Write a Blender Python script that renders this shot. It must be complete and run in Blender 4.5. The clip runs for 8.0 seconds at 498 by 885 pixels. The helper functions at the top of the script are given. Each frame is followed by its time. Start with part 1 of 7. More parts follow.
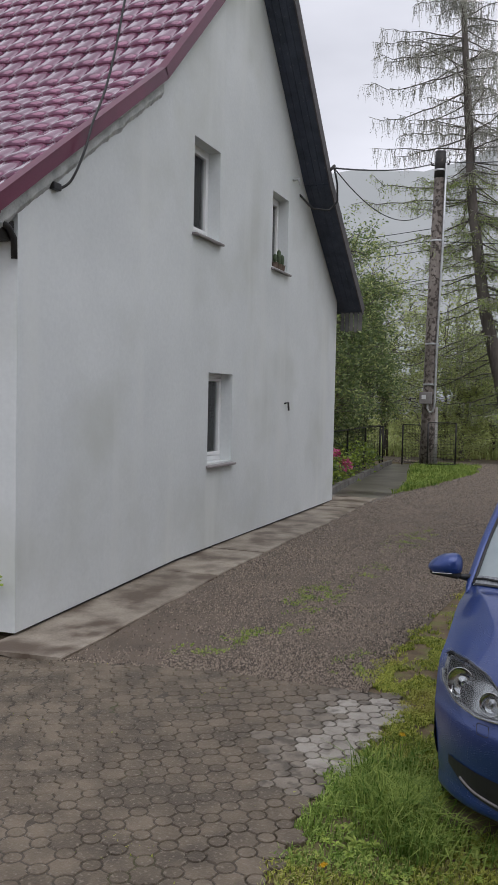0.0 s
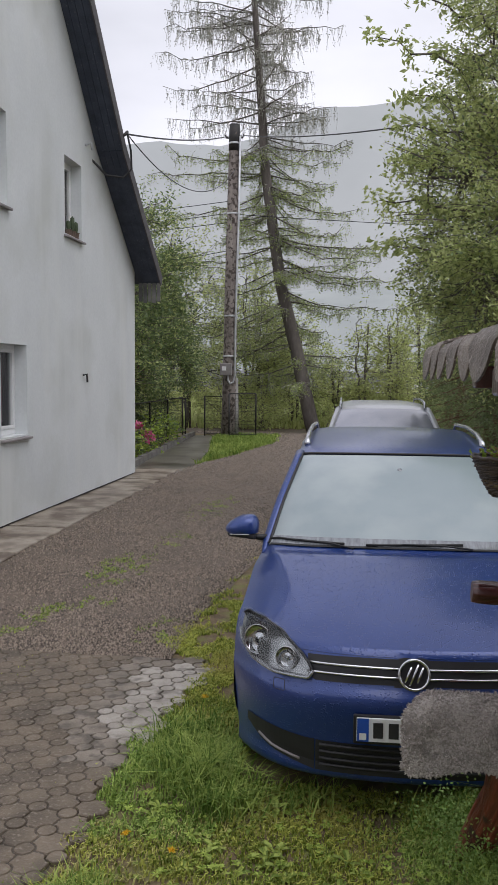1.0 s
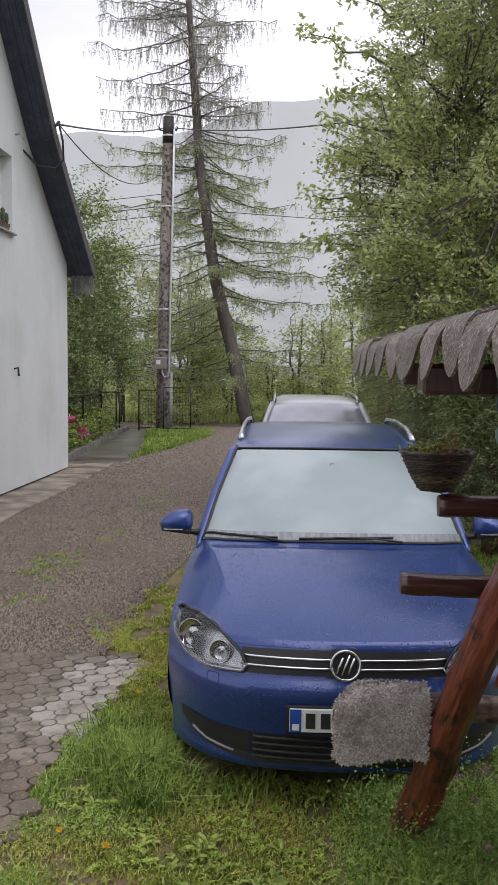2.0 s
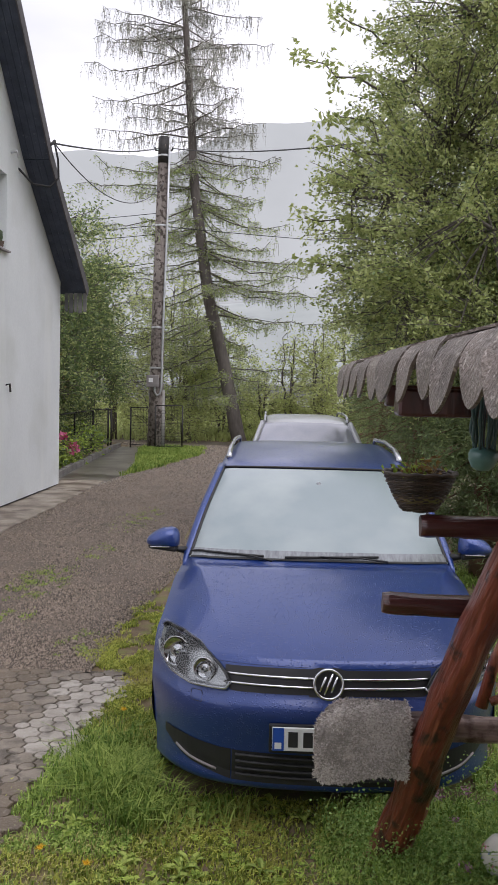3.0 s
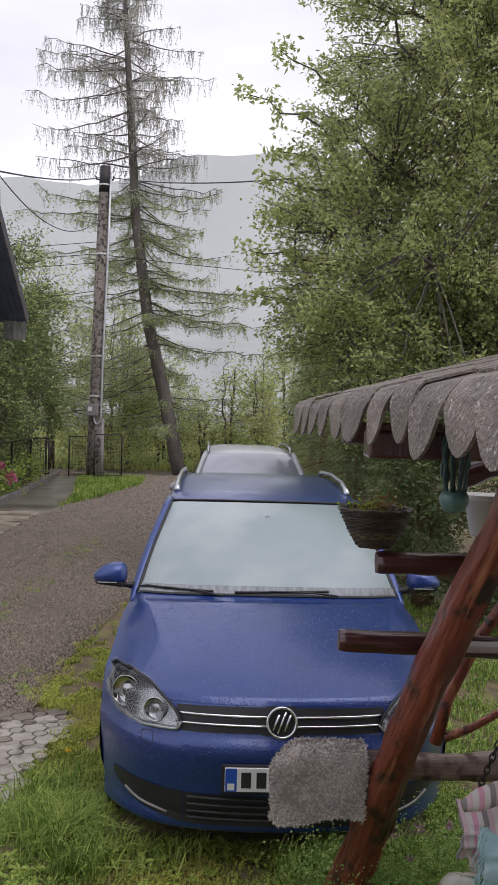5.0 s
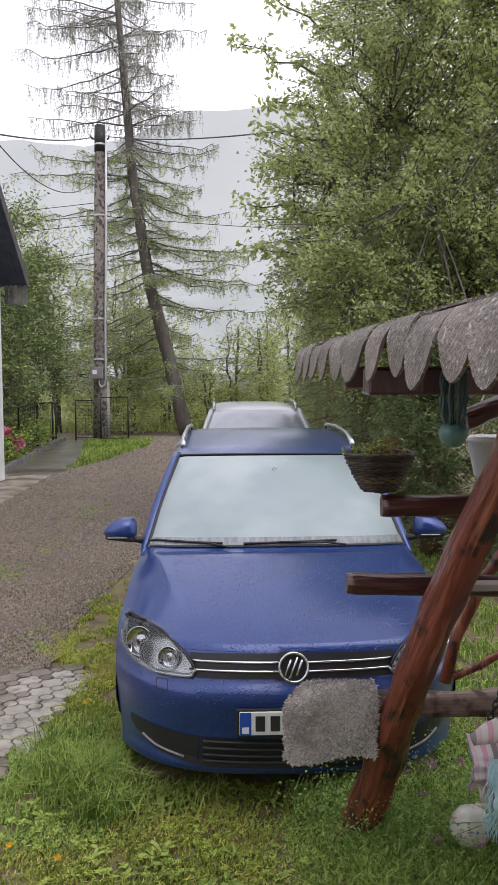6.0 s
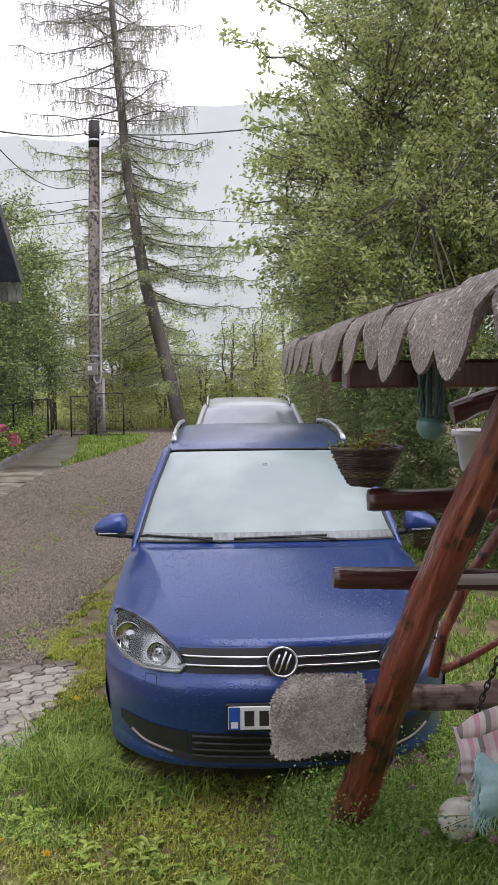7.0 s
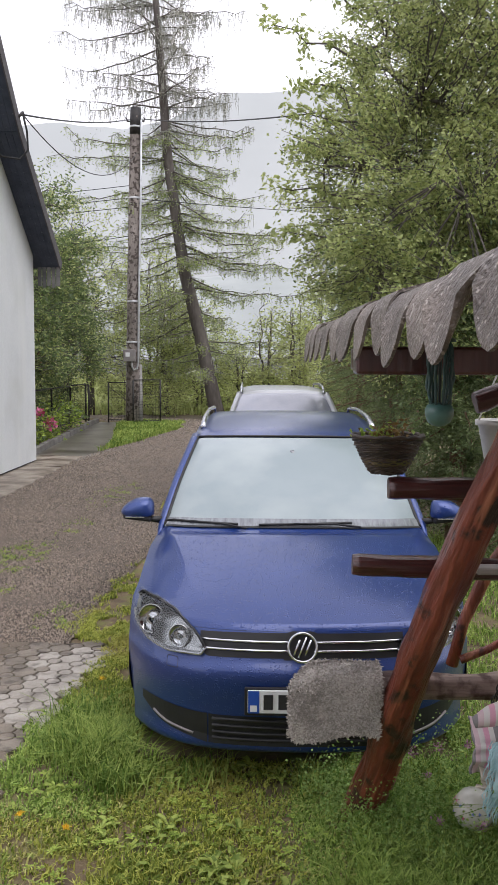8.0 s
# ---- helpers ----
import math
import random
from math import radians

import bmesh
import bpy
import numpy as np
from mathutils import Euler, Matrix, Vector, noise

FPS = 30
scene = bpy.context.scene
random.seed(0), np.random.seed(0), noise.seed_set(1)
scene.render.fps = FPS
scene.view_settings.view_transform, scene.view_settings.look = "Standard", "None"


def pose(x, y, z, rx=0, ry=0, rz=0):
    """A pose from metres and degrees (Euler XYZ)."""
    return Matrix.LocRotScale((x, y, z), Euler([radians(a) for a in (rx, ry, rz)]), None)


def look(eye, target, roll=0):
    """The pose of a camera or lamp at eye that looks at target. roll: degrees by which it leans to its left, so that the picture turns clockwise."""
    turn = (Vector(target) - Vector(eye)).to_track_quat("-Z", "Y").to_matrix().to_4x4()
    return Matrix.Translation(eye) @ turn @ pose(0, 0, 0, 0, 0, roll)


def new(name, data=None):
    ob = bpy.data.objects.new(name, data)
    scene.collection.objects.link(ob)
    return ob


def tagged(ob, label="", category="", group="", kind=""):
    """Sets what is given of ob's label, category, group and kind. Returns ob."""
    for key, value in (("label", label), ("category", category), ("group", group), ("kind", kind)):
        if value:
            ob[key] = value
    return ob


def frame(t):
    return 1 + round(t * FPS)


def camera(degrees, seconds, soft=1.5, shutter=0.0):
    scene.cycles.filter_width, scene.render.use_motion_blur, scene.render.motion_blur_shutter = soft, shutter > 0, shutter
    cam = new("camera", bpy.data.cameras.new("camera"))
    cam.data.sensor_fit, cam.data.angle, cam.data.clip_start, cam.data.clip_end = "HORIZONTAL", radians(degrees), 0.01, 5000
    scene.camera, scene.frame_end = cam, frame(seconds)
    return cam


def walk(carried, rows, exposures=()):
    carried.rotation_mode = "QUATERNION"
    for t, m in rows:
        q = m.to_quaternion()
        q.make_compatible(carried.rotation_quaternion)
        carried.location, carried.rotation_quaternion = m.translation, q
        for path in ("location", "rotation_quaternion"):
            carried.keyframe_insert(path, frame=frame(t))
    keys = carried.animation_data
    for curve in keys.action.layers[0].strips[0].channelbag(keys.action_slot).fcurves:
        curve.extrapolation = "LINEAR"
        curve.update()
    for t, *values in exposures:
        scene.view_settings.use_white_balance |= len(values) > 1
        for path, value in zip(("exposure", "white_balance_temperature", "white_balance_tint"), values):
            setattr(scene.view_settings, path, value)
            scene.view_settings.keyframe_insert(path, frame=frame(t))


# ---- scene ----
cam = camera(31.6, 8.0)
PATH = [
    (0, (-0.118, 0.303, 2.148), (-0.816, 2.175, 2.049), 1.2),
    (0.3, (-0.082, 0.332, 2.093), (-0.669, 2.241, 1.982), 1.0),
    (0.5, (-0.086, 0.371, 2.087), (-0.58, 2.305, 1.96), 0.9),
    (1, (-0.078, 0.39, 2.089), (-0.347, 2.366, 1.938), 0.4),
    (1.5, (-0.093, 0.389, 2.098), (-0.212, 2.379, 1.934), 0.4),
    (2.8, (-0.018, 0.322, 2.097), (-0.148, 2.312, 1.943), 1.0),
    (3, (-0.037, 0.329, 2.102), (-0.142, 2.322, 1.981), 1.3),
    (3.5, (-0.087, 0.356, 2.121), (-0.114, 2.355, 2.06), 1.6),
    (4, (-0.103, 0.37, 2.134), (-0.085, 2.37, 2.1), 2.0),
    (4.5, (-0.11, 0.376, 2.147), (-0.071, 2.376, 2.129), 2.5),
    (5.8, (-0.102, 0.326, 2.088), (-0.085, 2.321, 1.949), -0.2),
    (6, (-0.096, 0.335, 2.088), (-0.077, 2.33, 1.943), -0.3),
    (6.5, (-0.078, 0.33, 2.079), (-0.052, 2.324, 1.928), -0.5),
    (7, (-0.054, 0.337, 2.082), (-0.028, 2.331, 1.928), -0.5),
    (7.5, (-0.017, 0.317, 2.077), (-0.052, 2.31, 1.914), 0.0),
    (8, (0.01, 0.313, 2.073), (-0.049, 2.304, 1.893), 0.3),
]
EXPOSURES = [(0.0, 0.22, 6200, 15), (1.0, 0.40, 6260, 16), (1.7, 0.60, 6330, 17), (3.0, 0.66, 6310, 18), (4.5, 0.45, 6330, 18), (5.8, 0.78, 6330, 17), (7.0, 0.98, 6330, 17), (8.0, 0.92, 6330, 17)]
walk(cam, [(t, look(eye, target, roll)) for t, eye, target, roll in PATH], EXPOSURES)


# ==== world, light ====
world = bpy.data.worlds.new("overcast")
scene.world = world
world.use_nodes = True
wn, wl = world.node_tree.nodes, world.node_tree.links
wn.clear()
w_out = wn.new("ShaderNodeOutputWorld")
w_bg = wn.new("ShaderNodeBackground")
w_sky = wn.new("ShaderNodeTexSky")
w_sky.sky_type, w_sky.sun_disc = "NISHITA", False
w_sky.sun_elevation, w_sky.sun_rotation = radians(63), radians(140)
w_hsv = wn.new("ShaderNodeHueSaturation")
w_hsv.inputs["Saturation"].default_value, w_hsv.inputs["Value"].default_value = 0.25, 0.08
w_co = wn.new("ShaderNodeTexCoord")
w_map = wn.new("ShaderNodeMapping")
w_map.inputs["Scale"].default_value = (1.0, 1.0, 2.6)
w_noise = wn.new("ShaderNodeTexNoise")
w_noise.inputs["Scale"].default_value, w_noise.inputs["Detail"].default_value = 2.2, 5
w_ramp = wn.new("ShaderNodeValToRGB")
w_ramp.color_ramp.elements[0].position, w_ramp.color_ramp.elements[0].color = 0.3, (0.56, 0.575, 0.60, 1)
w_ramp.color_ramp.elements[1].position, w_ramp.color_ramp.elements[1].color = 0.7, (0.88, 0.89, 0.915, 1)
w_mix = wn.new("ShaderNodeMix")
w_mix.data_type = "RGBA"
w_mix.inputs["Factor"].default_value = 0.88
wl.new(w_sky.outputs[0], w_hsv.inputs["Color"])
wl.new(w_co.outputs["Generated"], w_map.inputs[0])
wl.new(w_map.outputs[0], w_noise.inputs["Vector"])
wl.new(w_noise.outputs[0], w_ramp.inputs[0])
wl.new(w_hsv.outputs[0], w_mix.inputs["A"])
wl.new(w_ramp.outputs[0], w_mix.inputs["B"])
wl.new(w_mix.outputs["Result"], w_bg.inputs[0])
wl.new(w_bg.outputs[0], w_out.inputs[0])
w_bg.inputs[1].default_value = 1.0
sun = new("sun", bpy.data.lights.new("sun", "SUN"))
sun.data.energy, sun.data.angle, sun.data.color = 1.0, radians(60), (1.0, 0.985, 0.96)
sun.matrix_world = look((0, 0, 30), (-6.0, 7.0, 12.0))


# ==== materials ====
def material(name, c1, c2, rough=0.8, metal=0.0, scale=8.0, fine=60.0, bump=0.3, depth=0.01, stretch=(1, 1, 1),
             coat=0.0, coat_rough=0.05, by_object=0.0, by_island=0.0, spots=None, translucent=0.0, spec=0.5, streak=None, placed=False):
    """Two-scale noise between two colours, fine relief, and a shift for each object or island."""
    m = bpy.data.materials.new(name)
    m.use_nodes = True
    n, l = m.node_tree.nodes, m.node_tree.links
    b = n["Principled BSDF"]
    b.inputs["Roughness"].default_value, b.inputs["Metallic"].default_value = rough, metal
    b.inputs["Coat Weight"].default_value, b.inputs["Coat Roughness"].default_value = coat, coat_rough
    b.inputs["Specular IOR Level"].default_value = spec
    co = n.new("ShaderNodeTexCoord")
    mp = n.new("ShaderNodeMapping")
    mp.inputs["Scale"].default_value = stretch
    here = n.new("ShaderNodeNewGeometry").outputs["Position"] if placed else co.outputs["Object"]
    l.new(here, mp.inputs[0])
    big, small = n.new("ShaderNodeTexNoise"), n.new("ShaderNodeTexNoise")
    big.inputs["Scale"].default_value, big.inputs["Detail"].default_value = scale, 6
    small.inputs["Scale"].default_value, small.inputs["Detail"].default_value = fine, 4
    for t in (big, small):
        l.new(mp.outputs[0], t.inputs["Vector"])
    add = n.new("ShaderNodeMath")
    add.operation = "MULTIPLY_ADD"
    add.inputs[1].default_value = 0.45
    l.new(small.outputs[0], add.inputs[0])
    l.new(big.outputs[0], add.inputs[2])
    fac = add.outputs[0]
    for amount, node, socket in ((by_object, "ShaderNodeObjectInfo", "Random"), (by_island, "ShaderNodeNewGeometry", "Random Per Island")):
        if amount:
            info, a2 = n.new(node), n.new("ShaderNodeMath")
            a2.operation = "MULTIPLY_ADD"
            a2.inputs[1].default_value = amount
            l.new(info.outputs[socket], a2.inputs[0])
            l.new(fac, a2.inputs[2])
            sub = n.new("ShaderNodeMath")
            sub.operation = "SUBTRACT"
            sub.inputs[1].default_value = amount / 2
            l.new(a2.outputs[0], sub.inputs[0])
            fac = sub.outputs[0]
    ramp = n.new("ShaderNodeValToRGB")
    ramp.color_ramp.elements[0].position, ramp.color_ramp.elements[0].color = 0.5, (*c1, 1)
    ramp.color_ramp.elements[1].position, ramp.color_ramp.elements[1].color = 0.95, (*c2, 1)
    l.new(fac, ramp.inputs[0])
    colour = ramp.outputs[0]
    for extra in ((spots, (1, 1, 1)), (streak, (1.0, 1.0, 0.12))):
        if extra[0]:
            c3, s_scale, low, high = extra[0]
            m3, t3, r3, x3 = n.new("ShaderNodeMapping"), n.new("ShaderNodeTexNoise"), n.new("ShaderNodeValToRGB"), n.new("ShaderNodeMix")
            m3.inputs["Scale"].default_value = extra[1]
            l.new(here, m3.inputs[0])
            t3.inputs["Scale"].default_value, t3.inputs["Detail"].default_value = s_scale, 5
            l.new(m3.outputs[0], t3.inputs["Vector"])
            r3.color_ramp.elements[0].position, r3.color_ramp.elements[1].position = low, high
            l.new(t3.outputs[0], r3.inputs[0])
            x3.data_type = "RGBA"
            l.new(r3.outputs[0], x3.inputs["Factor"])
            l.new(colour, x3.inputs["A"])
            x3.inputs["B"].default_value = (*c3, 1)
            colour = x3.outputs["Result"]
    l.new(colour, b.inputs["Base Color"])
    if bump:
        bp = n.new("ShaderNodeBump")
        bp.inputs["Strength"].default_value, bp.inputs["Distance"].default_value = bump, depth
        l.new(add.outputs[0], bp.inputs["Height"])
        l.new(bp.outputs[0], b.inputs["Normal"])
    if translucent:
        tr, mx = n.new("ShaderNodeBsdfTranslucent"), n.new("ShaderNodeMixShader")
        l.new(colour, tr.inputs[0])
        mx.inputs[0].default_value = translucent
        l.new(b.outputs[0], mx.inputs[1])
        l.new(tr.outputs[0], mx.inputs[2])
        l.new(mx.outputs[0], n["Material Output"].inputs[0])
    return m


def wet_paint(name, c1, c2, bead=0.5):
    """Car paint in the rain: metallic flake under a coat with beads and runs of water."""
    m = material(name, c1, c2, rough=0.32, metal=0.35, scale=3, fine=900, bump=0.0, coat=0.75, coat_rough=0.10)
    n, l = m.node_tree.nodes, m.node_tree.links
    b = n["Principled BSDF"]
    co = n.new("ShaderNodeTexCoord")
    v1, v2 = n.new("ShaderNodeTexVoronoi"), n.new("ShaderNodeTexNoise")
    v1.inputs["Scale"].default_value = 85
    v2.inputs["Scale"].default_value = 38
    l.new(co.outputs["Object"], v1.inputs["Vector"])
    l.new(co.outputs["Object"], v2.inputs["Vector"])
    r = n.new("ShaderNodeMapRange")
    r.inputs["From Min"].default_value, r.inputs["From Max"].default_value = 0.0, 0.42
    r.inputs["To Min"].default_value, r.inputs["To Max"].default_value = 1.0, 0.0
    l.new(v1.outputs["Distance"], r.inputs[0])
    mu = n.new("ShaderNodeMath")
    mu.operation = "MULTIPLY"
    r2 = n.new("ShaderNodeMapRange")
    r2.inputs["From Min"].default_value, r2.inputs["From Max"].default_value = 0.42, 0.56
    l.new(v2.outputs[0], r2.inputs[0])
    l.new(r.outputs[0], mu.inputs[0])
    l.new(r2.outputs[0], mu.inputs[1])
    bp = n.new("ShaderNodeBump")
    bp.inputs["Strength"].default_value, bp.inputs["Distance"].default_value = bead, 0.004
    l.new(mu.outputs[0], bp.inputs["Height"])
    l.new(bp.outputs[0], b.inputs["Coat Normal"])
    l.new(bp.outputs[0], b.inputs["Normal"])
    return m


M = {
    "plaster": material("plaster", (0.595, 0.622, 0.618), (0.695, 0.722, 0.718), 0.85, 0, 0.7, 25, 0.15, 0.004,
                        spots=((0.52, 0.54, 0.50), 0.55, 0.5, 0.75), streak=((0.70, 0.72, 0.70), 1.6, 0.55, 0.8)),
    "mortar": material("mortar", (0.30, 0.31, 0.30), (0.55, 0.56, 0.54), 0.9, 0, 6, 40, 0.8, 0.02),
    "roof_metal": material("roof_metal", (0.105, 0.016, 0.056), (0.20, 0.05, 0.112), 0.19, 0.42, 3, 60, 0.08, 0.003, coat=1.0, coat_rough=0.05, by_object=0.25, by_island=0.25),
    "trim_metal": material("trim_metal", (0.085, 0.009, 0.032), (0.13, 0.017, 0.048), 0.5, 0.0, 2, 40, 0.08, 0.002, coat=0.25, coat_rough=0.15, spec=0.3),
    "soffit": material("soffit", (0.028, 0.036, 0.056), (0.062, 0.074, 0.105), 0.7, 0, 5, 60, 0.3, 0.004, stretch=(1, 1, 1), spots=((0.12, 0.13, 0.15), 18, 0.66, 0.72)),
    "soffit_edge": material("soffit_edge", (0.05, 0.045, 0.05), (0.10, 0.09, 0.09), 0.7, 0, 5, 60, 0.3, 0.004),
    "old_board": material("old_board", (0.10, 0.10, 0.10), (0.22, 0.21, 0.20), 0.85, 0, 4, 60, 0.4, 0.005, by_object=0.4),
    "pvc": material("pvc", (0.72, 0.73, 0.73), (0.8, 0.8, 0.8), 0.4, 0, 3, 80, 0.02, 0.001),
    "sill": material("sill", (0.20, 0.18, 0.18), (0.30, 0.28, 0.27), 0.5, 0.1, 5, 60, 0.2, 0.003),
    "curtain": material("curtain", (0.28, 0.285, 0.285), (0.46, 0.46, 0.45), 0.9, 0, 6, 60, 0.2, 0.01, stretch=(1, 8, 0.5)),
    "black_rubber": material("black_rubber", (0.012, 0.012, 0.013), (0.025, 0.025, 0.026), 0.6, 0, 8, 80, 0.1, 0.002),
    "black_plastic": material("black_plastic", (0.007, 0.007, 0.008), (0.014, 0.014, 0.015), 0.5, 0, 8, 120, 0.05, 0.001),
    "concrete": material("concrete", (0.17, 0.138, 0.104), (0.36, 0.312, 0.25), 0.5, 0, 3.2, 45, 0.5, 0.008, spots=((0.105, 0.075, 0.052), 2.3, 0.46, 0.62), by_object=0.25),
    "path_wet": material("path_wet", (0.085, 0.076, 0.064), (0.20, 0.18, 0.155), 0.32, 0, 1.4, 40, 0.3, 0.004, spots=((0.06, 0.05, 0.04), 1.1, 0.48, 0.62)),
    "grass_dry": material("grass_dry", (0.30, 0.28, 0.085), (0.54, 0.52, 0.20), 0.7, 0, 0.8, 8, 0, 0.01, by_island=0.7, translucent=0.3, spec=0.25),
    "grass_fresh": material("grass_fresh", (0.15, 0.25, 0.045), (0.44, 0.56, 0.15), 0.6, 0, 0.8, 8, 0, 0.01, by_island=0.7, translucent=0.4, spec=0.3),
    "weed_dark": material("weed_dark", (0.15, 0.22, 0.032), (0.38, 0.46, 0.10), 0.5, 0, 2, 12, 0, 0.01, by_island=0.7, translucent=0.3, spec=0.35),
    "kerb": material("kerb", (0.09, 0.085, 0.075), (0.19, 0.178, 0.16), 0.7, 0, 3, 40, 0.4, 0.006, by_object=0.2),
    "paver": material("paver", (0.078, 0.058, 0.038), (0.185, 0.146, 0.102), 0.55, 0, 5.0, 100, 1.0, 0.008, spots=((0.078, 0.060, 0.041), 3.2, 0.46, 0.66), by_object=0.18, by_island=0.18, streak=((0.22, 0.186, 0.142), 45, 0.56, 0.68), placed=True),
    "paver_clean": material("paver_clean", (0.235, 0.208, 0.170), (0.41, 0.375, 0.325), 0.5, 0, 6.0, 110, 0.8, 0.006, spots=((0.16, 0.14, 0.115), 9, 0.52, 0.66), by_object=0.16, placed=True),
    "paver_half": material("paver_half", (0.115, 0.093, 0.068), (0.25, 0.213, 0.168), 0.5, 0, 6.0, 110, 0.8, 0.006, spots=((0.085, 0.069, 0.052), 9, 0.50, 0.62), by_object=0.15, placed=True),
    "joint_soil": material("joint_soil", (0.040, 0.032, 0.022), (0.10, 0.082, 0.060), 0.75, 0, 5, 90, 1.0, 0.012, spots=((0.07, 0.07, 0.03), 2.2, 0.60, 0.68), streak=((0.24, 0.21, 0.172), 60, 0.60, 0.66)),
    "gravel": material("gravel", (0.074, 0.055, 0.039), (0.175, 0.133, 0.097), 0.6, 0, 1.6, 130, 1.0, 0.012, spots=((0.105, 0.078, 0.058), 0.8, 0.48, 0.70)),
    "pebble": material("pebble", (0.058, 0.044, 0.032), (0.34, 0.277, 0.215), 0.5, 0, 30, 200, 0.2, 0.002, by_island=0.9),
    "soil": material("soil", (0.095, 0.066, 0.040), (0.20, 0.148, 0.082), 0.9, 0, 7, 60, 1.0, 0.02, spots=((0.15, 0.155, 0.045), 4.5, 0.50, 0.64)),
    "grass": material("grass", (0.15, 0.21, 0.030), (0.54, 0.56, 0.12), 0.65, 0, 0.8, 8, 0, 0.01, by_island=0.6, translucent=0.35, spec=0.3, spots=((0.44, 0.42, 0.11), 1.5, 0.53, 0.66)),
    "grass_dark": material("grass_dark", (0.10, 0.185, 0.028), (0.38, 0.47, 0.115), 0.7, 0, 0.8, 8, 0, 0.01, by_island=0.7, translucent=0.35, spec=0.25),
    "weed": material("weed", (0.23, 0.33, 0.050), (0.45, 0.56, 0.12), 0.65, 0, 2, 12, 0, 0.01, by_island=0.6, translucent=0.35, spec=0.25),
    "herb": material("herb", (0.17, 0.30, 0.065), (0.36, 0.50, 0.16), 0.6, 0, 2, 12, 0, 0.01, by_island=0.7, translucent=0.35, spec=0.3),
    "leaf": material("leaf", (0.28, 0.335, 0.115), (0.58, 0.635, 0.27), 0.35, 0, 0.5, 6, 0, 0.01, by_island=0.5, translucent=0.58),
    "leaf_light": material("leaf_light", (0.36, 0.41, 0.14), (0.58, 0.63, 0.27), 0.4, 0, 0.5, 6, 0, 0.01, by_island=0.5, translucent=0.5),
    "leaf_dark": material("leaf_dark", (0.10, 0.15, 0.055), (0.23, 0.31, 0.12), 0.35, 0, 0.5, 6, 0, 0.01, by_island=0.5, translucent=0.45),
    "leaf_autumn": material("leaf_autumn", (0.16, 0.09, 0.03), (0.28, 0.17, 0.05), 0.5, 0, 0.5, 6, 0, 0.01, by_island=0.5, translucent=0.3),
    "conifer": material("conifer", (0.105, 0.145, 0.06), (0.25, 0.31, 0.125), 0.45, 0, 0.6, 6, 0, 0.01, by_island=0.5, translucent=0.4),
    "larch_needle": material("larch_needle", (0.20, 0.26, 0.075), (0.38, 0.46, 0.15), 0.6, 0, 0.4, 6, 0, 0.01, by_island=0.5, translucent=0.25),
    # grey of twigs and upper needles is lightened, rain haze painted in
    "larch_twig_hazed": material("larch_twig_hazed", (0.22, 0.225, 0.18), (0.38, 0.38, 0.32), 0.8, 0, 0.5, 6, 0, 0.01, by_island=0.4),
    "bark": material("bark", (0.065, 0.055, 0.048), (0.165, 0.145, 0.128), 0.85, 0, 2, 14, 0.9, 0.03, stretch=(1, 1, 0.25)),
    "bark_red": material("bark_red", (0.10, 0.055, 0.03), (0.2, 0.12, 0.07), 0.85, 0, 2, 14, 0.9, 0.03, stretch=(1, 1, 0.3)),
    "pole_wood": material("pole_wood", (0.12, 0.10, 0.085), (0.34, 0.30, 0.27), 0.85, 0, 3.5, 26, 0.9, 0.02, stretch=(1, 1, 0.22), spots=((0.07, 0.055, 0.047), 9, 0.50, 0.58)),
    "pole_concrete": material("pole_concrete", (0.22, 0.21, 0.195), (0.36, 0.35, 0.33), 0.8, 0, 2.5, 30, 0.4, 0.01),
    "galvanised": material("galvanised", (0.45, 0.46, 0.47), (0.6, 0.61, 0.62), 0.4, 0.6, 5, 40, 0.05, 0.001),
    "iron_black": material("iron_black", (0.018, 0.018, 0.018), (0.04, 0.036, 0.033), 0.6, 0.3, 8, 60, 0.15, 0.002),
    "cable": material("cable", (0.015, 0.015, 0.016), (0.03, 0.03, 0.03), 0.6, 0, 8, 60, 0, 0.002),
    "log_red": material("log_red", (0.060, 0.012, 0.009), (0.30, 0.072, 0.038), 0.4, 0, 7, 60, 1.0, 0.03, stretch=(1.0, 1.0, 0.16), coat=0.3, coat_rough=0.25, spots=((0.025, 0.010, 0.009), 9, 0.55, 0.64), streak=((0.42, 0.15, 0.075), 13, 0.56, 0.67)),
    "log_dark": material("log_dark", (0.028, 0.007, 0.007), (0.125, 0.036, 0.030), 0.35, 0, 9, 60, 1.0, 0.02, stretch=(1, 1, 0.09), coat=0.6, coat_rough=0.18, streak=((0.15, 0.06, 0.05), 14, 0.60, 0.74)),
    "log_end": material("log_end", (0.07, 0.045, 0.035), (0.15, 0.10, 0.08), 0.6, 0, 12, 50, 0.5, 0.005),
    "log_grey": material("log_grey", (0.18, 0.115, 0.09), (0.44, 0.34, 0.29), 0.55, 0, 7, 46, 1.0, 0.014, stretch=(1, 1, 0.09), spots=((0.075, 0.035, 0.026), 11, 0.50, 0.62), streak=((0.07, 0.032, 0.024), 14, 0.50, 0.6)),
    "plank_pale": material("plank_pale", (0.35, 0.31, 0.28), (0.5, 0.46, 0.43), 0.35, 0, 3, 30, 0.2, 0.003, stretch=(0.2, 1, 1), coat=0.4),
    "shingle": material("shingle", (0.075, 0.060, 0.050), (0.235, 0.195, 0.165), 0.4, 0, 9, 120, 1.0, 0.016, by_object=0.22, spots=((0.44, 0.39, 0.35), 95, 0.58, 0.66)),
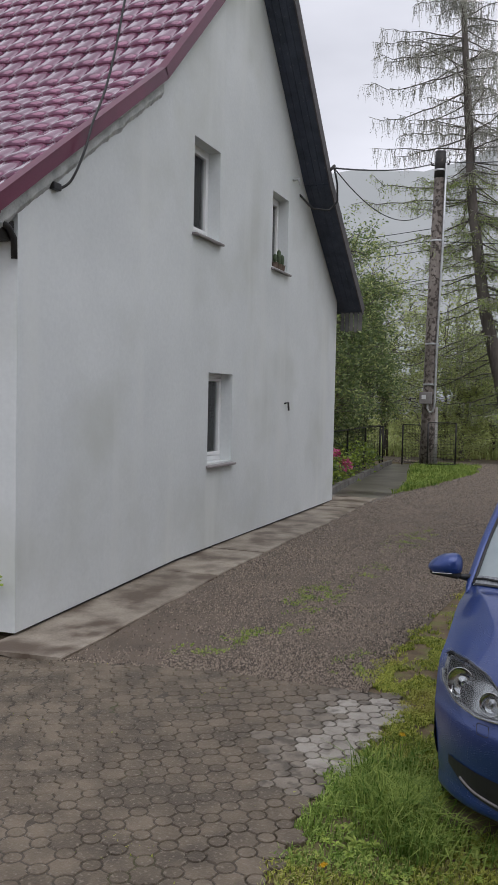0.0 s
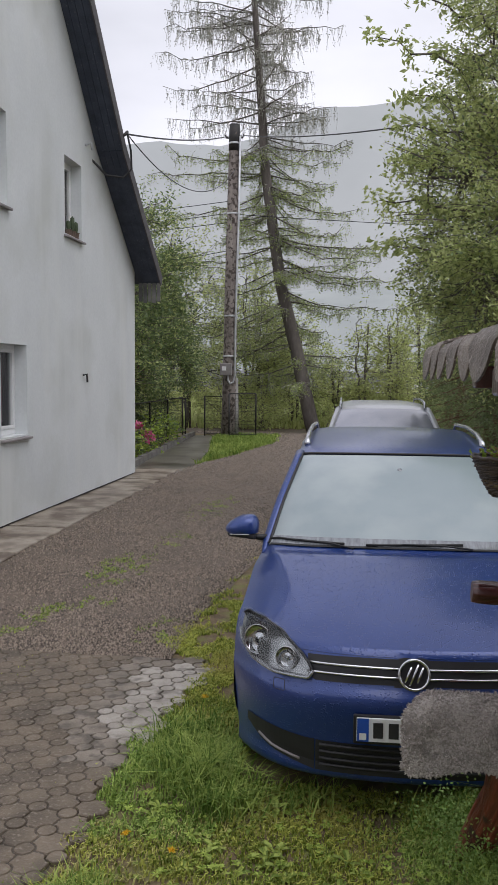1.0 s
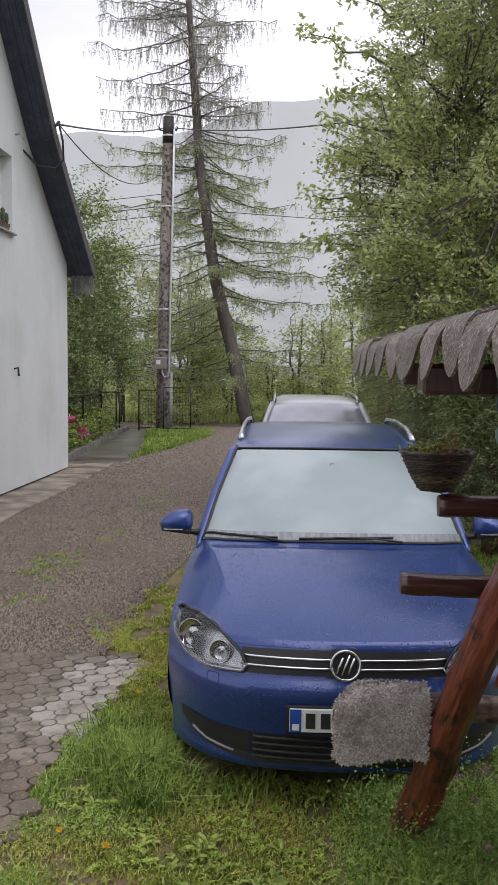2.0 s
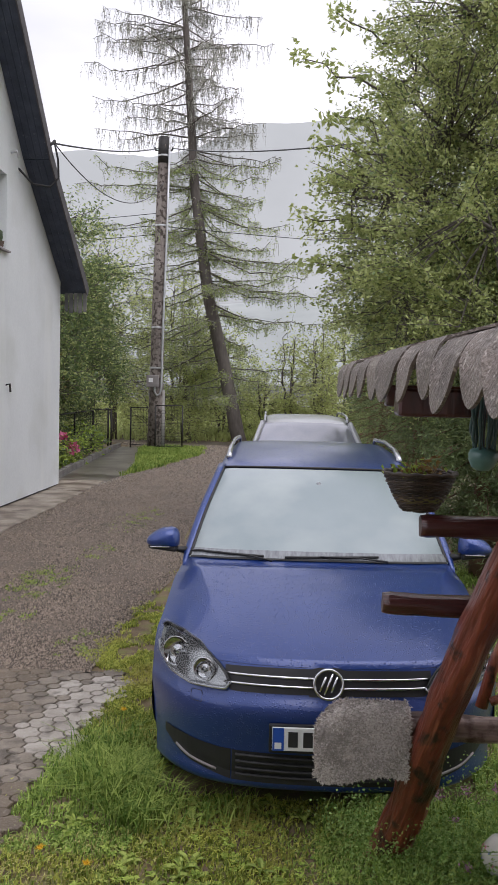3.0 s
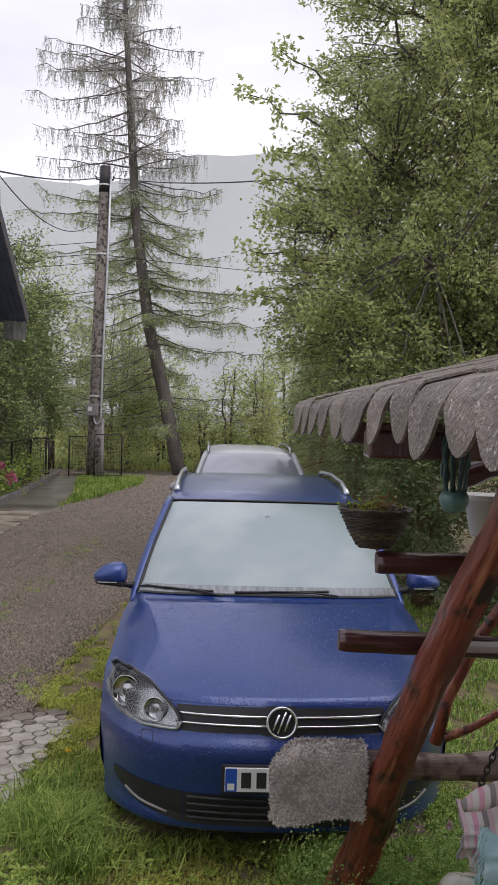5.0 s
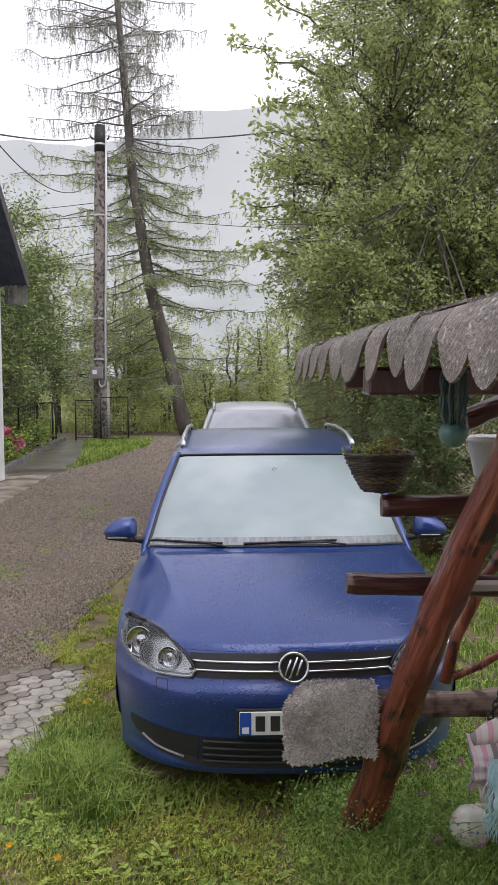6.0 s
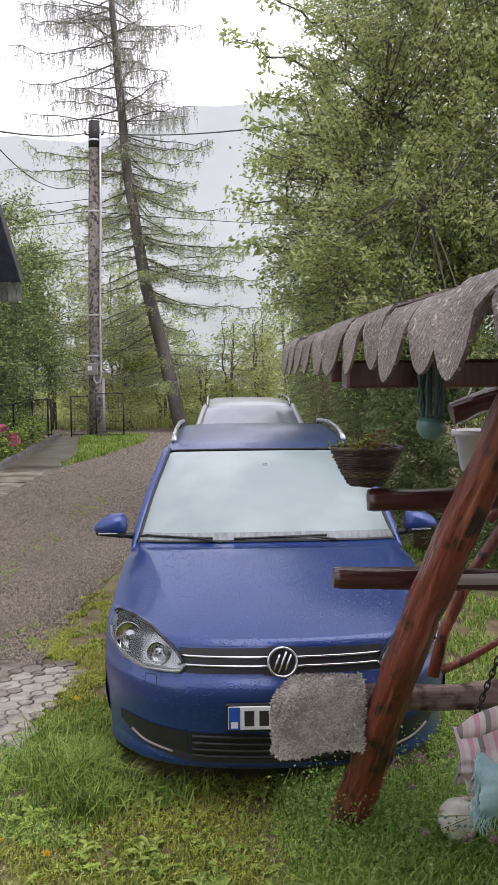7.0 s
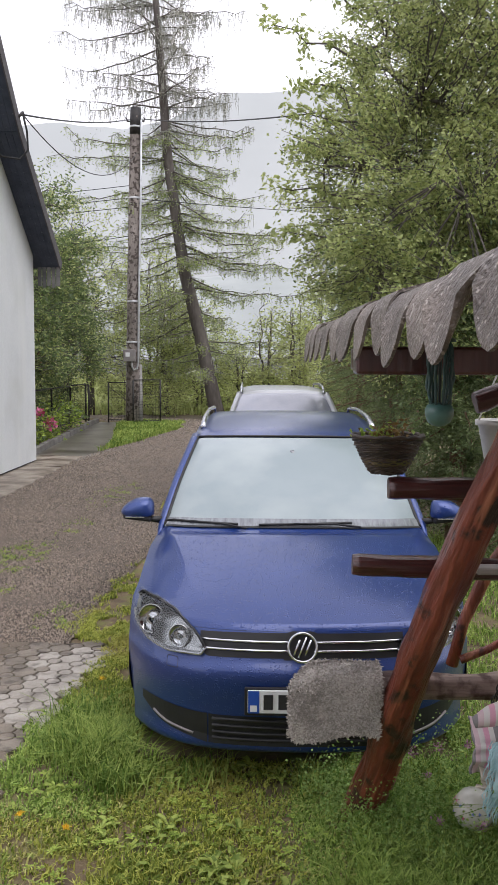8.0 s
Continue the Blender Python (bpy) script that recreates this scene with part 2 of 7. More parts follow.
    "wicker": material("wicker", (0.028, 0.019, 0.014), (0.085, 0.060, 0.042), 0.5, 0, 20, 90, 0.4, 0.003, by_island=0.5),
    "fleece": material("fleece", (0.29, 0.26, 0.23), (0.60, 0.55, 0.50), 0.9, 0, 8, 60, 0.3, 0.006, by_island=0.5),
    "fleece_base": material("fleece_base", (0.17, 0.15, 0.13), (0.30, 0.27, 0.24), 0.95, 0, 14, 80, 1.0, 0.02, spots=((0.36, 0.2, 0.14), 6, 0.68, 0.74)),
    "teal": material("teal", (0.055, 0.14, 0.125), (0.11, 0.23, 0.2), 0.35, 0, 8, 60, 0.1, 0.002, coat=0.3),
    "teal_dark": material("teal_dark", (0.018, 0.055, 0.05), (0.045, 0.10, 0.09), 0.4, 0, 8, 60, 0.1, 0.002),
    "pot_white": material("pot_white", (0.55, 0.54, 0.5), (0.68, 0.67, 0.63), 0.4, 0, 6, 60, 0.05, 0.001),
    "clay": material("clay", (0.09, 0.06, 0.045), (0.17, 0.12, 0.09), 0.8, 0, 6, 60, 0.2, 0.003),
    "cactus": material("cactus", (0.03, 0.05, 0.02), (0.07, 0.1, 0.045), 0.6, 0, 20, 90, 0.5, 0.005),
    "cloth_teal": material("cloth_teal", (0.32, 0.52, 0.55), (0.48, 0.66, 0.68), 0.95, 0, 6, 90, 0.6, 0.008),
    "cloth_blue": material("cloth_blue", (0.15, 0.19, 0.42), (0.25, 0.3, 0.55), 0.9, 0, 6, 90, 0.4, 0.004),
    "cloth_cream": material("cloth_cream", (0.45, 0.39, 0.32), (0.58, 0.52, 0.44), 0.9, 0, 6, 90, 0.4, 0.004),
    "ceramic": material("ceramic", (0.52, 0.50, 0.43), (0.64, 0.62, 0.55), 0.35, 0, 6, 60, 0.1, 0.002, coat=0.4),
    "flower_pink": material("flower_pink", (0.62, 0.08, 0.24), (0.78, 0.25, 0.42), 0.6, 0, 6, 30, 0, 0.01, by_island=0.5, translucent=0.3),
    "flower_clover": material("flower_clover", (0.34, 0.16, 0.24), (0.48, 0.27, 0.36), 0.6, 0, 6, 30, 0, 0.01, by_island=0.5),
    "flower_yellow": material("flower_yellow", (0.75, 0.42, 0.01), (0.82, 0.56, 0.03), 0.6, 0, 6, 30, 0, 0.01, by_island=0.4),
    "paint_blue": wet_paint("paint_blue", (0.010, 0.034, 0.165), (0.016, 0.046, 0.20), 0.55),
    "paint_silver": wet_paint("paint_silver", (0.36, 0.37, 0.39), (0.45, 0.46, 0.48), 0.3),
    "chrome": material("chrome", (0.62, 0.63, 0.64), (0.74, 0.74, 0.75), 0.12, 1.0, 6, 60, 0.02, 0.001),
    "satin_rail": material("satin_rail", (0.42, 0.43, 0.45), (0.52, 0.53, 0.55), 0.25, 0.8, 6, 60, 0.02, 0.001),
    "reflector": material("reflector", (0.07, 0.072, 0.075), (0.42, 0.425, 0.42), 0.14, 0.9, 9, 14, 0.0, 0.002),
    "lamp_bowl": material("lamp_bowl", (0.42, 0.425, 0.43), (0.70, 0.70, 0.70), 0.08, 1.0, 12, 60, 0.05, 0.001),
    "screen_fogged": material("screen_fogged", (0.185, 0.235, 0.245), (0.25, 0.30, 0.31), 0.3, 0, 1.6, 160, 0.05, 0.001, coat=1.0, coat_rough=0.16, spots=((0.30, 0.345, 0.345), 1.8, 0.48, 0.70)),
    "screen_dark": material("screen_dark", (0.03, 0.035, 0.045), (0.06, 0.065, 0.075), 0.06, 0, 2, 60, 0, 0.001, coat=1.0, spec=0.8),
    # pale base stands in for the sky reflected in the silver car's screen
    "screen_sky_tint": material("screen_sky_tint", (0.24, 0.25, 0.31), (0.36, 0.37, 0.43), 0.1, 0, 2, 60, 0, 0.001, coat=1.0, spec=0.8),
    "plate_white": material("plate_white", (0.70, 0.71, 0.70), (0.76, 0.77, 0.76), 0.4, 0, 6, 60, 0.02, 0.001),
    "plate_blue": material("plate_blue", (0.015, 0.07, 0.36), (0.02, 0.09, 0.42), 0.4, 0, 6, 60, 0.02, 0.001),
    "ink": material("ink", (0.015, 0.015, 0.017), (0.03, 0.03, 0.03), 0.5, 0, 6, 60, 0, 0.001),
    "drip": material("drip", (0.10, 0.11, 0.12), (0.22, 0.235, 0.25), 0.25, 0, 30, 90, 0.4, 0.002, stretch=(1.6, 0.3, 0.3), coat=1.0),
    "far_wall": material("far_wall", (0.30, 0.31, 0.33), (0.40, 0.41, 0.43), 0.9, 0, 1, 12, 0.1, 0.01),
    "far_pale": material("far_pale", (0.62, 0.64, 0.66), (0.75, 0.76, 0.78), 0.9, 0, 0.6, 12, 0.1, 0.01),
}


def striped(name, colours, width, rough=0.9):
    """Woven cloth with bands of colour across it."""
    m = material(name, colours[0], colours[0], rough, 0, 5, 140, 0.5, 0.004)
    n, l = m.node_tree.nodes, m.node_tree.links
    geo, sep, mul, fr, ramp = n.new("ShaderNodeTexCoord"), n.new("ShaderNodeSeparateXYZ"), n.new("ShaderNodeMath"), n.new("ShaderNodeMath"), n.new("ShaderNodeValToRGB")
    l.new(geo.outputs["Object"], sep.inputs[0])
    mul.operation, fr.operation = "MULTIPLY", "FRACT"
    mul.inputs[1].default_value = 1.0 / width
    l.new(sep.outputs["X"], mul.inputs[0])
    l.new(mul.outputs[0], fr.inputs[0])
    ramp.color_ramp.interpolation = "CONSTANT"
    for i, c in enumerate(colours):
        e = ramp.color_ramp.elements[i] if i < 2 else ramp.color_ramp.elements.new(i / len(colours))
        e.position, e.color = i / len(colours), (*c, 1)
    l.new(fr.outputs[0], ramp.inputs[0])
    l.new(ramp.outputs[0], n["Principled BSDF"].inputs["Base Color"])
    return m


M["cloth_stripe"] = striped("cloth_stripe", [(0.66, 0.62, 0.58), (0.70, 0.36, 0.46), (0.68, 0.64, 0.60), (0.26, 0.24, 0.24), (0.62, 0.46, 0.48)], 0.10)


def clear_glass(name, tint=(0.9, 0.93, 0.93), rough=0.03):
    m = bpy.data.materials.new(name)
    m.use_nodes = True
    n, l = m.node_tree.nodes, m.node_tree.links
    n.remove(n["Principled BSDF"])
    gl, tr, mx, fr = n.new("ShaderNodeBsdfGlossy"), n.new("ShaderNodeBsdfTransparent"), n.new("ShaderNodeMixShader"), n.new("ShaderNodeFresnel")
    fr.inputs[0].default_value = 1.5
    gl.inputs["Roughness"].default_value = rough
    tr.inputs[0].default_value = (*tint, 1)
    l.new(fr.outputs[0], mx.inputs[0])
    l.new(tr.outputs[0], mx.inputs[1])
    l.new(gl.outputs[0], mx.inputs[2])
    l.new(mx.outputs[0], n["Material Output"].inputs[0])
    return m


M["glass"] = clear_glass("glass", (0.75, 0.78, 0.78))
M["lamp_glass"] = clear_glass("lamp_glass", (0.92, 0.94, 0.95))


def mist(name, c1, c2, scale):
    """Distant wooded slopes whose rain haze is painted in as pale emission."""
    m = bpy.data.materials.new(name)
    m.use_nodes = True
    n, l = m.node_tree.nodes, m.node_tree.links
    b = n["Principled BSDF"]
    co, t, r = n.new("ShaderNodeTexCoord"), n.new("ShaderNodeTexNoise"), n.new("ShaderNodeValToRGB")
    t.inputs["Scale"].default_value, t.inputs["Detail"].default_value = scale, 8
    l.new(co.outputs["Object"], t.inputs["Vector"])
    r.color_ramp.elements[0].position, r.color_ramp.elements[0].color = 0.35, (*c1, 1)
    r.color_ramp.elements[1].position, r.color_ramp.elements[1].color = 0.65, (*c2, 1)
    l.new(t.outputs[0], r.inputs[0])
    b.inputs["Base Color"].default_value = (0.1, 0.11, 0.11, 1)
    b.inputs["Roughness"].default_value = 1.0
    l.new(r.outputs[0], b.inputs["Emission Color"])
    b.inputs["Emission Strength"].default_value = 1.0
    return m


M["haze_glow_far"] = mist("haze_glow_far", (0.25, 0.259, 0.258), (0.285, 0.294, 0.293), 0.02)
M["haze_glow_near"] = mist("haze_glow_near", (0.175, 0.188, 0.180), (0.225, 0.238, 0.230), 0.05)


# ==== mesh helpers ====
def link(name, data, mat, parent=None, label=""):
    if mat is not None and not data.materials:
        data.materials.append(mat)
    ob = new(name, data)
    if parent is not None:
        ob.parent = parent
    return tagged(ob, label) if label else ob


def part(name, bm, mat, parent=None, label="", smooth=False):
    """Links a bmesh as one mesh object, under a thing or a part where a parent is given."""
    data = bpy.data.meshes.new(name)
    bm.to_mesh(data)
    bm.free()
    if smooth:
        data.polygons.foreach_set("use_smooth", [True] * len(data.polygons))
    return link(name, data, mat, parent, label)


def raw(name, verts, faces, mat, parent=None, label="", smooth=False):
    data = bpy.data.meshes.new(name)
    data.from_pydata([tuple(map(float, v)) for v in verts], [], faces)
    if smooth:
        data.polygons.foreach_set("use_smooth", [True] * len(data.polygons))
    data.update()
    return link(name, data, mat, parent, label)


def bulk(name, verts, size, mat, parent=None, label="", smooth=False):
    """One mesh of many separate polygons, each of the given number of corners, in order."""
    v = np.asarray(verts, dtype=np.float32).reshape(-1, 3)
    count = len(v) // size
    data = bpy.data.meshes.new(name)
    data.vertices.add(len(v))
    data.vertices.foreach_set("co", v.ravel())
    data.loops.add(count * size)
    data.loops.foreach_set("vertex_index", np.arange(count * size, dtype=np.int32))
    data.polygons.add(count)
    data.polygons.foreach_set("loop_start", np.arange(0, count * size, size, dtype=np.int32))
    data.update(calc_edges=True)
    data.validate()
    return link(name, data, mat, parent, label)


def thing(name, at, label, category, group="", kind=""):
    ob = new(name)
    ob.matrix_basis = at if isinstance(at, Matrix) else pose(*at)
    return tagged(ob, label, category, group, kind)


def box(x0, x1, y0, y1, z0, z1, bevel=0.0, bm=None):
    bm = bm or bmesh.new()
    m = Matrix.LocRotScale(((x0 + x1) / 2, (y0 + y1) / 2, (z0 + z1) / 2), None, (abs(x1 - x0), abs(y1 - y0), abs(z1 - z0)))
    made = bmesh.ops.create_cube(bm, size=1, matrix=m)
    if bevel:
        edges = {e for v in made["verts"] for e in v.link_edges}
        bmesh.ops.bevel(bm, geom=list(edges), offset=bevel, segments=2, affect="EDGES", profile=0.5)
    return bm


def tube_data(points, radii, sides=8, caps=True, wob=0.0, rng=None):
    """Rings round a line of points: vertices and faces of a round bar."""
    pts = [Vector(p) for p in points]
    verts, faces = [], []
    side = Vector((0, 0, 1))
    for i, p in enumerate(pts):
        way = (pts[min(i + 1, len(pts) - 1)] - pts[max(i - 1, 0)]).normalized()
        if abs(way.dot(side)) > 0.95 and i == 0:
            side = Vector((1, 0, 0))
        a = way.cross(side).normalized()
        if a.length < 0.5:
            a = way.orthogonal().normalized()
        b = a.cross(way).normalized()
        side = b
        r = radii[i] if isinstance(radii, (list, tuple)) else radii
        for k in range(sides):
            g = 2 * math.pi * k / sides
            rr = r * (1 + (rng.uniform(-wob, wob) if wob else 0))
            verts.append(p + (a * math.cos(g) + b * math.sin(g)) * rr)
    for i in range(len(pts) - 1):
        for k in range(sides):
            j = (k + 1) % sides
            faces.append((i * sides + k, i * sides + j, (i + 1) * sides + j, (i + 1) * sides + k))
    if caps:
        faces.append(tuple(range(sides - 1, -1, -1)))
        faces.append(tuple((len(pts) - 1) * sides + k for k in range(sides)))
    return verts, faces


def tube(name, points, radii, mat, parent=None, label="", sides=8, wob=0.0, rng=None):
    v, f = tube_data(points, radii, sides, True, wob, rng)
    ob = raw(name, v, f, mat, parent, label, smooth=True)
    return ob


def joined(name, pieces, mat, parent=None, label="", smooth=False):
    """Many (vertices, faces) as one mesh."""
    verts, faces = [], []
    for v, f in pieces:
        o = len(verts)
        verts.extend(v)
        faces.extend(tuple(i + o for i in g) for g in f)
    return raw(name, verts, faces, mat, parent, label, smooth)


def lathe(profile, sides=20):
    """Vertices and faces of a turned shape, from (radius, height) pairs."""
    verts, faces = [], []
    for r, z in profile:
        for k in range(sides):
            g = 2 * math.pi * k / sides
            verts.append((r * math.cos(g), r * math.sin(g), z))
    for i in range(len(profile) - 1):
        for k in range(sides):
            j = (k + 1) % sides
            faces.append((i * sides + k, i * sides + j, (i + 1) * sides + j, (i + 1) * sides + k))
    return verts, faces


def lerp_curve(pairs, x):
    for (x0, y0), (x1, y1) in zip(pairs, pairs[1:]):
        if x <= x1:
            return y0 + (y1 - y0) * max(0.0, (x - x0) / max(1e-9, x1 - x0))
    return pairs[-1][1]


def leaves(rng, centres, size, spread, droop=0.3, narrow=0.45):
    """Small folded leaves round the given centres: a four-cornered blade each, as an array of corners."""
    c = np.asarray(centres, dtype=np.float64)
    n = len(c)
    a = rng.normal(size=(n, 3))
    a[:, 2] = a[:, 2] * 0.5 - droop
    a /= np.linalg.norm(a, axis=1, keepdims=True)
    b = np.cross(a, rng.normal(size=(n, 3)))
    b /= np.linalg.norm(b, axis=1, keepdims=True) + 1e-9
    nrm = np.cross(a, b)
    s = size * rng.uniform(0.6, 1.3, size=(n, 1))
    p = c + rng.normal(size=(n, 3)) * spread
    v = np.stack([p, p + a * s * 0.5 + b * s * narrow * 0.5 + nrm * s * 0.06, p + a * s, p + a * s * 0.45 - b * s * narrow * 0.5 + nrm * s * 0.06], axis=1)
    return v


# ==== ground ====
def dip(x, y):
    """The yard falls a little towards the near corner of the house."""
    return -0.12 * max(0.0, min(1.0, (-2.6 - x) / 2.0)) * max(0.0, min(1.0, (10.5 - y) / 3.4))


def ground_height(x, y):
    h = 0.02 * noise.noise(Vector((x * 0.5, y * 0.5, 0))) + dip(x, y)
    h += 0.10 * max(0.0, min(1.0, (x - 0.1) / 0.3)) * max(0.0, min(1.0, (4.75 - y) / 0.4))
    if y > 36:
        h += min(1.2, (y - 36) * 0.05) if y < 120 else 1.2
    if y > 55:
        h -= min(1.6, (y - 55) * 0.08)
    return h


def ground():
    xs = sorted({*np.arange(-12, 12.01, 0.5), *np.arange(-60, 61, 8), -600, -300, 300, 600, -150, 150})
    ys = sorted({*np.arange(-4, 46, 0.5), *np.arange(46, 120, 6), -400, -150, -50, -15, 160, 260, 420, 800})
    verts = [(x, y, ground_height(x, y) - 0.015) for y in ys for x in xs]
    w = len(xs)
    faces = [(j * w + i, j * w + i + 1, (j + 1) * w + i + 1, (j + 1) * w + i) for j in range(len(ys) - 1) for i in range(w - 1)]
    ob = raw("ground", verts, faces, M["soil"], smooth=True)
    return tagged(ob, "damp brown soil under thin grass", "ground", kind="structure")


ground()


def sheet(name, left, right, y0, y1, step, z, mat, label, category, rough_edge=0.06, seed=1.0, across=10):
    """A ground covering between two edge lines x = left(y) and right(y)."""
    verts, faces = [], []
    ys = list(np.arange(y0, y1 + 1e-6, step))
    for j, y in enumerate(ys):
        l = left(y) + rough_edge * noise.noise(Vector((y * 2.3, seed, 0)))
        r = right(y) + rough_edge * noise.noise(Vector((y * 2.3, seed + 9, 0)))
        for i in range(across + 1):
            x = l + (r - l) * i / across
            edge = 0 if 0 < i < across and j > 0 else -0.012
            yy = y + (rough_edge * noise.noise(Vector((x * 2.7, seed + 4, 0))) if j in (0, len(ys) - 1) else 0)
            verts.append((x, yy, z + dip(x, yy) + edge + 0.02 * noise.noise(Vector((x * 0.5, y * 0.5, 0))) + 0.006 * noise.noise(Vector((x * 2, y * 2, 3)))))
    w = across + 1
    for j in range(len(ys) - 1):
        for i in range(across):
            faces.append((j * w + i, j * w + i + 1, (j + 1) * w + i + 1, (j + 1) * w + i))
    return tagged(raw(name, verts, faces, mat, smooth=True), label, category, kind="structure")


def road_left(y):
    return lerp_curve([(6.0, -4.3), (18.2, -4.3), (20.5, -4.1), (23.0, -3.6), (28, -3.0), (30.5, -3.2), (31.5, -6.0), (36, -9.0)], y)


def road_right(y):
    return lerp_curve([(6.0, -1.5), (8.0, -1.5), (10.5, -1.3), (14, -1.0), (22, -0.6), (32, 1.5), (36, 6.0)], y)


sheet("road", road_left, road_right, 6.55, 35.0, 0.25, 0.006, M["gravel"], "wet grey-brown gravel driveway with thin grass", "road", 0.12, 2.0, 16)
sheet("garden_path", lambda y: lerp_curve([(18.2, -5.2), (20.6, -5.4), (30.5, -6.1)], y), lambda y: lerp_curve([(18.2, -4.0), (20.5, -3.8), (24, -4.4), (30.5, -5.1)], y), 18.3, 31.0, 0.5, 0.012, M["path_wet"],
      "damp concrete garden path beside the drive", "path", 0.03, 5.0, 4)


def gravel():
    rng = np.random.default_rng(5)
    out = []
    count = 95000
    y = 6.6 + 26 * rng.random(count) ** 2.2
    u = rng.random(count)
    for i in range(count):
        l, r = road_left(y[i]), road_right(y[i])
        x = l + (r - l) * u[i]
        bare = (-2.7 - x) * 0.9 + (7.9 - y[i]) * 0.55 + 0.8 * noise.noise(Vector((x * 1.8, y[i] * 1.8, 6)))
        if rng.random() < 0.92 * max(0.0, min(1.0, bare)):
            continue
        s = rng.uniform(0.005, 0.015) * (1 + 0.06 * max(0, y[i] - 10))
        z = 0.008 + dip(x, y[i]) + 0.02 * noise.noise(Vector((x * 0.5, y[i] * 0.5, 0)))
        a = rng.random() * 6.3
        p = [Vector((x + s * math.cos(a + k * 2.09) * rng.uniform(0.7, 1.3), y[i] + s * math.sin(a + k * 2.09) * rng.uniform(0.7, 1.3), z - 0.004)) for k in range(3)]
        top = Vector((x, y[i], z + s * 0.75))
        for k in range(3):
            out.extend((p[k], p[(k + 1) % 3], top))
    tagged(bulk("gravel", out, 3, M["pebble"]), "small wet grey stones loose on the drive", "gravel", kind="stuff")


gravel()


def unseen_wall():
    """An unseen house wall and eaves, added behind the eye to shape the light."""
    ob = thing("veranda_house", (0, -2.6, 0), "unseen plain wall and eaves added to shape the light", "house", kind="structure")
    part("wall", box(-5, 9, -0.4, 0, -0.1, 3.0), M["plaster"], ob)
    part("eaves", box(-5.4, 9.4, -0.6, 0.9, 3.0, 3.15), M["log_dark"], ob)


unseen_wall()


# ==== house ====
WX, NY, FY = -4.90, 7.06, 18.2          # gable wall's plane, near and far corner
RIDGE = (12.95, 8.75)
NEAR = [(6.75, 3.70), (9.9, 5.86), RIDGE]       # underside of the roof at the gable, near slope
FAR = [RIDGE, (15.7, 6.02), (18.5, 3.98)]       # and far slope
WINDOWS = [(10.89, 11.77, 4.33, 5.55), (14.02, 14.84, 4.33, 5.55), (11.48, 12.38, 1.24, 2.50)]


def roof_z(y):
    return lerp_curve(NEAR + FAR[1:], y)


house = thing("house", (WX, NY, 0), "white plastered gabled house with a maroon metal tile roof", "house")


def at_house(ob):
    """Sets a part, built in world places, under the house."""
    ob.parent = house
    ob.matrix_parent_inverse = house.matrix_basis.inverted()
    return ob


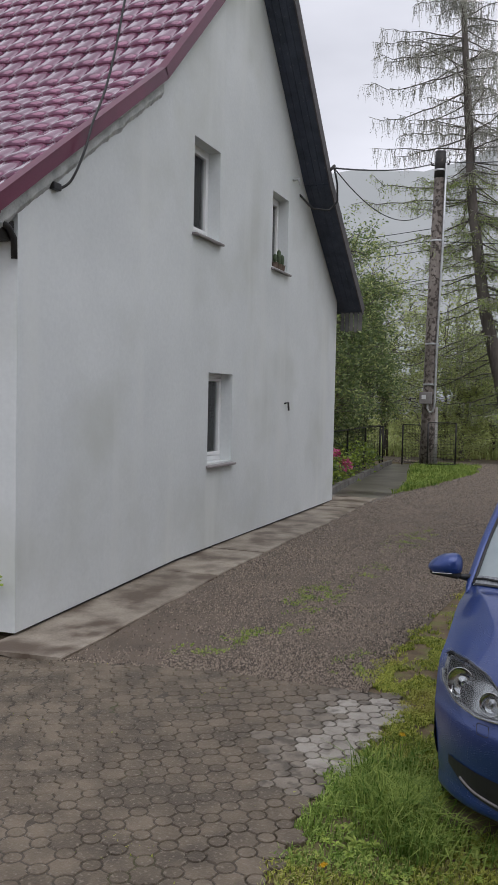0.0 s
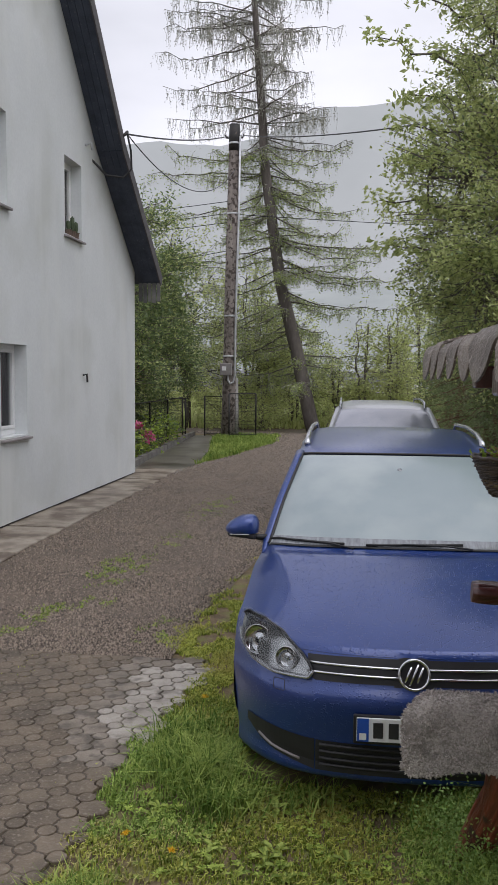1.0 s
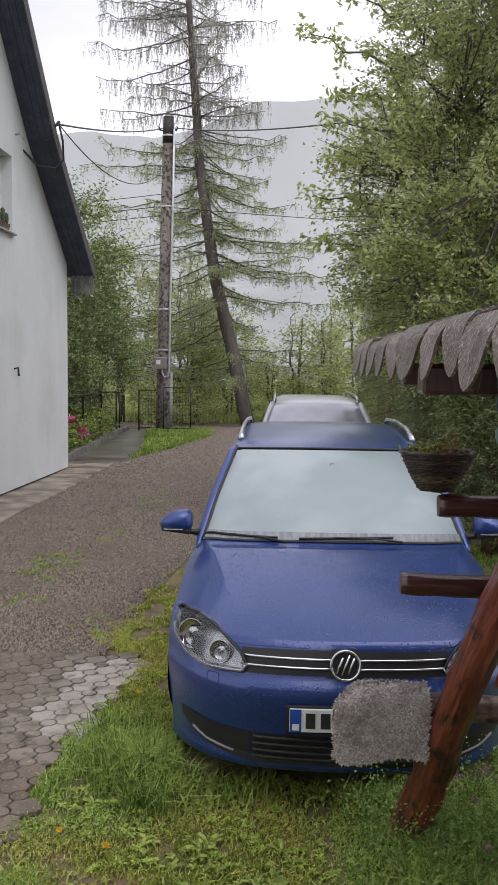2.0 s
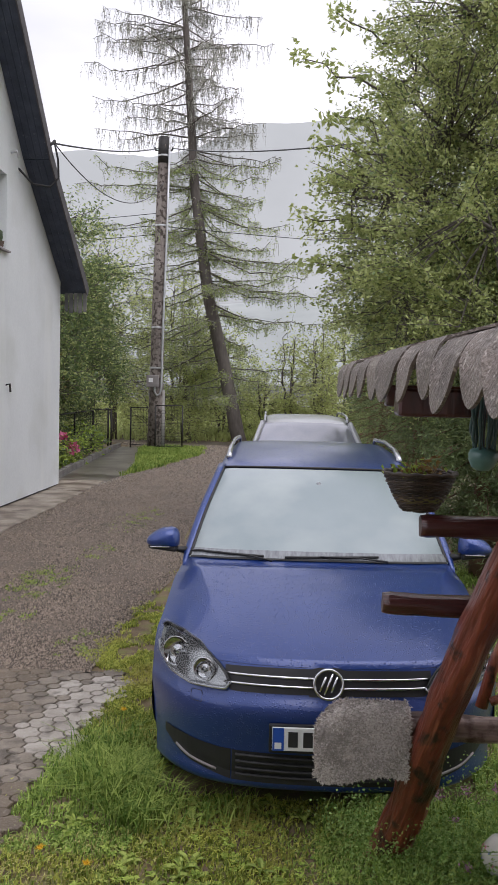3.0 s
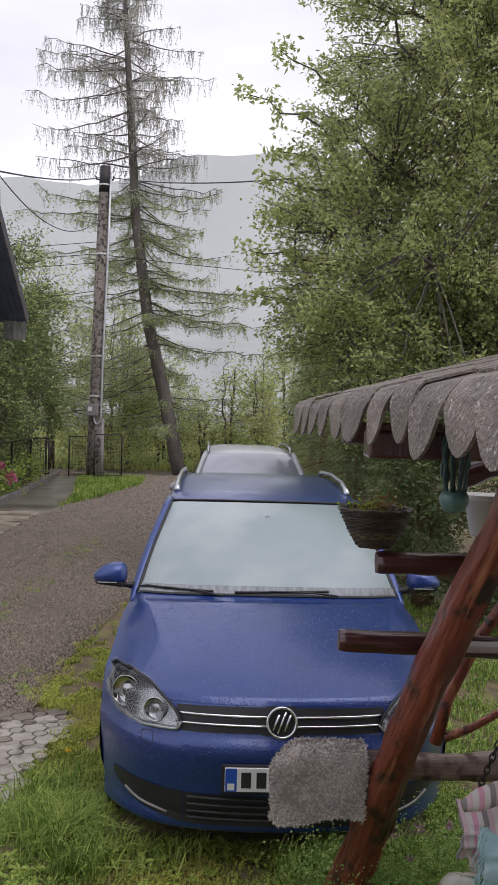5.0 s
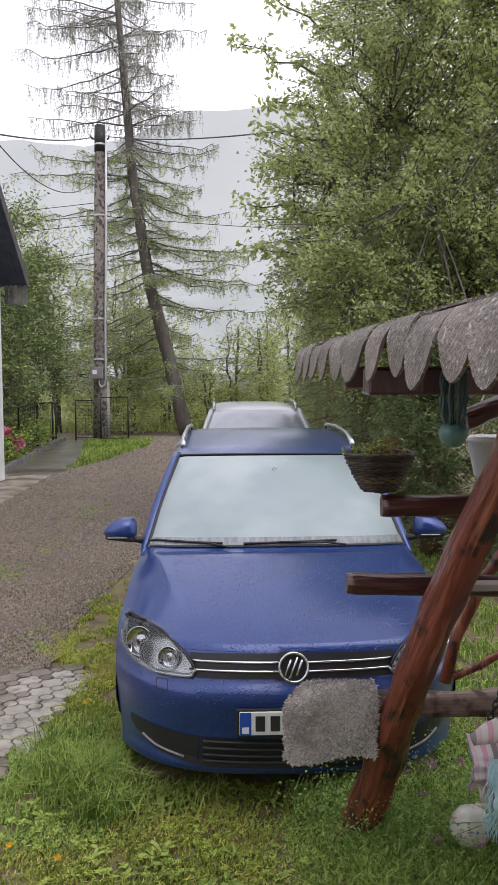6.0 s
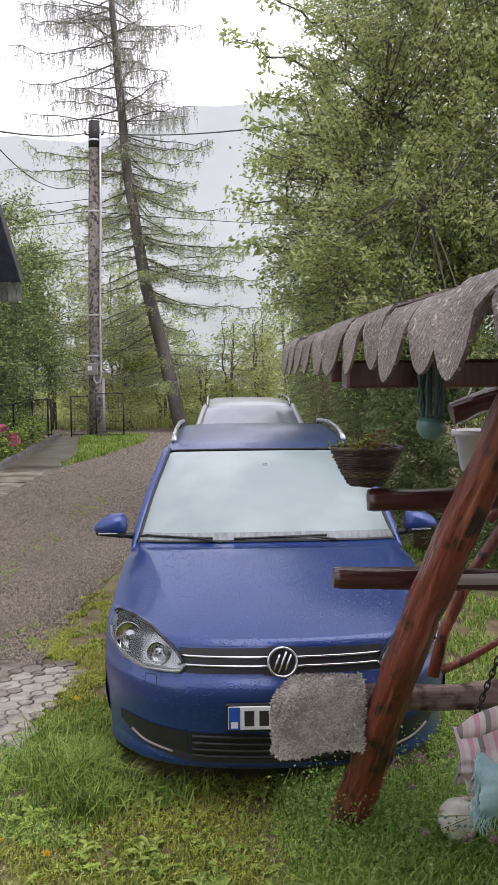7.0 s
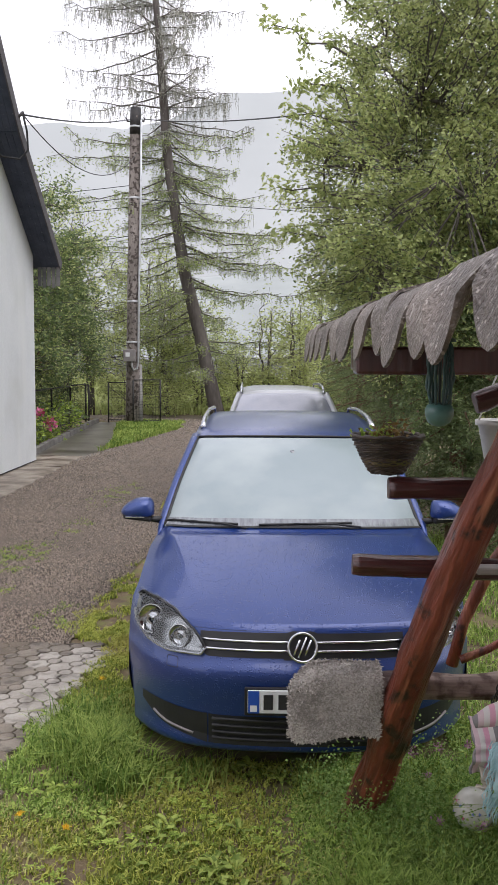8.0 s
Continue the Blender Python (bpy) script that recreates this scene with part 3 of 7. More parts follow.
def gable_wall():
    """The wall as a grid of cells with the window openings left out, 0.35 m thick."""
    ys = sorted({NY, 8.0, 9.0, 10.5, FY, RIDGE[0], 9.9, 15.7, *[v for w in WINDOWS for v in w[:2]]})
    bm = bmesh.new()
    for y0, y1 in zip(ys, ys[1:]):
        mid = (y0 + y1) / 2
        holes = sorted((w[2], w[3]) for w in WINDOWS if w[0] <= mid <= w[1])
        z = [None]
        for lo, hi in holes:
            z += [lo, hi]
        spans = list(zip(z[0::2], z[1::2])) + [(z[-1], None)]
        for lo, hi in spans:
            top0, top1 = (hi, hi) if hi else (roof_z(y0), roof_z(y1))
            low0, low1 = (lo, lo) if lo is not None else (0.066 + dip(WX, y0), 0.066 + dip(WX, y1))
            q = [(y0, low0), (y1, low1), (y1, top1), (y0, top0)]
            f = [bm.verts.new((WX, a, b)) for a, b in q]
            g = [bm.verts.new((WX - 0.35, a, b)) for a, b in q]
            bm.faces.new(f)
            bm.faces.new(g[::-1])
            for i in range(4):
                j = (i + 1) % 4
                bm.faces.new((f[j], f[i], g[i], g[j]))
    bmesh.ops.remove_doubles(bm, verts=bm.verts, dist=0.0005)
    seen = {}
    for f in list(bm.faces):
        key = tuple(round(c, 3) for c in f.calc_center_median())
        seen.setdefault(key, []).append(f)
    bmesh.ops.delete(bm, geom=[f for fs in seen.values() if len(fs) > 1 for f in fs], context="FACES_ONLY")
    bmesh.ops.recalc_face_normals(bm, faces=bm.faces)
    at_house(part("gable_wall", bm, M["plaster"]))
    at_house(part("wall", box(WX - 10, WX - 0.352, NY, NY + 0.35, -0.06, 3.9), M["plaster"]))
    at_house(part("wall", box(WX - 10, WX - 0.352, FY - 0.35, FY, 0.05, 4.1), M["plaster"]))
    at_house(part("wall", box(WX - 10.35, WX - 10.002, NY, FY, 0.03, 5.0), M["plaster"]))
    # black strip under the plaster, painted as the shadow gap at the wall's foot
    at_house(part("footing", box(WX - 10, WX - 0.03, NY + 0.36, FY - 0.03, -0.3, 0.064), M["black_rubber"], label="black recessed strip that draws the shadow gap"))
    # rough mortar band under the near verge
    for (y0, z0), (y1, z1) in zip(NEAR, NEAR[1:]):
        d = math.hypot(y1 - y0, z1 - z0)
        steps = int(d / 0.04)
        v, f = [], []
        for i in range(steps + 1):
            y, z = y0 + (y1 - y0) * i / steps, z0 + (z1 - z0) * i / steps
            e = 0.035 * noise.noise(Vector((y * 5, 1, 0))) + 0.02 * noise.noise(Vector((y * 21, 1, 0)))
            for x, dz in ((WX + 0.03, 0.10), (WX + 0.038, -0.08 + e), (WX + 0.001, -0.145 + e)):
                v.append((x, y, z + dz))
        for i in range(steps):
            for k in range(2):
                f.append((i * 3 + k, i * 3 + k + 1, i * 3 + k + 4, i * 3 + k + 3))
        if y0 < 9.0:
            at_house(raw("mortar_band", v, f, M["mortar"], label="rough grey mortar under the verge"))


gable_wall()


def house_window(y0, y1, z0, z1):
    """A white frame deep in the reveal, with a curtain behind the pane and a projecting sill."""
    w = new("window")
    at_house(w)
    x = WX - 0.18
    f = part("frame", box(x - 0.05, x, y0, y1, z0, z0 + 0.08, 0.006), M["pvc"], w)
    for q in ((y0, y1, z1 - 0.06, z1), (y0, y0 + 0.06, z0 + 0.081, z1 - 0.061), (y1 - 0.06, y1, z0 + 0.081, z1 - 0.061)):
        part("frame", box(x - 0.05, x, *q, 0.006), M["pvc"], w)
    s0, s1 = y0 + 0.063, y1 - 0.063
    for q in ((s0, s1, z0 + 0.083, z0 + 0.13), (s0, s1, z1 - 0.11, z1 - 0.063), (s0, s0 + 0.05, z0 + 0.132, z1 - 0.112), (s1 - 0.05, s1, z0 + 0.132, z1 - 0.112)):
        part("sash", box(x - 0.04, x + 0.012, *q, 0.005), M["pvc"], w)
    pane = part("pane", box(x - 0.03, x - 0.022, s0 + 0.04, s1 - 0.04, z0 + 0.12, z1 - 0.1), M["glass"], w)
    pane.visible_shadow = False
    v, fc = [], []
    n = 40
    for i in range(n + 1):
        y = y0 + (y1 - y0) * i / n
        dx = 0.025 * math.sin(i * 1.9) + 0.01 * math.sin(i * 4.1)
        v += [(x - 0.12 + dx, y, z0), (x - 0.12 + dx * 0.5, y, z1)]
    for i in range(n):
        fc.append((2 * i, 2 * i + 2, 2 * i + 3, 2 * i + 1))
    raw("curtain", v, fc, M["curtain"], w, "dim grey curtain", smooth=True)
    sill = box(WX - 0.175, WX + 0.07, y0 - 0.04, y1 + 0.04, z0 - 0.035, z0 - 0.002, 0.008)
    for vert in sill.verts:
        if vert.co.x > WX:
            vert.co.z -= 0.03
    part("sill", sill, M["sill"], w, "dark metal window sill")


for win in WINDOWS:
    house_window(*win)


def tile_mesh(width, length):
    """One wave of a pressed metal tile: an S-shaped pan and crest with a stepped lower lip."""
    n = 10
    v, f = [], []
    for row, (t, lift) in enumerate(((0.0, -0.014), (0.0, 0.034), (0.35, 0.026), (1.0, 0.0))):
        for i in range(n + 1):
            u = i / n
            wave = 0.034 * (0.5 + 0.5 * math.cos(2 * math.pi * (u - 0.35))) + 0.006 * math.sin(4 * math.pi * u)
            arc = -0.055 * math.sin(math.pi * min(1.0, u * 1.25)) * (1 - t)
            v.append((-u * width, t * length + arc, wave + lift))
    for row in range(3):
        for i in range(n):
            a = row * (n + 1) + i
            f.append((a, a + n + 1, a + n + 2, a + 1))
    data = bpy.data.meshes.new("tile")
    data.from_pydata(v, [], f)
    data.polygons.foreach_set("use_smooth", [True] * len(data.polygons))
    data.materials.append(M["roof_metal"])
    return data


def roof():
    """Two slopes with a flared foot; the near one is laid with pressed tiles, each its own piece near the gable."""
    r = at_house(new("roof"))
    tagged(r, "maroon pressed metal tile roof, wet")
    near_edge = WX + 0.11
    # decks of both slopes
    for line, over in ((NEAR, 0.02), (FAR, 0.47)):
        for (y0, z0), (y1, z1) in zip(line, line[1:]):
            d = Vector((0, y1 - y0, z1 - z0)).normalized()
            up = Vector((0, -d.z, d.y)) * 0.13
            e = WX + over
            c = [Vector((e, y0, z0)), Vector((e, y1, z1)), Vector((WX - 10.6, y1, z1)), Vector((WX - 10.6, y0, z0))]
            v = [p + up * 0.02 for p in c] + [p + up for p in c]
            v = v[:4] + v[4:]
            raw("deck", v, [(0, 3, 2, 1), (4, 5, 6, 7), (0, 1, 5, 4), (1, 2, 6, 5), (2, 3, 7, 6), (3, 0, 4, 7)], M["soffit"], r, "dark painted roof boards")
    # boards of the far overhang, seen from below
    for (y0, z0), (y1, z1) in zip(FAR, FAR[1:]):
        d = Vector((0, y1 - y0, z1 - z0)).normalized()
        dn = Vector((0, d.z, -d.y)) * 0.012
        for k in range(4):
            xa, xb = WX + 0.004 + k * 0.116, WX + 0.004 + k * 0.116 + 0.108
            a, b = Vector((0, y0, z0)) + d * 0.01, Vector((0, y1, z1)) - d * 0.01
            v = [(xa, a.y, a.z), (xb, a.y, a.z), (xb, b.y, b.z), (xa, b.y, b.z)]
            v += [(p[0], p[1] + dn.y, p[2] + dn.z) for p in v]
            raw("soffit_board", v, [(0, 1, 2, 3), (7, 6, 5, 4), (0, 4, 5, 1), (1, 5, 6, 2), (2, 6, 7, 3), (3, 7, 4, 0)], M["soffit"], r)
        # verge board on the outer edge
        e = WX + 0.472
        up = Vector((0, -d.z, d.y))
        a, b = Vector((e, y0, z0)), Vector((e, y1, z1))
        v = [a - up * 0.05, b - up * 0.05, b + up * 0.16, a + up * 0.16]
        v += [p + Vector((0.025, 0, 0)) for p in v]
        raw("verge_board", v, [(3, 2, 1, 0), (4, 5, 6, 7), (0, 1, 5, 4), (1, 2, 6, 5), (2, 3, 7, 6), (3, 0, 4, 7)], M["soffit_edge"], r, "weathered brown verge board")
    # vertical boards closing the far eaves
    for k in range(5):
        x = WX + 0.03 + k * 0.095
        part("eaves_board", box(x, x + 0.075, 18.42, 18.44, 3.62 - 0.03 * (k % 2), 4.0), M["old_board"], r)
    # metal verge trim of the near slope: an upright face and a flat lip on the tiles
    for (y0, z0), (y1, z1) in zip(NEAR, NEAR[1:]):
        d = Vector((0, y1 - y0, z1 - z0)).normalized()
        up = Vector((0, -d.z, d.y))
        for nm, x0, x1, h0, h1 in (("verge_trim", near_edge - 0.012, near_edge, 0.055, 0.185), ("verge_lip", near_edge - 0.11, near_edge + 0.006, 0.186, 0.193)):
            a, b = Vector((0, y0, z0)) - d * (0.12 if y0 < 8 else 0), Vector((0, y1, z1))
            v = []
            for x in (x0, x1):
                v += [Vector((x, 0, 0)) + p + up * h for p, h in ((a, h0), (b, h0), (b, h1), (a, h1))]
            raw(nm, v, [(3, 2, 1, 0), (4, 5, 6, 7), (0, 1, 5, 4), (1, 2, 6, 5), (2, 3, 7, 6), (3, 0, 4, 7)], M["trim_metal"], r, "maroon sheet metal verge")
    # tiles
    width, length = 0.30, 0.46
    data = tile_mesh(width, length)
    singles, rest = 0, []
    for (y0, z0), (y1, z1) in zip(NEAR, NEAR[1:]):
        d = Vector((0, y1 - y0, z1 - z0))
        total = d.length
        d.normalize()
        up = Vector((0, -d.z, d.y))
        rows = int(round(total / length))
        for j in range(rows):
            o = Vector((0, y0, z0)) + d * (total * j / rows) + up * 0.132
            for k in range(34):
                x = near_edge - 0.05 - k * width
                m = Matrix(((1, 0, 0, x), (0, d.y, up.y, o.y), (0, d.z, up.z, o.z), (0, 0, 0, 1)))
                if k < 18 and singles < 300:
                    ob = new("tile", data)
                    ob.parent = r
                    ob.matrix_basis = house.matrix_basis.inverted() @ m
                    singles += 1
                else:
                    rest.append(([m @ vert.co for vert in data.vertices], [tuple(p.vertices) for p in data.polygons]))
    ob = joined("tiles", rest, M["roof_metal"], r, smooth=True)
    tagged(ob, kind="stuff")
    for ob in r.children:
        if not ob.name.startswith("tile") or ob.name.startswith("tiles"):
            ob.matrix_basis = house.matrix_basis.inverted()
    r.matrix_parent_inverse = Matrix()
    r.matrix_basis = Matrix()


roof()


def eaves_details():
    g = at_house(new("gutter"))
    tagged(g, "maroon half-round gutter")
    v, f = [], []
    n = 10
    for x in (WX + 0.06, WX - 10.4):
        for i in range(n + 1):
            a = math.pi + math.pi * i / n
            v.append((x, 6.66 + 0.075 * math.cos(a), 3.74 + 0.075 * math.sin(a)))
    for i in range(n):
        f.append((i, i + 1, n + 2 + i, n + 1 + i))
    f.append(tuple(range(n + 1)))
    at_house(raw("gutter_channel", v, f, M["trim_metal"], smooth=False))
    # dark stub of an old bracket and downpipe under the corner
    at_house(tube("downpipe", [(WX + 0.0, 6.72, 3.68), (WX + 0.0, 6.92, 3.62), (WX - 0.0, 7.0, 3.54), (WX - 0.0, 7.01, 3.36)], 0.03, M["iron_black"], label="dark rusted downpipe stub"))
    at_house(part("bracket", box(WX - 0.6, WX - 0.03, 6.76, 7.05, 3.52, 3.70, 0.01), M["iron_black"], label="dark timber eaves bracket"))
    # cable that comes over the roof to a clamp on the wall
    x = WX + 0.18
    ctrl = [(WX - 0.1, 12.4, 8.95), (x - 0.1, 10.2, 7.6), (x, 8.80, 6.70), (x, 8.65, 6.29), (x, 8.48, 5.76), (x, 8.30, 5.31), (x, 8.17, 5.07), (x, 8.04, 4.86), (x, 7.88, 4.52), (x - 0.07, 7.78, 4.24), (x - 0.14, 7.70, 4.14), (WX + 0.04, 7.62, 4.14)]
    pts = []
    for i in range(len(ctrl) - 1):
        q = [Vector(ctrl[max(0, min(len(ctrl) - 1, k))]) for k in (i - 1, i, i + 1, i + 2)]
        for j in range(6):
            t = j / 6
            pts.append(0.5 * (2 * q[1] + (q[2] - q[0]) * t + (2 * q[0] - 5 * q[1] + 4 * q[2] - q[3]) * t * t + (3 * q[1] - q[0] - 3 * q[2] + q[3]) * t ** 3))
    pts.append(Vector(ctrl[-1]))
    at_house(tube("cable", pts, 0.013, M["cable"], sides=6, label="black supply cable"))
    at_house(part("cable_clamp", box(WX, WX + 0.06, 7.55, 7.68, 4.10, 4.17, 0.01), M["black_plastic"], label="black cable clamp"))
    # hook and old pipe end in the wall
    at_house(tube("wall_hook", [(WX, 14.85, 2.08), (WX + 0.07, 14.85, 2.10), (WX + 0.08, 14.85, 1.96)], 0.018, M["iron_black"], sides=6, label="small rusty hook"))
    at_house(tube("wall_hook", [(WX, 15.05, 5.95), (WX + 0.10, 15.05, 5.98), (WX + 0.12, 15.08, 5.88)], 0.02, M["galvanised"], sides=6, label="grey wall hook"))


eaves_details()
for y, h in ((14.35, 0.16), (14.55, 0.26), (14.72, 0.20)):
    pot = thing("potted_cactus", (WX - 0.06, y, 4.335), "small cactus in a clay pot on the window sill", "houseplant", "pots on the sill")
    v, f = lathe([(0.0, 0.0), (0.045, 0.0), (0.06, 0.1), (0.066, 0.1), (0.05, 0.095), (0, 0.09)], 12)
    raw("pot", v, f, M["clay"], pot)
    v, f = lathe([(0.025, 0.09), (0.04, 0.09 + h * 0.4), (0.035, 0.09 + h * 0.85), (0.0, 0.09 + h)], 10)
    raw("cactus", v, f, M["cactus"], pot, "dark green spiny cactus", smooth=True)


# ==== cars ====
# stations of the body from the front lip over bonnet, screen and roof: back from the nose, height, half width, drop and sweep at the sides
TOURER = [(.40, .17, .82, 0, .25), (.07, .19, .86, 0, .42), (.035, .29, .865, 0, .45), (.025, .40, .88, 0, .47), (.0, .52, .89, 0, .49), (.0, .60, .895, 0, .49),
          (.035, .66, .895, 0, .49), (.06, .73, .895, 0, .50), (.10, .80, .89, .0, .50), (.155, .832, .887, .01, .49), (.34, .905, .878, .05, .42),
          (.65, 1.000, .868, .085, .29), (.95, 1.072, .86, .10, .22), (1.12, 1.105, .83, .07, .24), (1.5, 1.33, .76, .05, .18), (1.95, 1.56, .67, .04, .14),
          (2.4, 1.633, .655, .045, .05), (3.2, 1.672, .64, .05, 0), (4.0, 1.63, .61, .05, 0), (4.22, 1.50, .60, .05, -.02), (4.36, 1.05, .76, .03, -.06),
          (4.42, .75, .84, 0, -.10), (4.42, .45, .86, 0, -.12), (4.32, .22, .82, 0, -.1)]


def drop(u, b):
    """How the skin falls towards its sides: round, with a crease that runs outward from the lamps to the pillars."""
    c = 0.56 + 0.36 * max(0.0, min(1.0, (b - 9.4) / 3.5))
    return 0.36 * u ** 3 + 0.64 * max(0.0, (u - c) / (1 - c)) ** 1.08


class Shell:
    """A car's skin as a smooth surface: a runs across (-1 to 1), b along the stations."""

    def __init__(self, stations):
        self.st = stations

    def row(self, b):
        n = len(self.st)
        i = max(0, min(int(b), n - 2))
        f = b - i
        q = [self.st[max(0, min(n - 1, k))] for k in (i - 1, i, i + 1, i + 2)]
        return [0.5 * (2 * p1 + (p2 - p0) * f + (2 * p0 - 5 * p1 + 4 * p2 - p3) * f * f + (3 * p1 - p0 - 3 * p2 + p3) * f ** 3) for p0, p1, p2, p3 in zip(*q)]

    def at(self, a, b):
        s, z, hw, dz, ds = self.row(b)
        u = abs(a)
        return Vector((hw * a, s + ds * (.3 * u * u + .7 * u ** 5), z - dz * drop(u, b)))

    def front(self, w, z, out=0.0, b0=1.0, b1=12.5):
        """The point of the nose at that width and height, moved out of the skin."""
        b1 = min(b1, len(self.st) - 1)
        for _ in range(30):
            b = (b0 + b1) / 2
            s, zc, hw, dz, ds = self.row(b)
            if zc - dz * drop(min(1, abs(w) / hw), b) < z:
                b0 = b
            else:
                b1 = b
        a = max(-1, min(1, w / self.row(b)[2]))
        return self.at(a, b) + self.normal(a, b) * out

    def normal(self, a, b):
        e = 0.02
        p = self.at(max(-1, a - e), b) - self.at(min(1, a + e), b)
        q = self.at(a, b + e) - self.at(a, max(0, b - e))
        return q.cross(p).normalized()


def shell_grid(shell, a0, a1, b0, b1, na, nb, out=0.0):
    v, f = [], []
    for j in range(nb + 1):
        b = b0 + (b1 - b0) * j / nb
        for i in range(na + 1):
            a = a0 + (a1 - a0) * i / na
            v.append(shell.at(a, b) + (shell.normal(a, b) * out if out else Vector()))
    w = na + 1
    for j in range(nb):
        for i in range(na):
            f.append((j * w + i, j * w + i + 1, (j + 1) * w + i + 1, (j + 1) * w + i))
    return v, f


def nose_patch(shell, lower, upper, w0, w1, out, nu=14, nv=4):
    """A field on the nose between two curves of (width, height), standing out of the skin."""
    v, f = [], []
    for i in range(nu + 1):
        w = w0 + (w1 - w0) * i / nu
        lo, hi = lerp_curve(lower, w), lerp_curve(upper, w)
        for j in range(nv + 1):
            v.append(shell.front(w, lo + (hi - lo) * j / nv, out))
    n = nv + 1
    for i in range(nu):
        for j in range(nv):
            f.append((i * n + j, (i + 1) * n + j, (i + 1) * n + j + 1, i * n + j + 1))
    return v, f


def mirrored(pairs):
    return [(-w, z) for w, z in reversed(pairs)]


def nose_bar(shell, points, r, out, sides=6):
    return tube_data([shell.front(w, z, out) for w, z in points], r, sides)


def side_skin(shell, b_from, b_to, sign, sill=0.2):
    """The flank: from the edge of the skin down over the shoulder to the sill."""
    v, f, n = [], [], 0
    cols = []
    steps = int((b_to - b_from) * 4)
    for k in range(steps + 1):
        p = shell.at(sign, b_from + (b_to - b_from) * k / steps)
        cols.append(p)
    for p in cols:
        w = abs(p.x)
        ring = [p]
        for t in (0.2, 0.4, 0.6, 0.8, 1.0):
            z = p.z + (sill - p.z) * t
            target = 0.895 if z > 0.4 else 0.895 - (0.4 - z) * 0.35
            if z > 1.0:
                target = 0.865 - (z - 1.0) * 0.42
            ring.append(Vector((sign * (w + (target - w) * min(1, t * 1.7)), p.y, z)))
        v += ring
    for k in range(len(cols) - 1):
        for j in range(5):
            f.append((k * 6 + j, k * 6 + j + 1, (k + 1) * 6 + j + 1, (k + 1) * 6 + j))
    return v, f


def wheel(car, x, y, r=0.31):
    w = part("wheel", bmesh.new(), None, car)
    w.data.materials.append(M["black_rubber"])
    v, f = lathe([(r * 0.62, -0.1), (r * 0.95, -0.1), (r, -0.07), (r, 0.07), (r * 0.95, 0.1), (r * 0.62, 0.1)], 28)
    raw("tyre", v, f, M["black_rubber"], w, smooth=True)
    v, f = lathe([(0.0, 0.05), (r * 0.2, 0.06), (r * 0.5, 0.03), (r * 0.62, 0.085), (r * 0.62, -0.09), (0, -0.09)], 28)
    raw("rim", v, f, M["satin_rail"], w, "silver rim", smooth=True)
    w.matrix_basis = pose(x, y, r, 0, 90 if x > 0 else -90, 0)


def roof_rail(car, shell, sign, mat, w, s0, s1, z0, z1, top):
    pts = [(sign * w, s0, z0), (sign * w, s0 + 0.10, top - 0.035), (sign * w, s0 + 0.28, top - 0.005), (sign * (w - 0.005), (s0 + s1) / 2, top + 0.02), (sign * (w - 0.01), s1 - 0.12, top), (sign * (w - 0.01), s1, z1)]
    tube("roof_rail", pts, [0.022, 0.020, 0.016, 0.015, 0.016, 0.014], mat, car, "satin silver roof rail", sides=8)


def door_mirror(car, x, y, z, sign, mat):
    bm = bmesh.new()
    bmesh.ops.create_icosphere(bm, subdivisions=3, radius=1.0)
    for v in bm.verts:
        c = v.co
        k, up = c.x * sign, (1 if c.z > 0 else -1)
        h = up * abs(c.z) ** (0.75 if k < 0 else 1.0)
        k = k if k > 0 else -abs(k) ** 0.5
        c.x, c.y, c.z = sign * k * 0.104, c.y * (0.085 if c.y < 0 else 0.03), h * (0.070 - 0.016 * k) - 0.018 * max(0.0, k)
        if c.z < -0.036:
            c.z = -0.036 + (c.z + 0.036) * 0.3
    m = part("door_mirror", bm, mat, car, smooth=True)
    m.matrix_basis = pose(x, y, z)
    foot = box(-0.088, 0.088, -0.06, 0.02, -0.070, -0.038, 0.012)
    for v in foot.verts:
        k = v.co.x * sign / 0.088
        if v.co.z < -0.05:
            v.co.z += 0.012 * max(0.0, k) - 0.006 * max(0.0, -k)
        v.co.y *= 1 - 0.35 * max(0.0, k)
    part("mirror_base", foot, M["black_plastic"], m)
    part("mirror_glass", box(-0.062, 0.062, 0.026, 0.031, -0.034, 0.028, 0.004), M["chrome"], m)
    part("indicator", box(-0.07, 0.05, -0.074, -0.05, -0.046, -0.038, 0.003), M["satin_rail"], m, "clear indicator strip")
    arm = tube("mirror_arm", [(-sign * 0.04, -0.01, -0.058), (-sign * 0.10, 0.0, -0.066), (-sign * 0.16, 0.02, -0.075)], [0.014, 0.018, 0.026], M["black_plastic"], m)
    return m


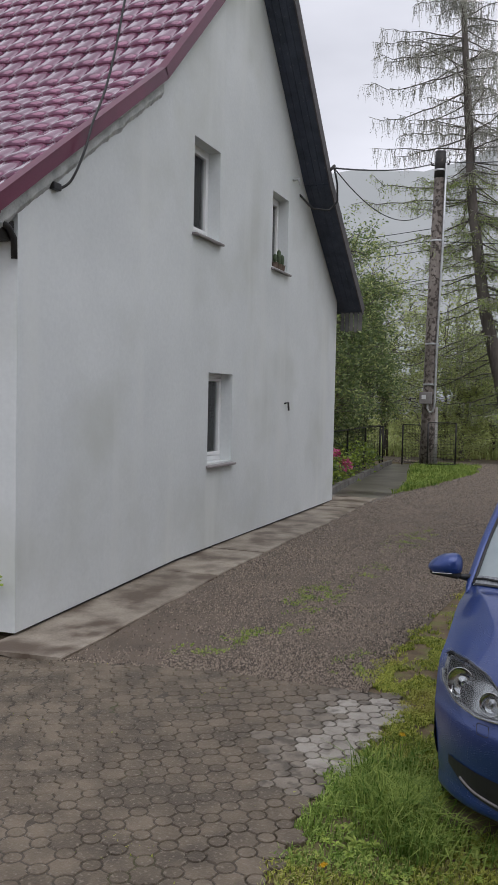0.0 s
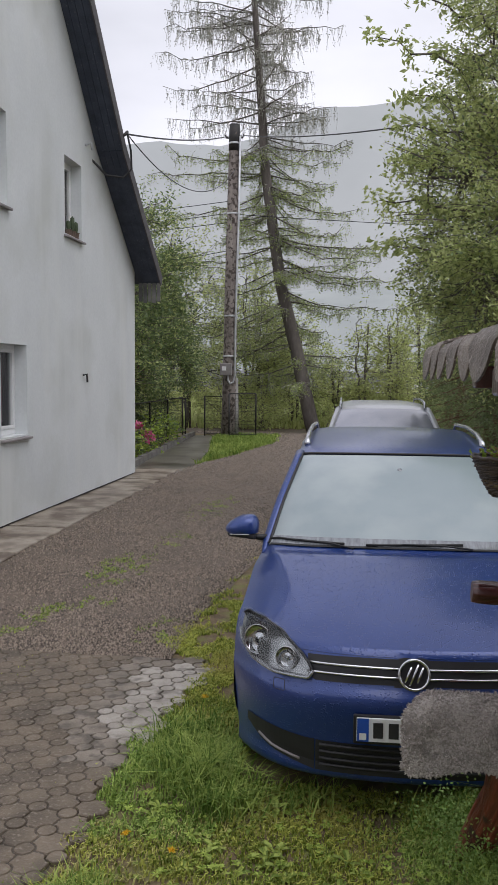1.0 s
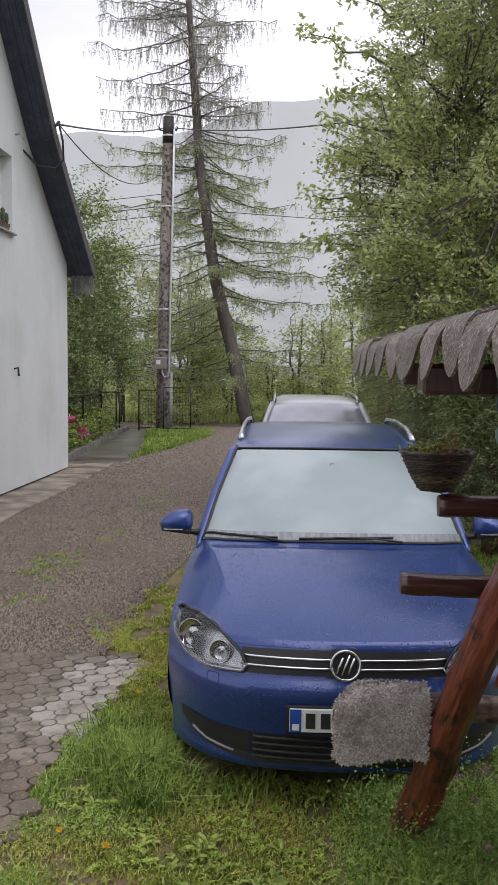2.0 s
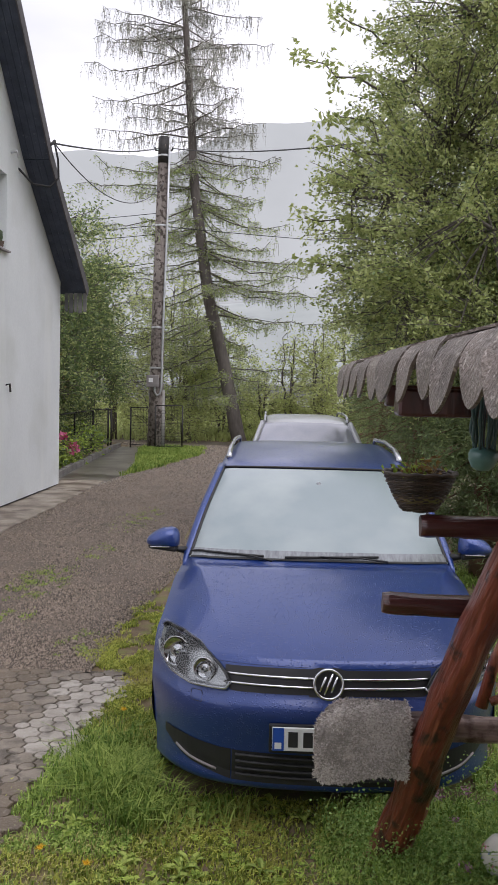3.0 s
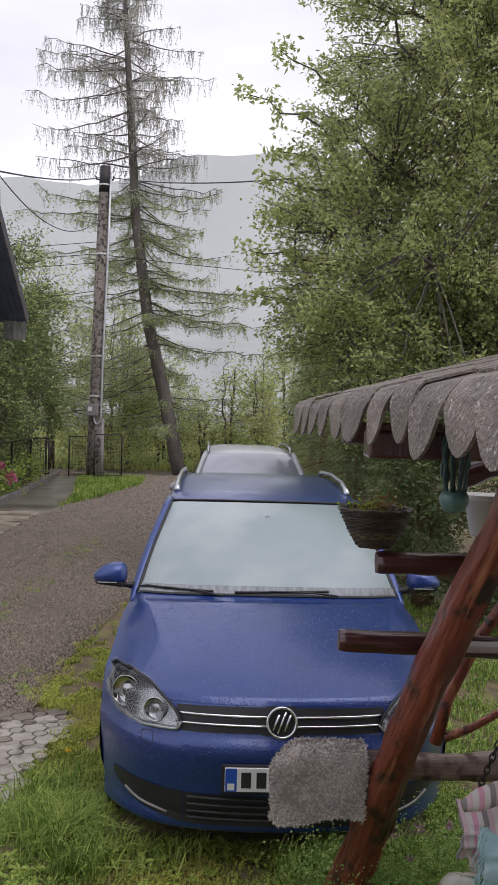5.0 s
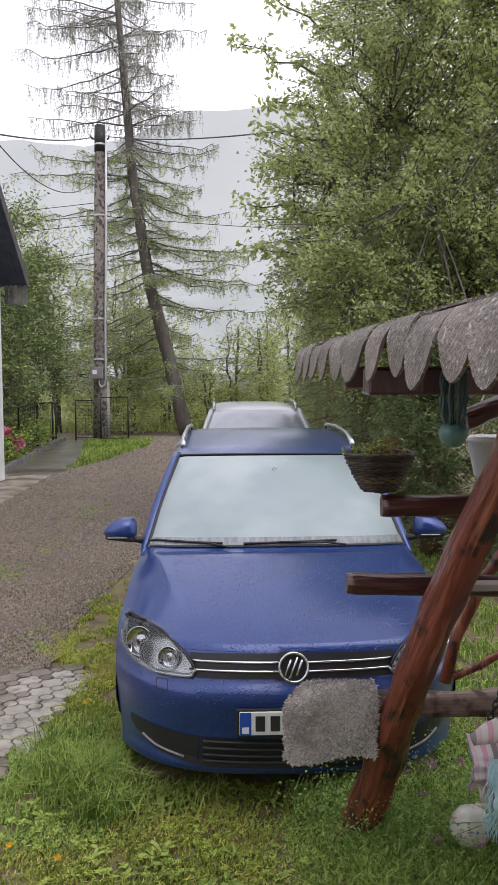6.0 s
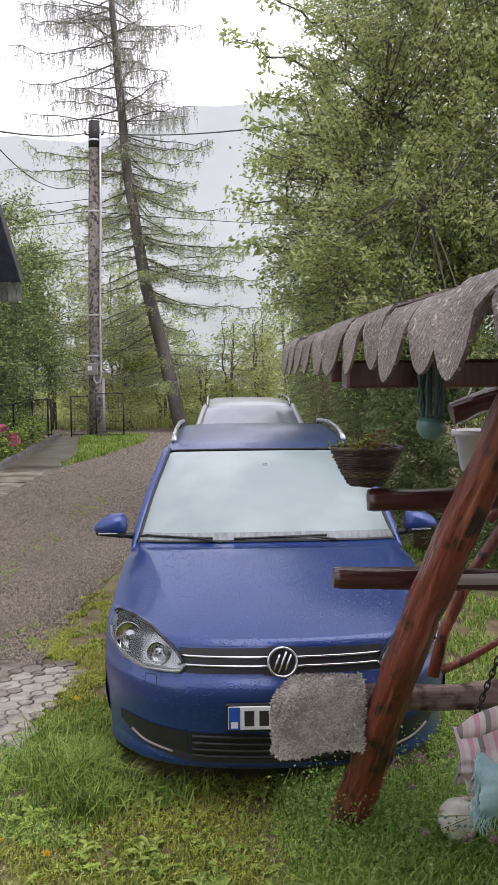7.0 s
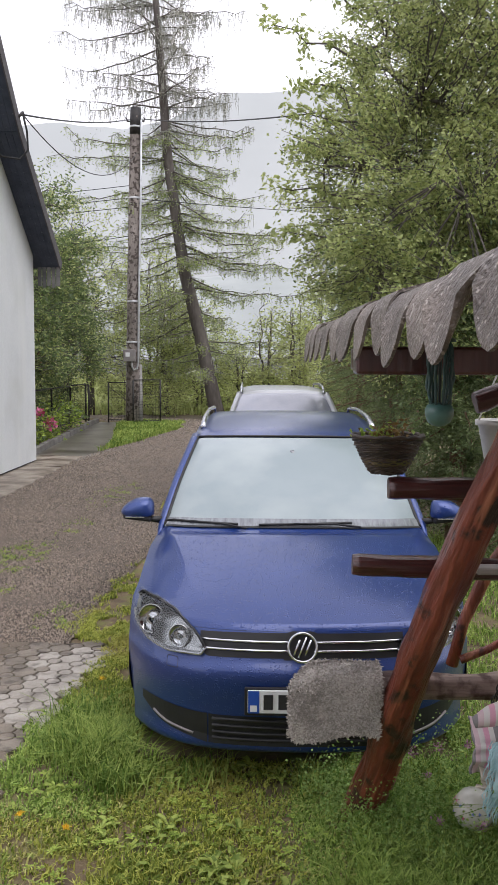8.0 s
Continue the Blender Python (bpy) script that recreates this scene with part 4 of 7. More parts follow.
def blue_tourer():
    sh = Shell(TOURER)
    car = thing("car", pose(0.150, 4.37, 0.0, 0, 0, 1.25), "blue family car beaded with rain, parked on the grass", "car", "parked cars")
    v, f = shell_grid(sh, -1, 1, 0, 7.72, 60, 70)
    raw("bumper", v, f, M["paint_blue"], car, smooth=True)
    v, f = shell_grid(sh, -1, 1, 7.74, 12.93, 110, 50)
    raw("bonnet", v, f, M["paint_blue"], car, "wet blue bonnet", smooth=True)
    v, f = shell_grid(sh, -1, 1, 12.9, 15.06, 24, 14, -0.012)
    raw("screen_surround", v, f, M["black_plastic"], car, smooth=True)
    v, f = shell_grid(sh, -1, 1, 15.06, 18.3, 24, 22)
    raw("roof", v, f, M["paint_blue"], car, "wet blue roof", smooth=True)
    v, f = shell_grid(sh, -1, 1, 18.3, 23, 20, 24)
    raw("tailgate", v, f, M["paint_blue"], car, smooth=True)
    for sign in (-1, 1):
        v, f = side_skin(sh, 5.0, 22.6, sign)
        raw("flank", v, f, M["paint_blue"], car, smooth=True)
        # pillars beside the screen
        pts = [sh.at(sign * 0.975, 12.72 + 2.43 * k / 12) + Vector((0, 0, 0.0)) for k in range(13)]
        tube("pillar", pts, [0.008, 0.022, 0.031] + [0.035 + 0.0004 * k for k in range(10)], M["paint_blue"], car, sides=8)
        pts = [sh.at(sign * 0.945, 13.0 + 2.05 * k / 10) + Vector((0, 0, 0.006)) for k in range(11)]
        tube("screen_seal", pts, 0.012, M["black_rubber"], car, sides=6)
        # side glass
        for s0, s1 in ((1.75, 2.62), (2.68, 3.5), (3.55, 4.1)):
            q = []
            for s in (s0, s1):
                q += [(sign * 0.885, s, 1.06), (sign * 0.70, s + (0.22 if s == 1.75 else 0), 1.49)]
            raw("side_window", q, [(0, 1, 3, 2)], M["screen_dark"], car)
        arch, af = lathe([(0.345, 0.0), (0.345, 0.012), (0.0, 0.012)], 28)
        for s in (0.92, 3.6):
            ob = raw("wheel_arch", arch, af, M["black_plastic"], car)
            ob.matrix_basis = pose(sign * 0.858, s, 0.33, 0, 90 * sign, 0)
            wheel(car, sign * 0.775, s)
        # lamps
        def lamp_curve(pairs):
            return pairs if sign < 0 else mirrored(pairs)
        lower = lamp_curve([(-.842, .775), (-.832, .735), (-.759, .682), (-.651, .657), (-.483, .661), (-.462, .695)])
        upper = lamp_curve([(-.842, .832), (-.82, .846), (-.72, .848), (-.628, .832), (-.57, .806), (-.516, .771), (-.485, .738), (-.462, .70)])
        a, b = (-.842, -.462) if sign < 0 else (.462, .842)
        lamp = raw("headlight", *nose_patch(sh, lower, upper, a, b, 0.010, 40, 10), M["reflector"], car, "clear halogen headlight", smooth=True)
        edge = [(a + (b - a) * k / 40, lerp_curve(lower, a + (b - a) * k / 40) + 0.008) for k in range(41)]
        rim = [(a + (b - a) * k / 40, lerp_curve(upper, a + (b - a) * k / 40) - 0.004) for k in range(41)]
        raw("lamp_rim", *nose_bar(sh, edge, 0.011, 0.014), M["satin_rail"], lamp, smooth=True)
        raw("lamp_rim", *nose_bar(sh, rim, 0.007, 0.018), M["black_plastic"], lamp, smooth=True)
        for w, z, r in ((0.735, 0.778, 0.074), (0.585, 0.738, 0.056)):
            p = sh.front(sign * w, z, 0.012)
            bowl, bf = lathe([(r, 0.022), (r * 0.96, 0.024), (r * 0.93, 0.018), (r * 0.6, 0.006), (r * 0.2, 0.003), (r * 0.12, 0.014), (0, 0.016)], 22)
            ob = raw("lamp_bowl", bowl, bf, M["lamp_bowl"], lamp, smooth=True)
            ob.matrix_basis = Matrix.Translation(p) @ Vector((sign * 0.35, -1, 0.12)).to_track_quat("Z", "Y").to_matrix().to_4x4()
        p = sh.front(sign * 0.80, 0.815, 0.012)
        ob = part("indicator_bulb", box(-0.012, 0.012, -0.006, 0.006, -0.012, 0.012, 0.005), M["reflector"], lamp)
        ob.matrix_basis = Matrix.Translation(p)
        cover = raw("lamp_cover", *nose_patch(sh, lower, upper, a, b, 0.036, 40, 8), M["lamp_glass"], lamp, "clear lamp cover", smooth=True)
        cover.visible_shadow = False
        # lower side intakes with a bright lip
        lo = lamp_curve([(-.80, .36), (-.72, .30), (-.66, .275), (-.455, .235)])
        up = lamp_curve([(-.80, .405), (-.7, .402), (-.5, .385), (-.455, .385)])
        a, b = (-.80, -.455) if sign < 0 else (.455, .80)
        raw("side_intake", *nose_patch(sh, lo, up, a, b, 0.004, 14, 4), M["black_plastic"], car)
        pts = [(a + (b - a) * k / 10, lerp_curve(lo, a + (b - a) * k / 10) + 0.022) for k in range(2, 9)]
        raw("intake_lip", *nose_bar(sh, pts, 0.006, 0.008), M["sill"], car, smooth=True)
        # washer cap seam on the bumper
        ring = [(0.602, 0.600), (0.607, 0.594), (0.652, 0.594), (0.658, 0.600), (0.658, 0.634), (0.652, 0.640), (0.607, 0.640), (0.602, 0.634), (0.602, 0.600)]
        raw("washer_seam", *nose_bar(sh, [(sign * w, z) for w, z in ring], 0.0016, 0.0012), M["black_plastic"], car)
        # grille fields and bright bars
        a, b = (-.492, -.055) if sign < 0 else (.055, .492)
        lo = lamp_curve([(-.492, .685), (-.455, .664), (-.055, .668)])
        up = lamp_curve([(-.492, .772), (-.3, .776), (-.055, .778)])
        raw("grille", *nose_patch(sh, lo, up, a, b, 0.003, 12, 4), M["black_plastic"], car)
        for z in (0.738, 0.700):
            pts = [(a + (b - a) * k / 10, z) for k in range(11)]
            raw("grille_bar", *nose_bar(sh, pts, 0.0065, 0.008), M["chrome"], car, "bright chrome grille bar", smooth=True)
        door_mirror(car, sign * 0.962, 1.37, 1.165, sign, M["paint_blue"])
        roof_rail(car, sh, sign, M["satin_rail"], 0.61, 2.28, 3.9, 1.61, 1.61, 1.678)
    # round badge: a ring with plain slanting bars
    p = sh.front(0, 0.718, 0.004)
    badge = raw("badge", *lathe([(0.0, 0.008), (0.066, 0.008), (0.066, 0.0)], 32), M["black_plastic"], car, "round chrome badge", smooth=False)
    badge.matrix_basis = Matrix.Translation(p) @ Vector((0, -1, 0.22)).to_track_quat("Z", "Y").to_matrix().to_4x4()
    raw("badge_ring", *lathe([(0.060, 0.006), (0.064, 0.018), (0.072, 0.018), (0.076, 0.0), (0.06, 0.006)], 36), M["chrome"], badge, smooth=True)
    for k, reach in ((-1, 0.040), (0, 0.054), (1, 0.040)):
        raw("badge_bar", *tube_data([(k * 0.027 - reach * 0.35, -reach * 0.9, 0.012), (k * 0.027 + reach * 0.35, reach * 0.9, 0.012)], 0.0065, 6), M["chrome"], badge, smooth=True)
    raw("badge_shroud", *nose_patch(sh, [(-.09, .66), (.09, .66)], [(-.09, .772), (-.05, .786), (.05, .786), (.09, .772)], -.09, .09, 0.002, 8, 4), M["black_plastic"], car)
    # lower intake with slats
    raw("lower_intake", *nose_patch(sh, [(-.45, .235), (.45, .235)], [(-.45, .382), (.45, .382)], -.45, .45, 0.003, 20, 4), M["black_plastic"], car)
    for z in (0.265, 0.298, 0.331, 0.364):
        raw("intake_slat", *nose_bar(sh, [(-.43 + .86 * k / 14, z) for k in range(15)], 0.007, 0.010), M["black_rubber"], car, smooth=True)
    # number plate with bars in place of its writing
    plate = part("number_plate", box(-0.26, 0.26, -0.010, 0.0, -0.056, 0.056, 0.004), M["plate_white"], car, "white number plate with a blue end strip")
    plate.matrix_basis = pose(0.0, -0.02, 0.480)
    part("plate_surround", box(-0.275, 0.275, -0.004, 0.02, -0.070, 0.066, 0.006), M["black_plastic"], plate)
    part("plate_strip", box(-0.258, -0.205, -0.0125, -0.0105, -0.054, 0.054), M["plate_blue"], plate)
    part("plate_mark", box(-0.248, -0.216, -0.0145, -0.013, -0.045, -0.015), M["plate_white"], plate)
    for x in (-0.185, -0.115, -0.02, 0.045, 0.13, 0.195):
        part("plate_mark", box(x, x + 0.045, -0.0135, -0.0105, -0.036, 0.036), M["ink"], plate)
    # screen, wipers, cowl
    v, f = shell_grid(sh, -0.945, 0.945, 12.95, 15.0, 26, 18, 0.004)
    raw("windscreen", v, f, M["screen_fogged"], car, "misted windscreen with rain", smooth=True)
    raw("wet_band", *shell_grid(sh, -0.93, 0.93, 12.97, 13.19, 26, 4, 0.0075), M["drip"], car, "grey band of running water", smooth=True)
    pts = [sh.at(-0.93 + 1.86 * k / 20, 15.05) + Vector((0, 0, 0.006)) for k in range(21)]
    tube("screen_seal", pts, 0.008, M["black_rubber"], car, sides=6)
    v, f = shell_grid(sh, -0.93, 0.93, 12.90, 12.985, 26, 3, 0.007)
    raw("cowl", v, f, M["black_rubber"], car, smooth=True)
    for a0, a1, b0, b1 in ((-0.95, -0.40, 13.10, 13.00), (-0.25, 0.42, 12.98, 13.06)):
        pts = [sh.at(a0 + (a1 - a0) * k / 8, b0 + (b1 - b0) * k / 8) + Vector((0, -0.006, 0.014)) for k in range(9)]
        wp = tube("wiper", pts, [0.007] * 9, M["black_plastic"], car, "black wiper arm and blade", sides=6)
        tube("wiper_arm", [pts[3] + Vector((0, -0.006, 0.005)), pts[6] + Vector((0.04, -0.02, -0.002)), pts[8] + Vector((0.05, -0.05, -0.018))], [0.004, 0.005, 0.007], M["black_plastic"], wp, sides=6)
    # sensor housing and paper behind the screen
    p = sh.at(0.02, 14.62) + sh.normal(0.02, 14.62) * 0.006
    ob = raw("sensor", *lathe([(0.0, 0.003), (0.013, 0.002), (0.016, 0.0)], 18), M["drip"], car, smooth=True)
    ob.matrix_basis = Matrix.Translation(p) @ pose(0, 0, 0, 30, 0, 0)
    # dark floor of the car
    part("underbody", box(-0.78, 0.78, 0.35, 4.25, 0.17, 0.26, 0.02), M["black_rubber"], car)


blue_tourer()

ESTATE = [(.3, .22, .80, 0, .22), (.03, .30, .86, 0, .38), (.0, .60, .89, 0, .42), (.08, .90, .88, .01, .40), (.4, 1.02, .87, .06, .30), (1.0, 1.12, .84, .08, .2),
          (1.25, 1.16, .80, .05, .2), (1.75, 1.45, .70, .04, .15), (2.1, 1.62, .63, .03, .10), (2.5, 1.675, .61, .04, .03), (3.4, 1.70, .60, .04, 0), (4.2, 1.66, .58, .04, 0),
          (4.4, 1.5, .6, .04, -.03), (4.5, 1.0, .8, .02, -.08), (4.52, .6, .86, 0, -.12), (4.4, .25, .82, 0, -.1)]


def silver_estate():
    sh = Shell(ESTATE)
    car = thing("car", pose(0.19, 10.65, 0.03, 0, 0, 2.0), "silver estate car with roof rails, parked behind the blue one", "car", "parked cars")
    for nm, b0, b1 in (("bonnet", 0, 6.0), ("roof", 8.0, 11.2), ("tailgate", 11.2, 15)):
        raw(nm, *shell_grid(sh, -1, 1, b0, b1, 24, 20), M["paint_silver"], car, smooth=True)
    raw("windscreen", *shell_grid(sh, -0.95, 0.95, 6.0, 8.0, 20, 12), M["screen_sky_tint"], car, "dark reflecting windscreen", smooth=True)
    for sign in (-1, 1):
        raw("flank", *side_skin(sh, 1.0, 14.5, sign, 0.24), M["paint_silver"], car, smooth=True)
        tube("pillar", [sh.at(sign * 0.985, 5.9 + 2.2 * k / 8) for k in range(9)], 0.045, M["paint_silver"], car)
        for s0, s1 in ((1.9, 2.7), (2.76, 3.6)):
            raw("side_window", [(sign * 0.885, s0, 1.1), (sign * 0.7, s0 + 0.2, 1.52), (sign * 0.885, s1, 1.1), (sign * 0.7, s1, 1.52)], [(0, 1, 3, 2)], M["screen_dark"], car)
        for s in (0.9, 3.65):
            wheel(car, sign * 0.82, s, 0.33)
        roof_rail(car, sh, sign, M["satin_rail"], 0.585, 2.2, 4.0, 1.62, 1.66, 1.715)
        door_mirror(car, sign * 1.0, 1.6, 1.18, sign, M["paint_silver"])
        lo, up = [(-.84, .72), (-.55, .68)], [(-.84, .86), (-.55, .8)]
        if sign > 0:
            lo, up = mirrored(lo), mirrored(up)
        a, b = (-.84, -.55) if sign < 0 else (.55, .84)
        v, f = [], []
        raw("headlight", *nose_patch(Shell(ESTATE[:6]), lo, up, a, b, 0.005, 8, 3), M["reflector"], car)
    part("underbody", box(-0.78, 0.78, 0.4, 4.3, 0.2, 0.3, 0.02), M["black_rubber"], car)


silver_estate()


# ==== garden swing with shingled roof ====
def log(name, a, b, r0, r1, mat, parent=None, label="", bend=0.02, seed=1, knots=3, rough=1.0):
    """A peeled log: uneven rings along a slightly bent line, with knots, darker at the sawn ends."""
    rng = random.Random(seed)
    a, b = Vector(a), Vector(b)
    n = 64
    side = (b - a).cross(Vector((0, 1, 0))).normalized()
    kn = [(rng.random(), rng.random() * 6.28, rng.uniform(0.1, 0.22)) for _ in range(knots)]
    verts, faces = [], []
    sides = 28
    way = (b - a).normalized()
    u = way.cross(Vector((0, 1, 0.1))).normalized()
    w = u.cross(way).normalized()
    frame_m = Matrix.Translation(a) @ way.to_track_quat("Z", "Y").to_matrix().to_4x4()
    inv = frame_m.inverted()
    for i in range(n + 1):
        t = i / n
        p = a + (b - a) * t + side * bend * math.sin(t * 3.1) + side * 0.3 * bend * math.sin(t * 9 + seed)
        r = r0 + (r1 - r0) * t
        for k in range(sides):
            g = 2 * math.pi * k / sides
            rr = r * (1 + rough * 0.10 * noise.noise(Vector((math.cos(g) * 1.2, math.sin(g) * 1.2 + seed, t * 7))) + rough * 0.08 * noise.noise(Vector((math.cos(g) * 3.5, math.sin(g) * 3.5 + seed, t * 8))) + rough * 0.06 * noise.noise(Vector((math.cos(g) * 8, math.sin(g) * 8 + seed, t * 22))))
            for kt, kg, kh in kn:
                d = abs(math.remainder(g - kg, 6.283))
                rr += r * kh * math.exp(-((t - kt) / 0.035) ** 2 - (d / 0.45) ** 2)
            if i in (0, n):
                rr *= 0.93
            verts.append(inv @ (p + (u * math.cos(g) + w * math.sin(g)) * rr))
    for i in range(n):
        for k in range(sides):
            j = (k + 1) % sides
            faces.append((i * sides + k, i * sides + j, (i + 1) * sides + j, (i + 1) * sides + k))
    faces.append(tuple(range(sides - 1, -1, -1)))
    faces.append(tuple(n * sides + k for k in range(sides)))
    ob = raw(name, verts, faces, mat, parent, label, smooth=True)
    for p in ob.data.polygons[-2:]:
        p.use_smooth = False
    ob.matrix_basis = frame_m
    ob.data.materials.append(M["log_end"])
    ob.data.polygons[-1].material_index = ob.data.polygons[-2].material_index = 1
    return ob


swing = thing("garden_swing", (1.3, 3.0, 0.0), "rustic red-stained log garden swing with shingled roof", "garden swing")


def of_swing(ob):
    ob.parent = swing
    ob.matrix_parent_inverse = swing.matrix_basis.inverted()
    return ob


EDGE_X = [(0.6, 0.298), (3.95, 0.141)]


def edge_x(y):
    return lerp_curve(EDGE_X, y)


def swing_frame():
    of_swing(log("leg", (0.39, 4.13, 0.0), (0.935, 3.22, 2.14), 0.080, 0.070, M["log_red"], None, "leaning red-stained log leg", 0.03, 3, 9, 1.7))
    of_swing(log("leg", (2.3, 4.1, -0.02), (1.7, 3.3, 2.14), 0.085, 0.072, M["log_red"], None, "leaning red-stained log leg", 0.02, 5, 5))
    of_swing(log("leg", (0.62, 0.7, -0.02), (0.98, 1.2, 2.14), 0.085, 0.072, M["log_red"], None, "leaning red-stained log leg", 0.02, 7, 5))
    of_swing(log("leg", (2.35, 1.0, -0.02), (1.7, 1.5, 2.14), 0.085, 0.072, M["log_red"], None, "leaning red-stained log leg", 0.02, 9, 5))
    of_swing(log("crossbar", (0.462, 3.80, 1.580), (2.1, 3.80, 1.57), 0.046, 0.046, M["log_dark"], None, "dark sawn crossbar", 0.006, 11, 3, 1.6))
    of_swing(log("crossbar", (0.324, 3.80, 1.268), (2.2, 3.80, 1.20), 0.042, 0.05, M["log_dark"], None, "dark sawn crossbar", 0.008, 13, 3, 1.6))
    of_swing(log("crossbar", (0.17, 3.90, 0.734), (2.3, 3.90, 0.70), 0.052, 0.062, M["log_grey"], None, "weathered crooked log crossbar", 0.022, 15, 9, 2.2))
    of_swing(part("armrest", box(0.80, 1.6, 3.70, 3.86, 1.255, 1.285, 0.008), M["plank_pale"], label="pale wet armrest plank"))
    of_swing(log("brace", (0.83, 3.96, 1.915), (1.40, 3.96, 2.09), 0.046, 0.046, M["log_dark"], None, "dark roof brace", 0.01, 17, 2))
    of_swing(part("roof_beam", box(0.193, 2.4, 2.33, 2.42, 2.048, 2.112, 0.008), M["log_dark"], label="dark red roof beam"))
    of_swing(part("roof_beam", box(0.30, 2.4, 3.66, 3.75, 2.05, 2.13, 0.008), M["log_dark"], label="dark red roof beam"))
    # forked branches that fill the side
    rng = random.Random(4)
    for pts, r in (([(0.80, 4.12, 0.75), (0.84, 4.10, 0.95), (0.90, 4.06, 1.12), (0.95, 4.02, 1.25), (1.06, 4.0, 1.42), (1.18, 4.0, 1.7)], [0.028, 0.026, 0.03, 0.026, 0.028, 0.022]),
                   ([(0.83, 4.10, 0.78), (0.95, 4.1, 0.83), (1.12, 4.1, 0.93), (1.3, 4.1, 1.1)], [0.02, 0.018, 0.017, 0.012]),
                   ([(1.00, 4.0, 1.46), (1.06, 4.0, 1.52), (1.10, 4.0, 1.62)], [0.022, 0.02, 0.012])):
        of_swing(tube("branch", pts, r, M["log_red"], None, "crooked red-stained branch", 8, 0.08, rng))


swing_frame()


def swing_roof():
    """A gable of bitumen shingles whose lowest course hangs over the eaves in rounded tabs."""
    slope, ridge_x = 0.27, 1.35
    z_edge = 2.187
    rng = random.Random(8)
    def deck(y0, y1, flip):
        pts = []
        for y in (y0, y1):
            e = edge_x(y) + 0.012
            for x, z in ((e, z_edge - 0.012), (ridge_x, z_edge - 0.012 + (ridge_x - e) * slope)):
                pts.append(((x if not flip else 2 * ridge_x - x), y, z))
        v = pts + [(p[0], p[1], p[2] - 0.02) for p in pts]
        return v, [(0, 1, 3, 2), (6, 7, 5, 4), (0, 4, 5, 1), (1, 5, 7, 3), (3, 7, 6, 2), (2, 6, 4, 0)]
    for flip in (False, True):
        of_swing(raw("roof_deck", *deck(0.62, 3.93, flip), M["log_dark"], label="dark roof boards"))
    # shingle courses
    def tab(y0, y1, x_off, hang, lift, droop, seed):
        """One tab: a strip lying on the slope; the lowest ones bend down over the edge. Rounded lower end."""
        v, f = [], []
        across, rows = 8, 7
        mid, half = (y0 + y1) / 2, (y1 - y0) / 2 - 0.003
        r2 = random.Random(seed)
        tip = r2.uniform(-0.15, 0.15) * half
        bow = r2.uniform(0.0, 0.012)
        raise_z = r2.uniform(-0.004, 0.014)
        for layer in (0.0, 0.006):
            for j in range(rows + 1):
                t = j / rows
                for i in range(across + 1):
                    s = -1 + 2 * i / across
                    reach = hang * (1 - 0.34 * abs(s) ** 1.5 - 0.30 * abs(s) ** 4)
                    y = mid + half * s * (1 - 0.10 * t * t) + tip * t * t
                    e = edge_x(y)
                    if x_off is None:
                        if t < 0.3:
                            d = (0.3 - t) / 0.3 * 0.10
                            p = [e + d, y, z_edge + d * slope + 0.008 + raise_z]
                        else:
                            h = (t - 0.3) / 0.7
                            p = [e - 0.010 * math.sin(h * 1.6) - droop * h - bow * (1 - s * s) * h, y, z_edge + 0.006 + raise_z - h * reach]
                        p[0] -= layer if t >= 0.3 else 0
                        p[2] += 0 if t >= 0.3 else layer
                    else:
                        d = x_off + 0.11 * (1 - t * (1 - 0.35 * abs(s) ** 3)) * 1.6
                        p = [e + d, y, z_edge + d * slope + lift + layer]
                    v.append(tuple(p))
        w = across + 1
        m = w * (rows + 1)
        for j in range(rows):
            for i in range(across):
                a = j * w + i
                f.append((a, a + w, a + w + 1, a + 1))
                f.append((m + a, m + a + 1, m + a + w + 1, m + a + w))
        for j in range(rows):
            for i in (0, across):
                a, b = j * w + i, (j + 1) * w + i
                f.append((a, b, m + b, m + a) if i else (b, a, m + a, m + b))
        for i in range(across):
            a = rows * w + i
            f.append((a, m + a, m + a + 1, a + 1))
        return v, f
    bounds = [3.90, 3.62, 3.42, 3.20, 2.98, 2.72, 2.36, 2.17, 1.97, 1.75, 1.54, 1.33, 1.12, 0.90, 0.66]
    hangs = [0.118, 0.125, 0.108, 0.112, 0.118, 0.126, 0.118, 0.112, 0.125, 0.112, 0.128, 0.12, 0.12, 0.12]
    droops = [0.0, 0.004, 0.002, 0.006, 0.004, 0.012, 0.01, 0.004, 0.015, 0.012, 0.03, 0.02, 0.02, 0.01]
    for k, (a, b) in enumerate(zip(bounds, bounds[1:])):
        of_swing(raw("shingle", *tab(b, a, None, hangs[k], 0, droops[k], k), M["shingle"], smooth=False))
    for course in range(1, 9):
        y = 3.92 - 0.10 * (course % 2)
        while y > 0.75:
            w = rng.uniform(0.18, 0.24)
            of_swing(raw("shingle", *tab(y - w, y, course * 0.125 - 0.06, 0.1, 0.010 + 0.003 * (course % 2), 0, course), M["shingle"]))
            y -= w
    v, f = deck(0.64, 3.92, True)
    of_swing(raw("shingle_slope", [(p[0], p[1], p[2] + 0.012) for p in v], f, M["shingle"], label="grey-brown shingled far slope"))


swing_roof()


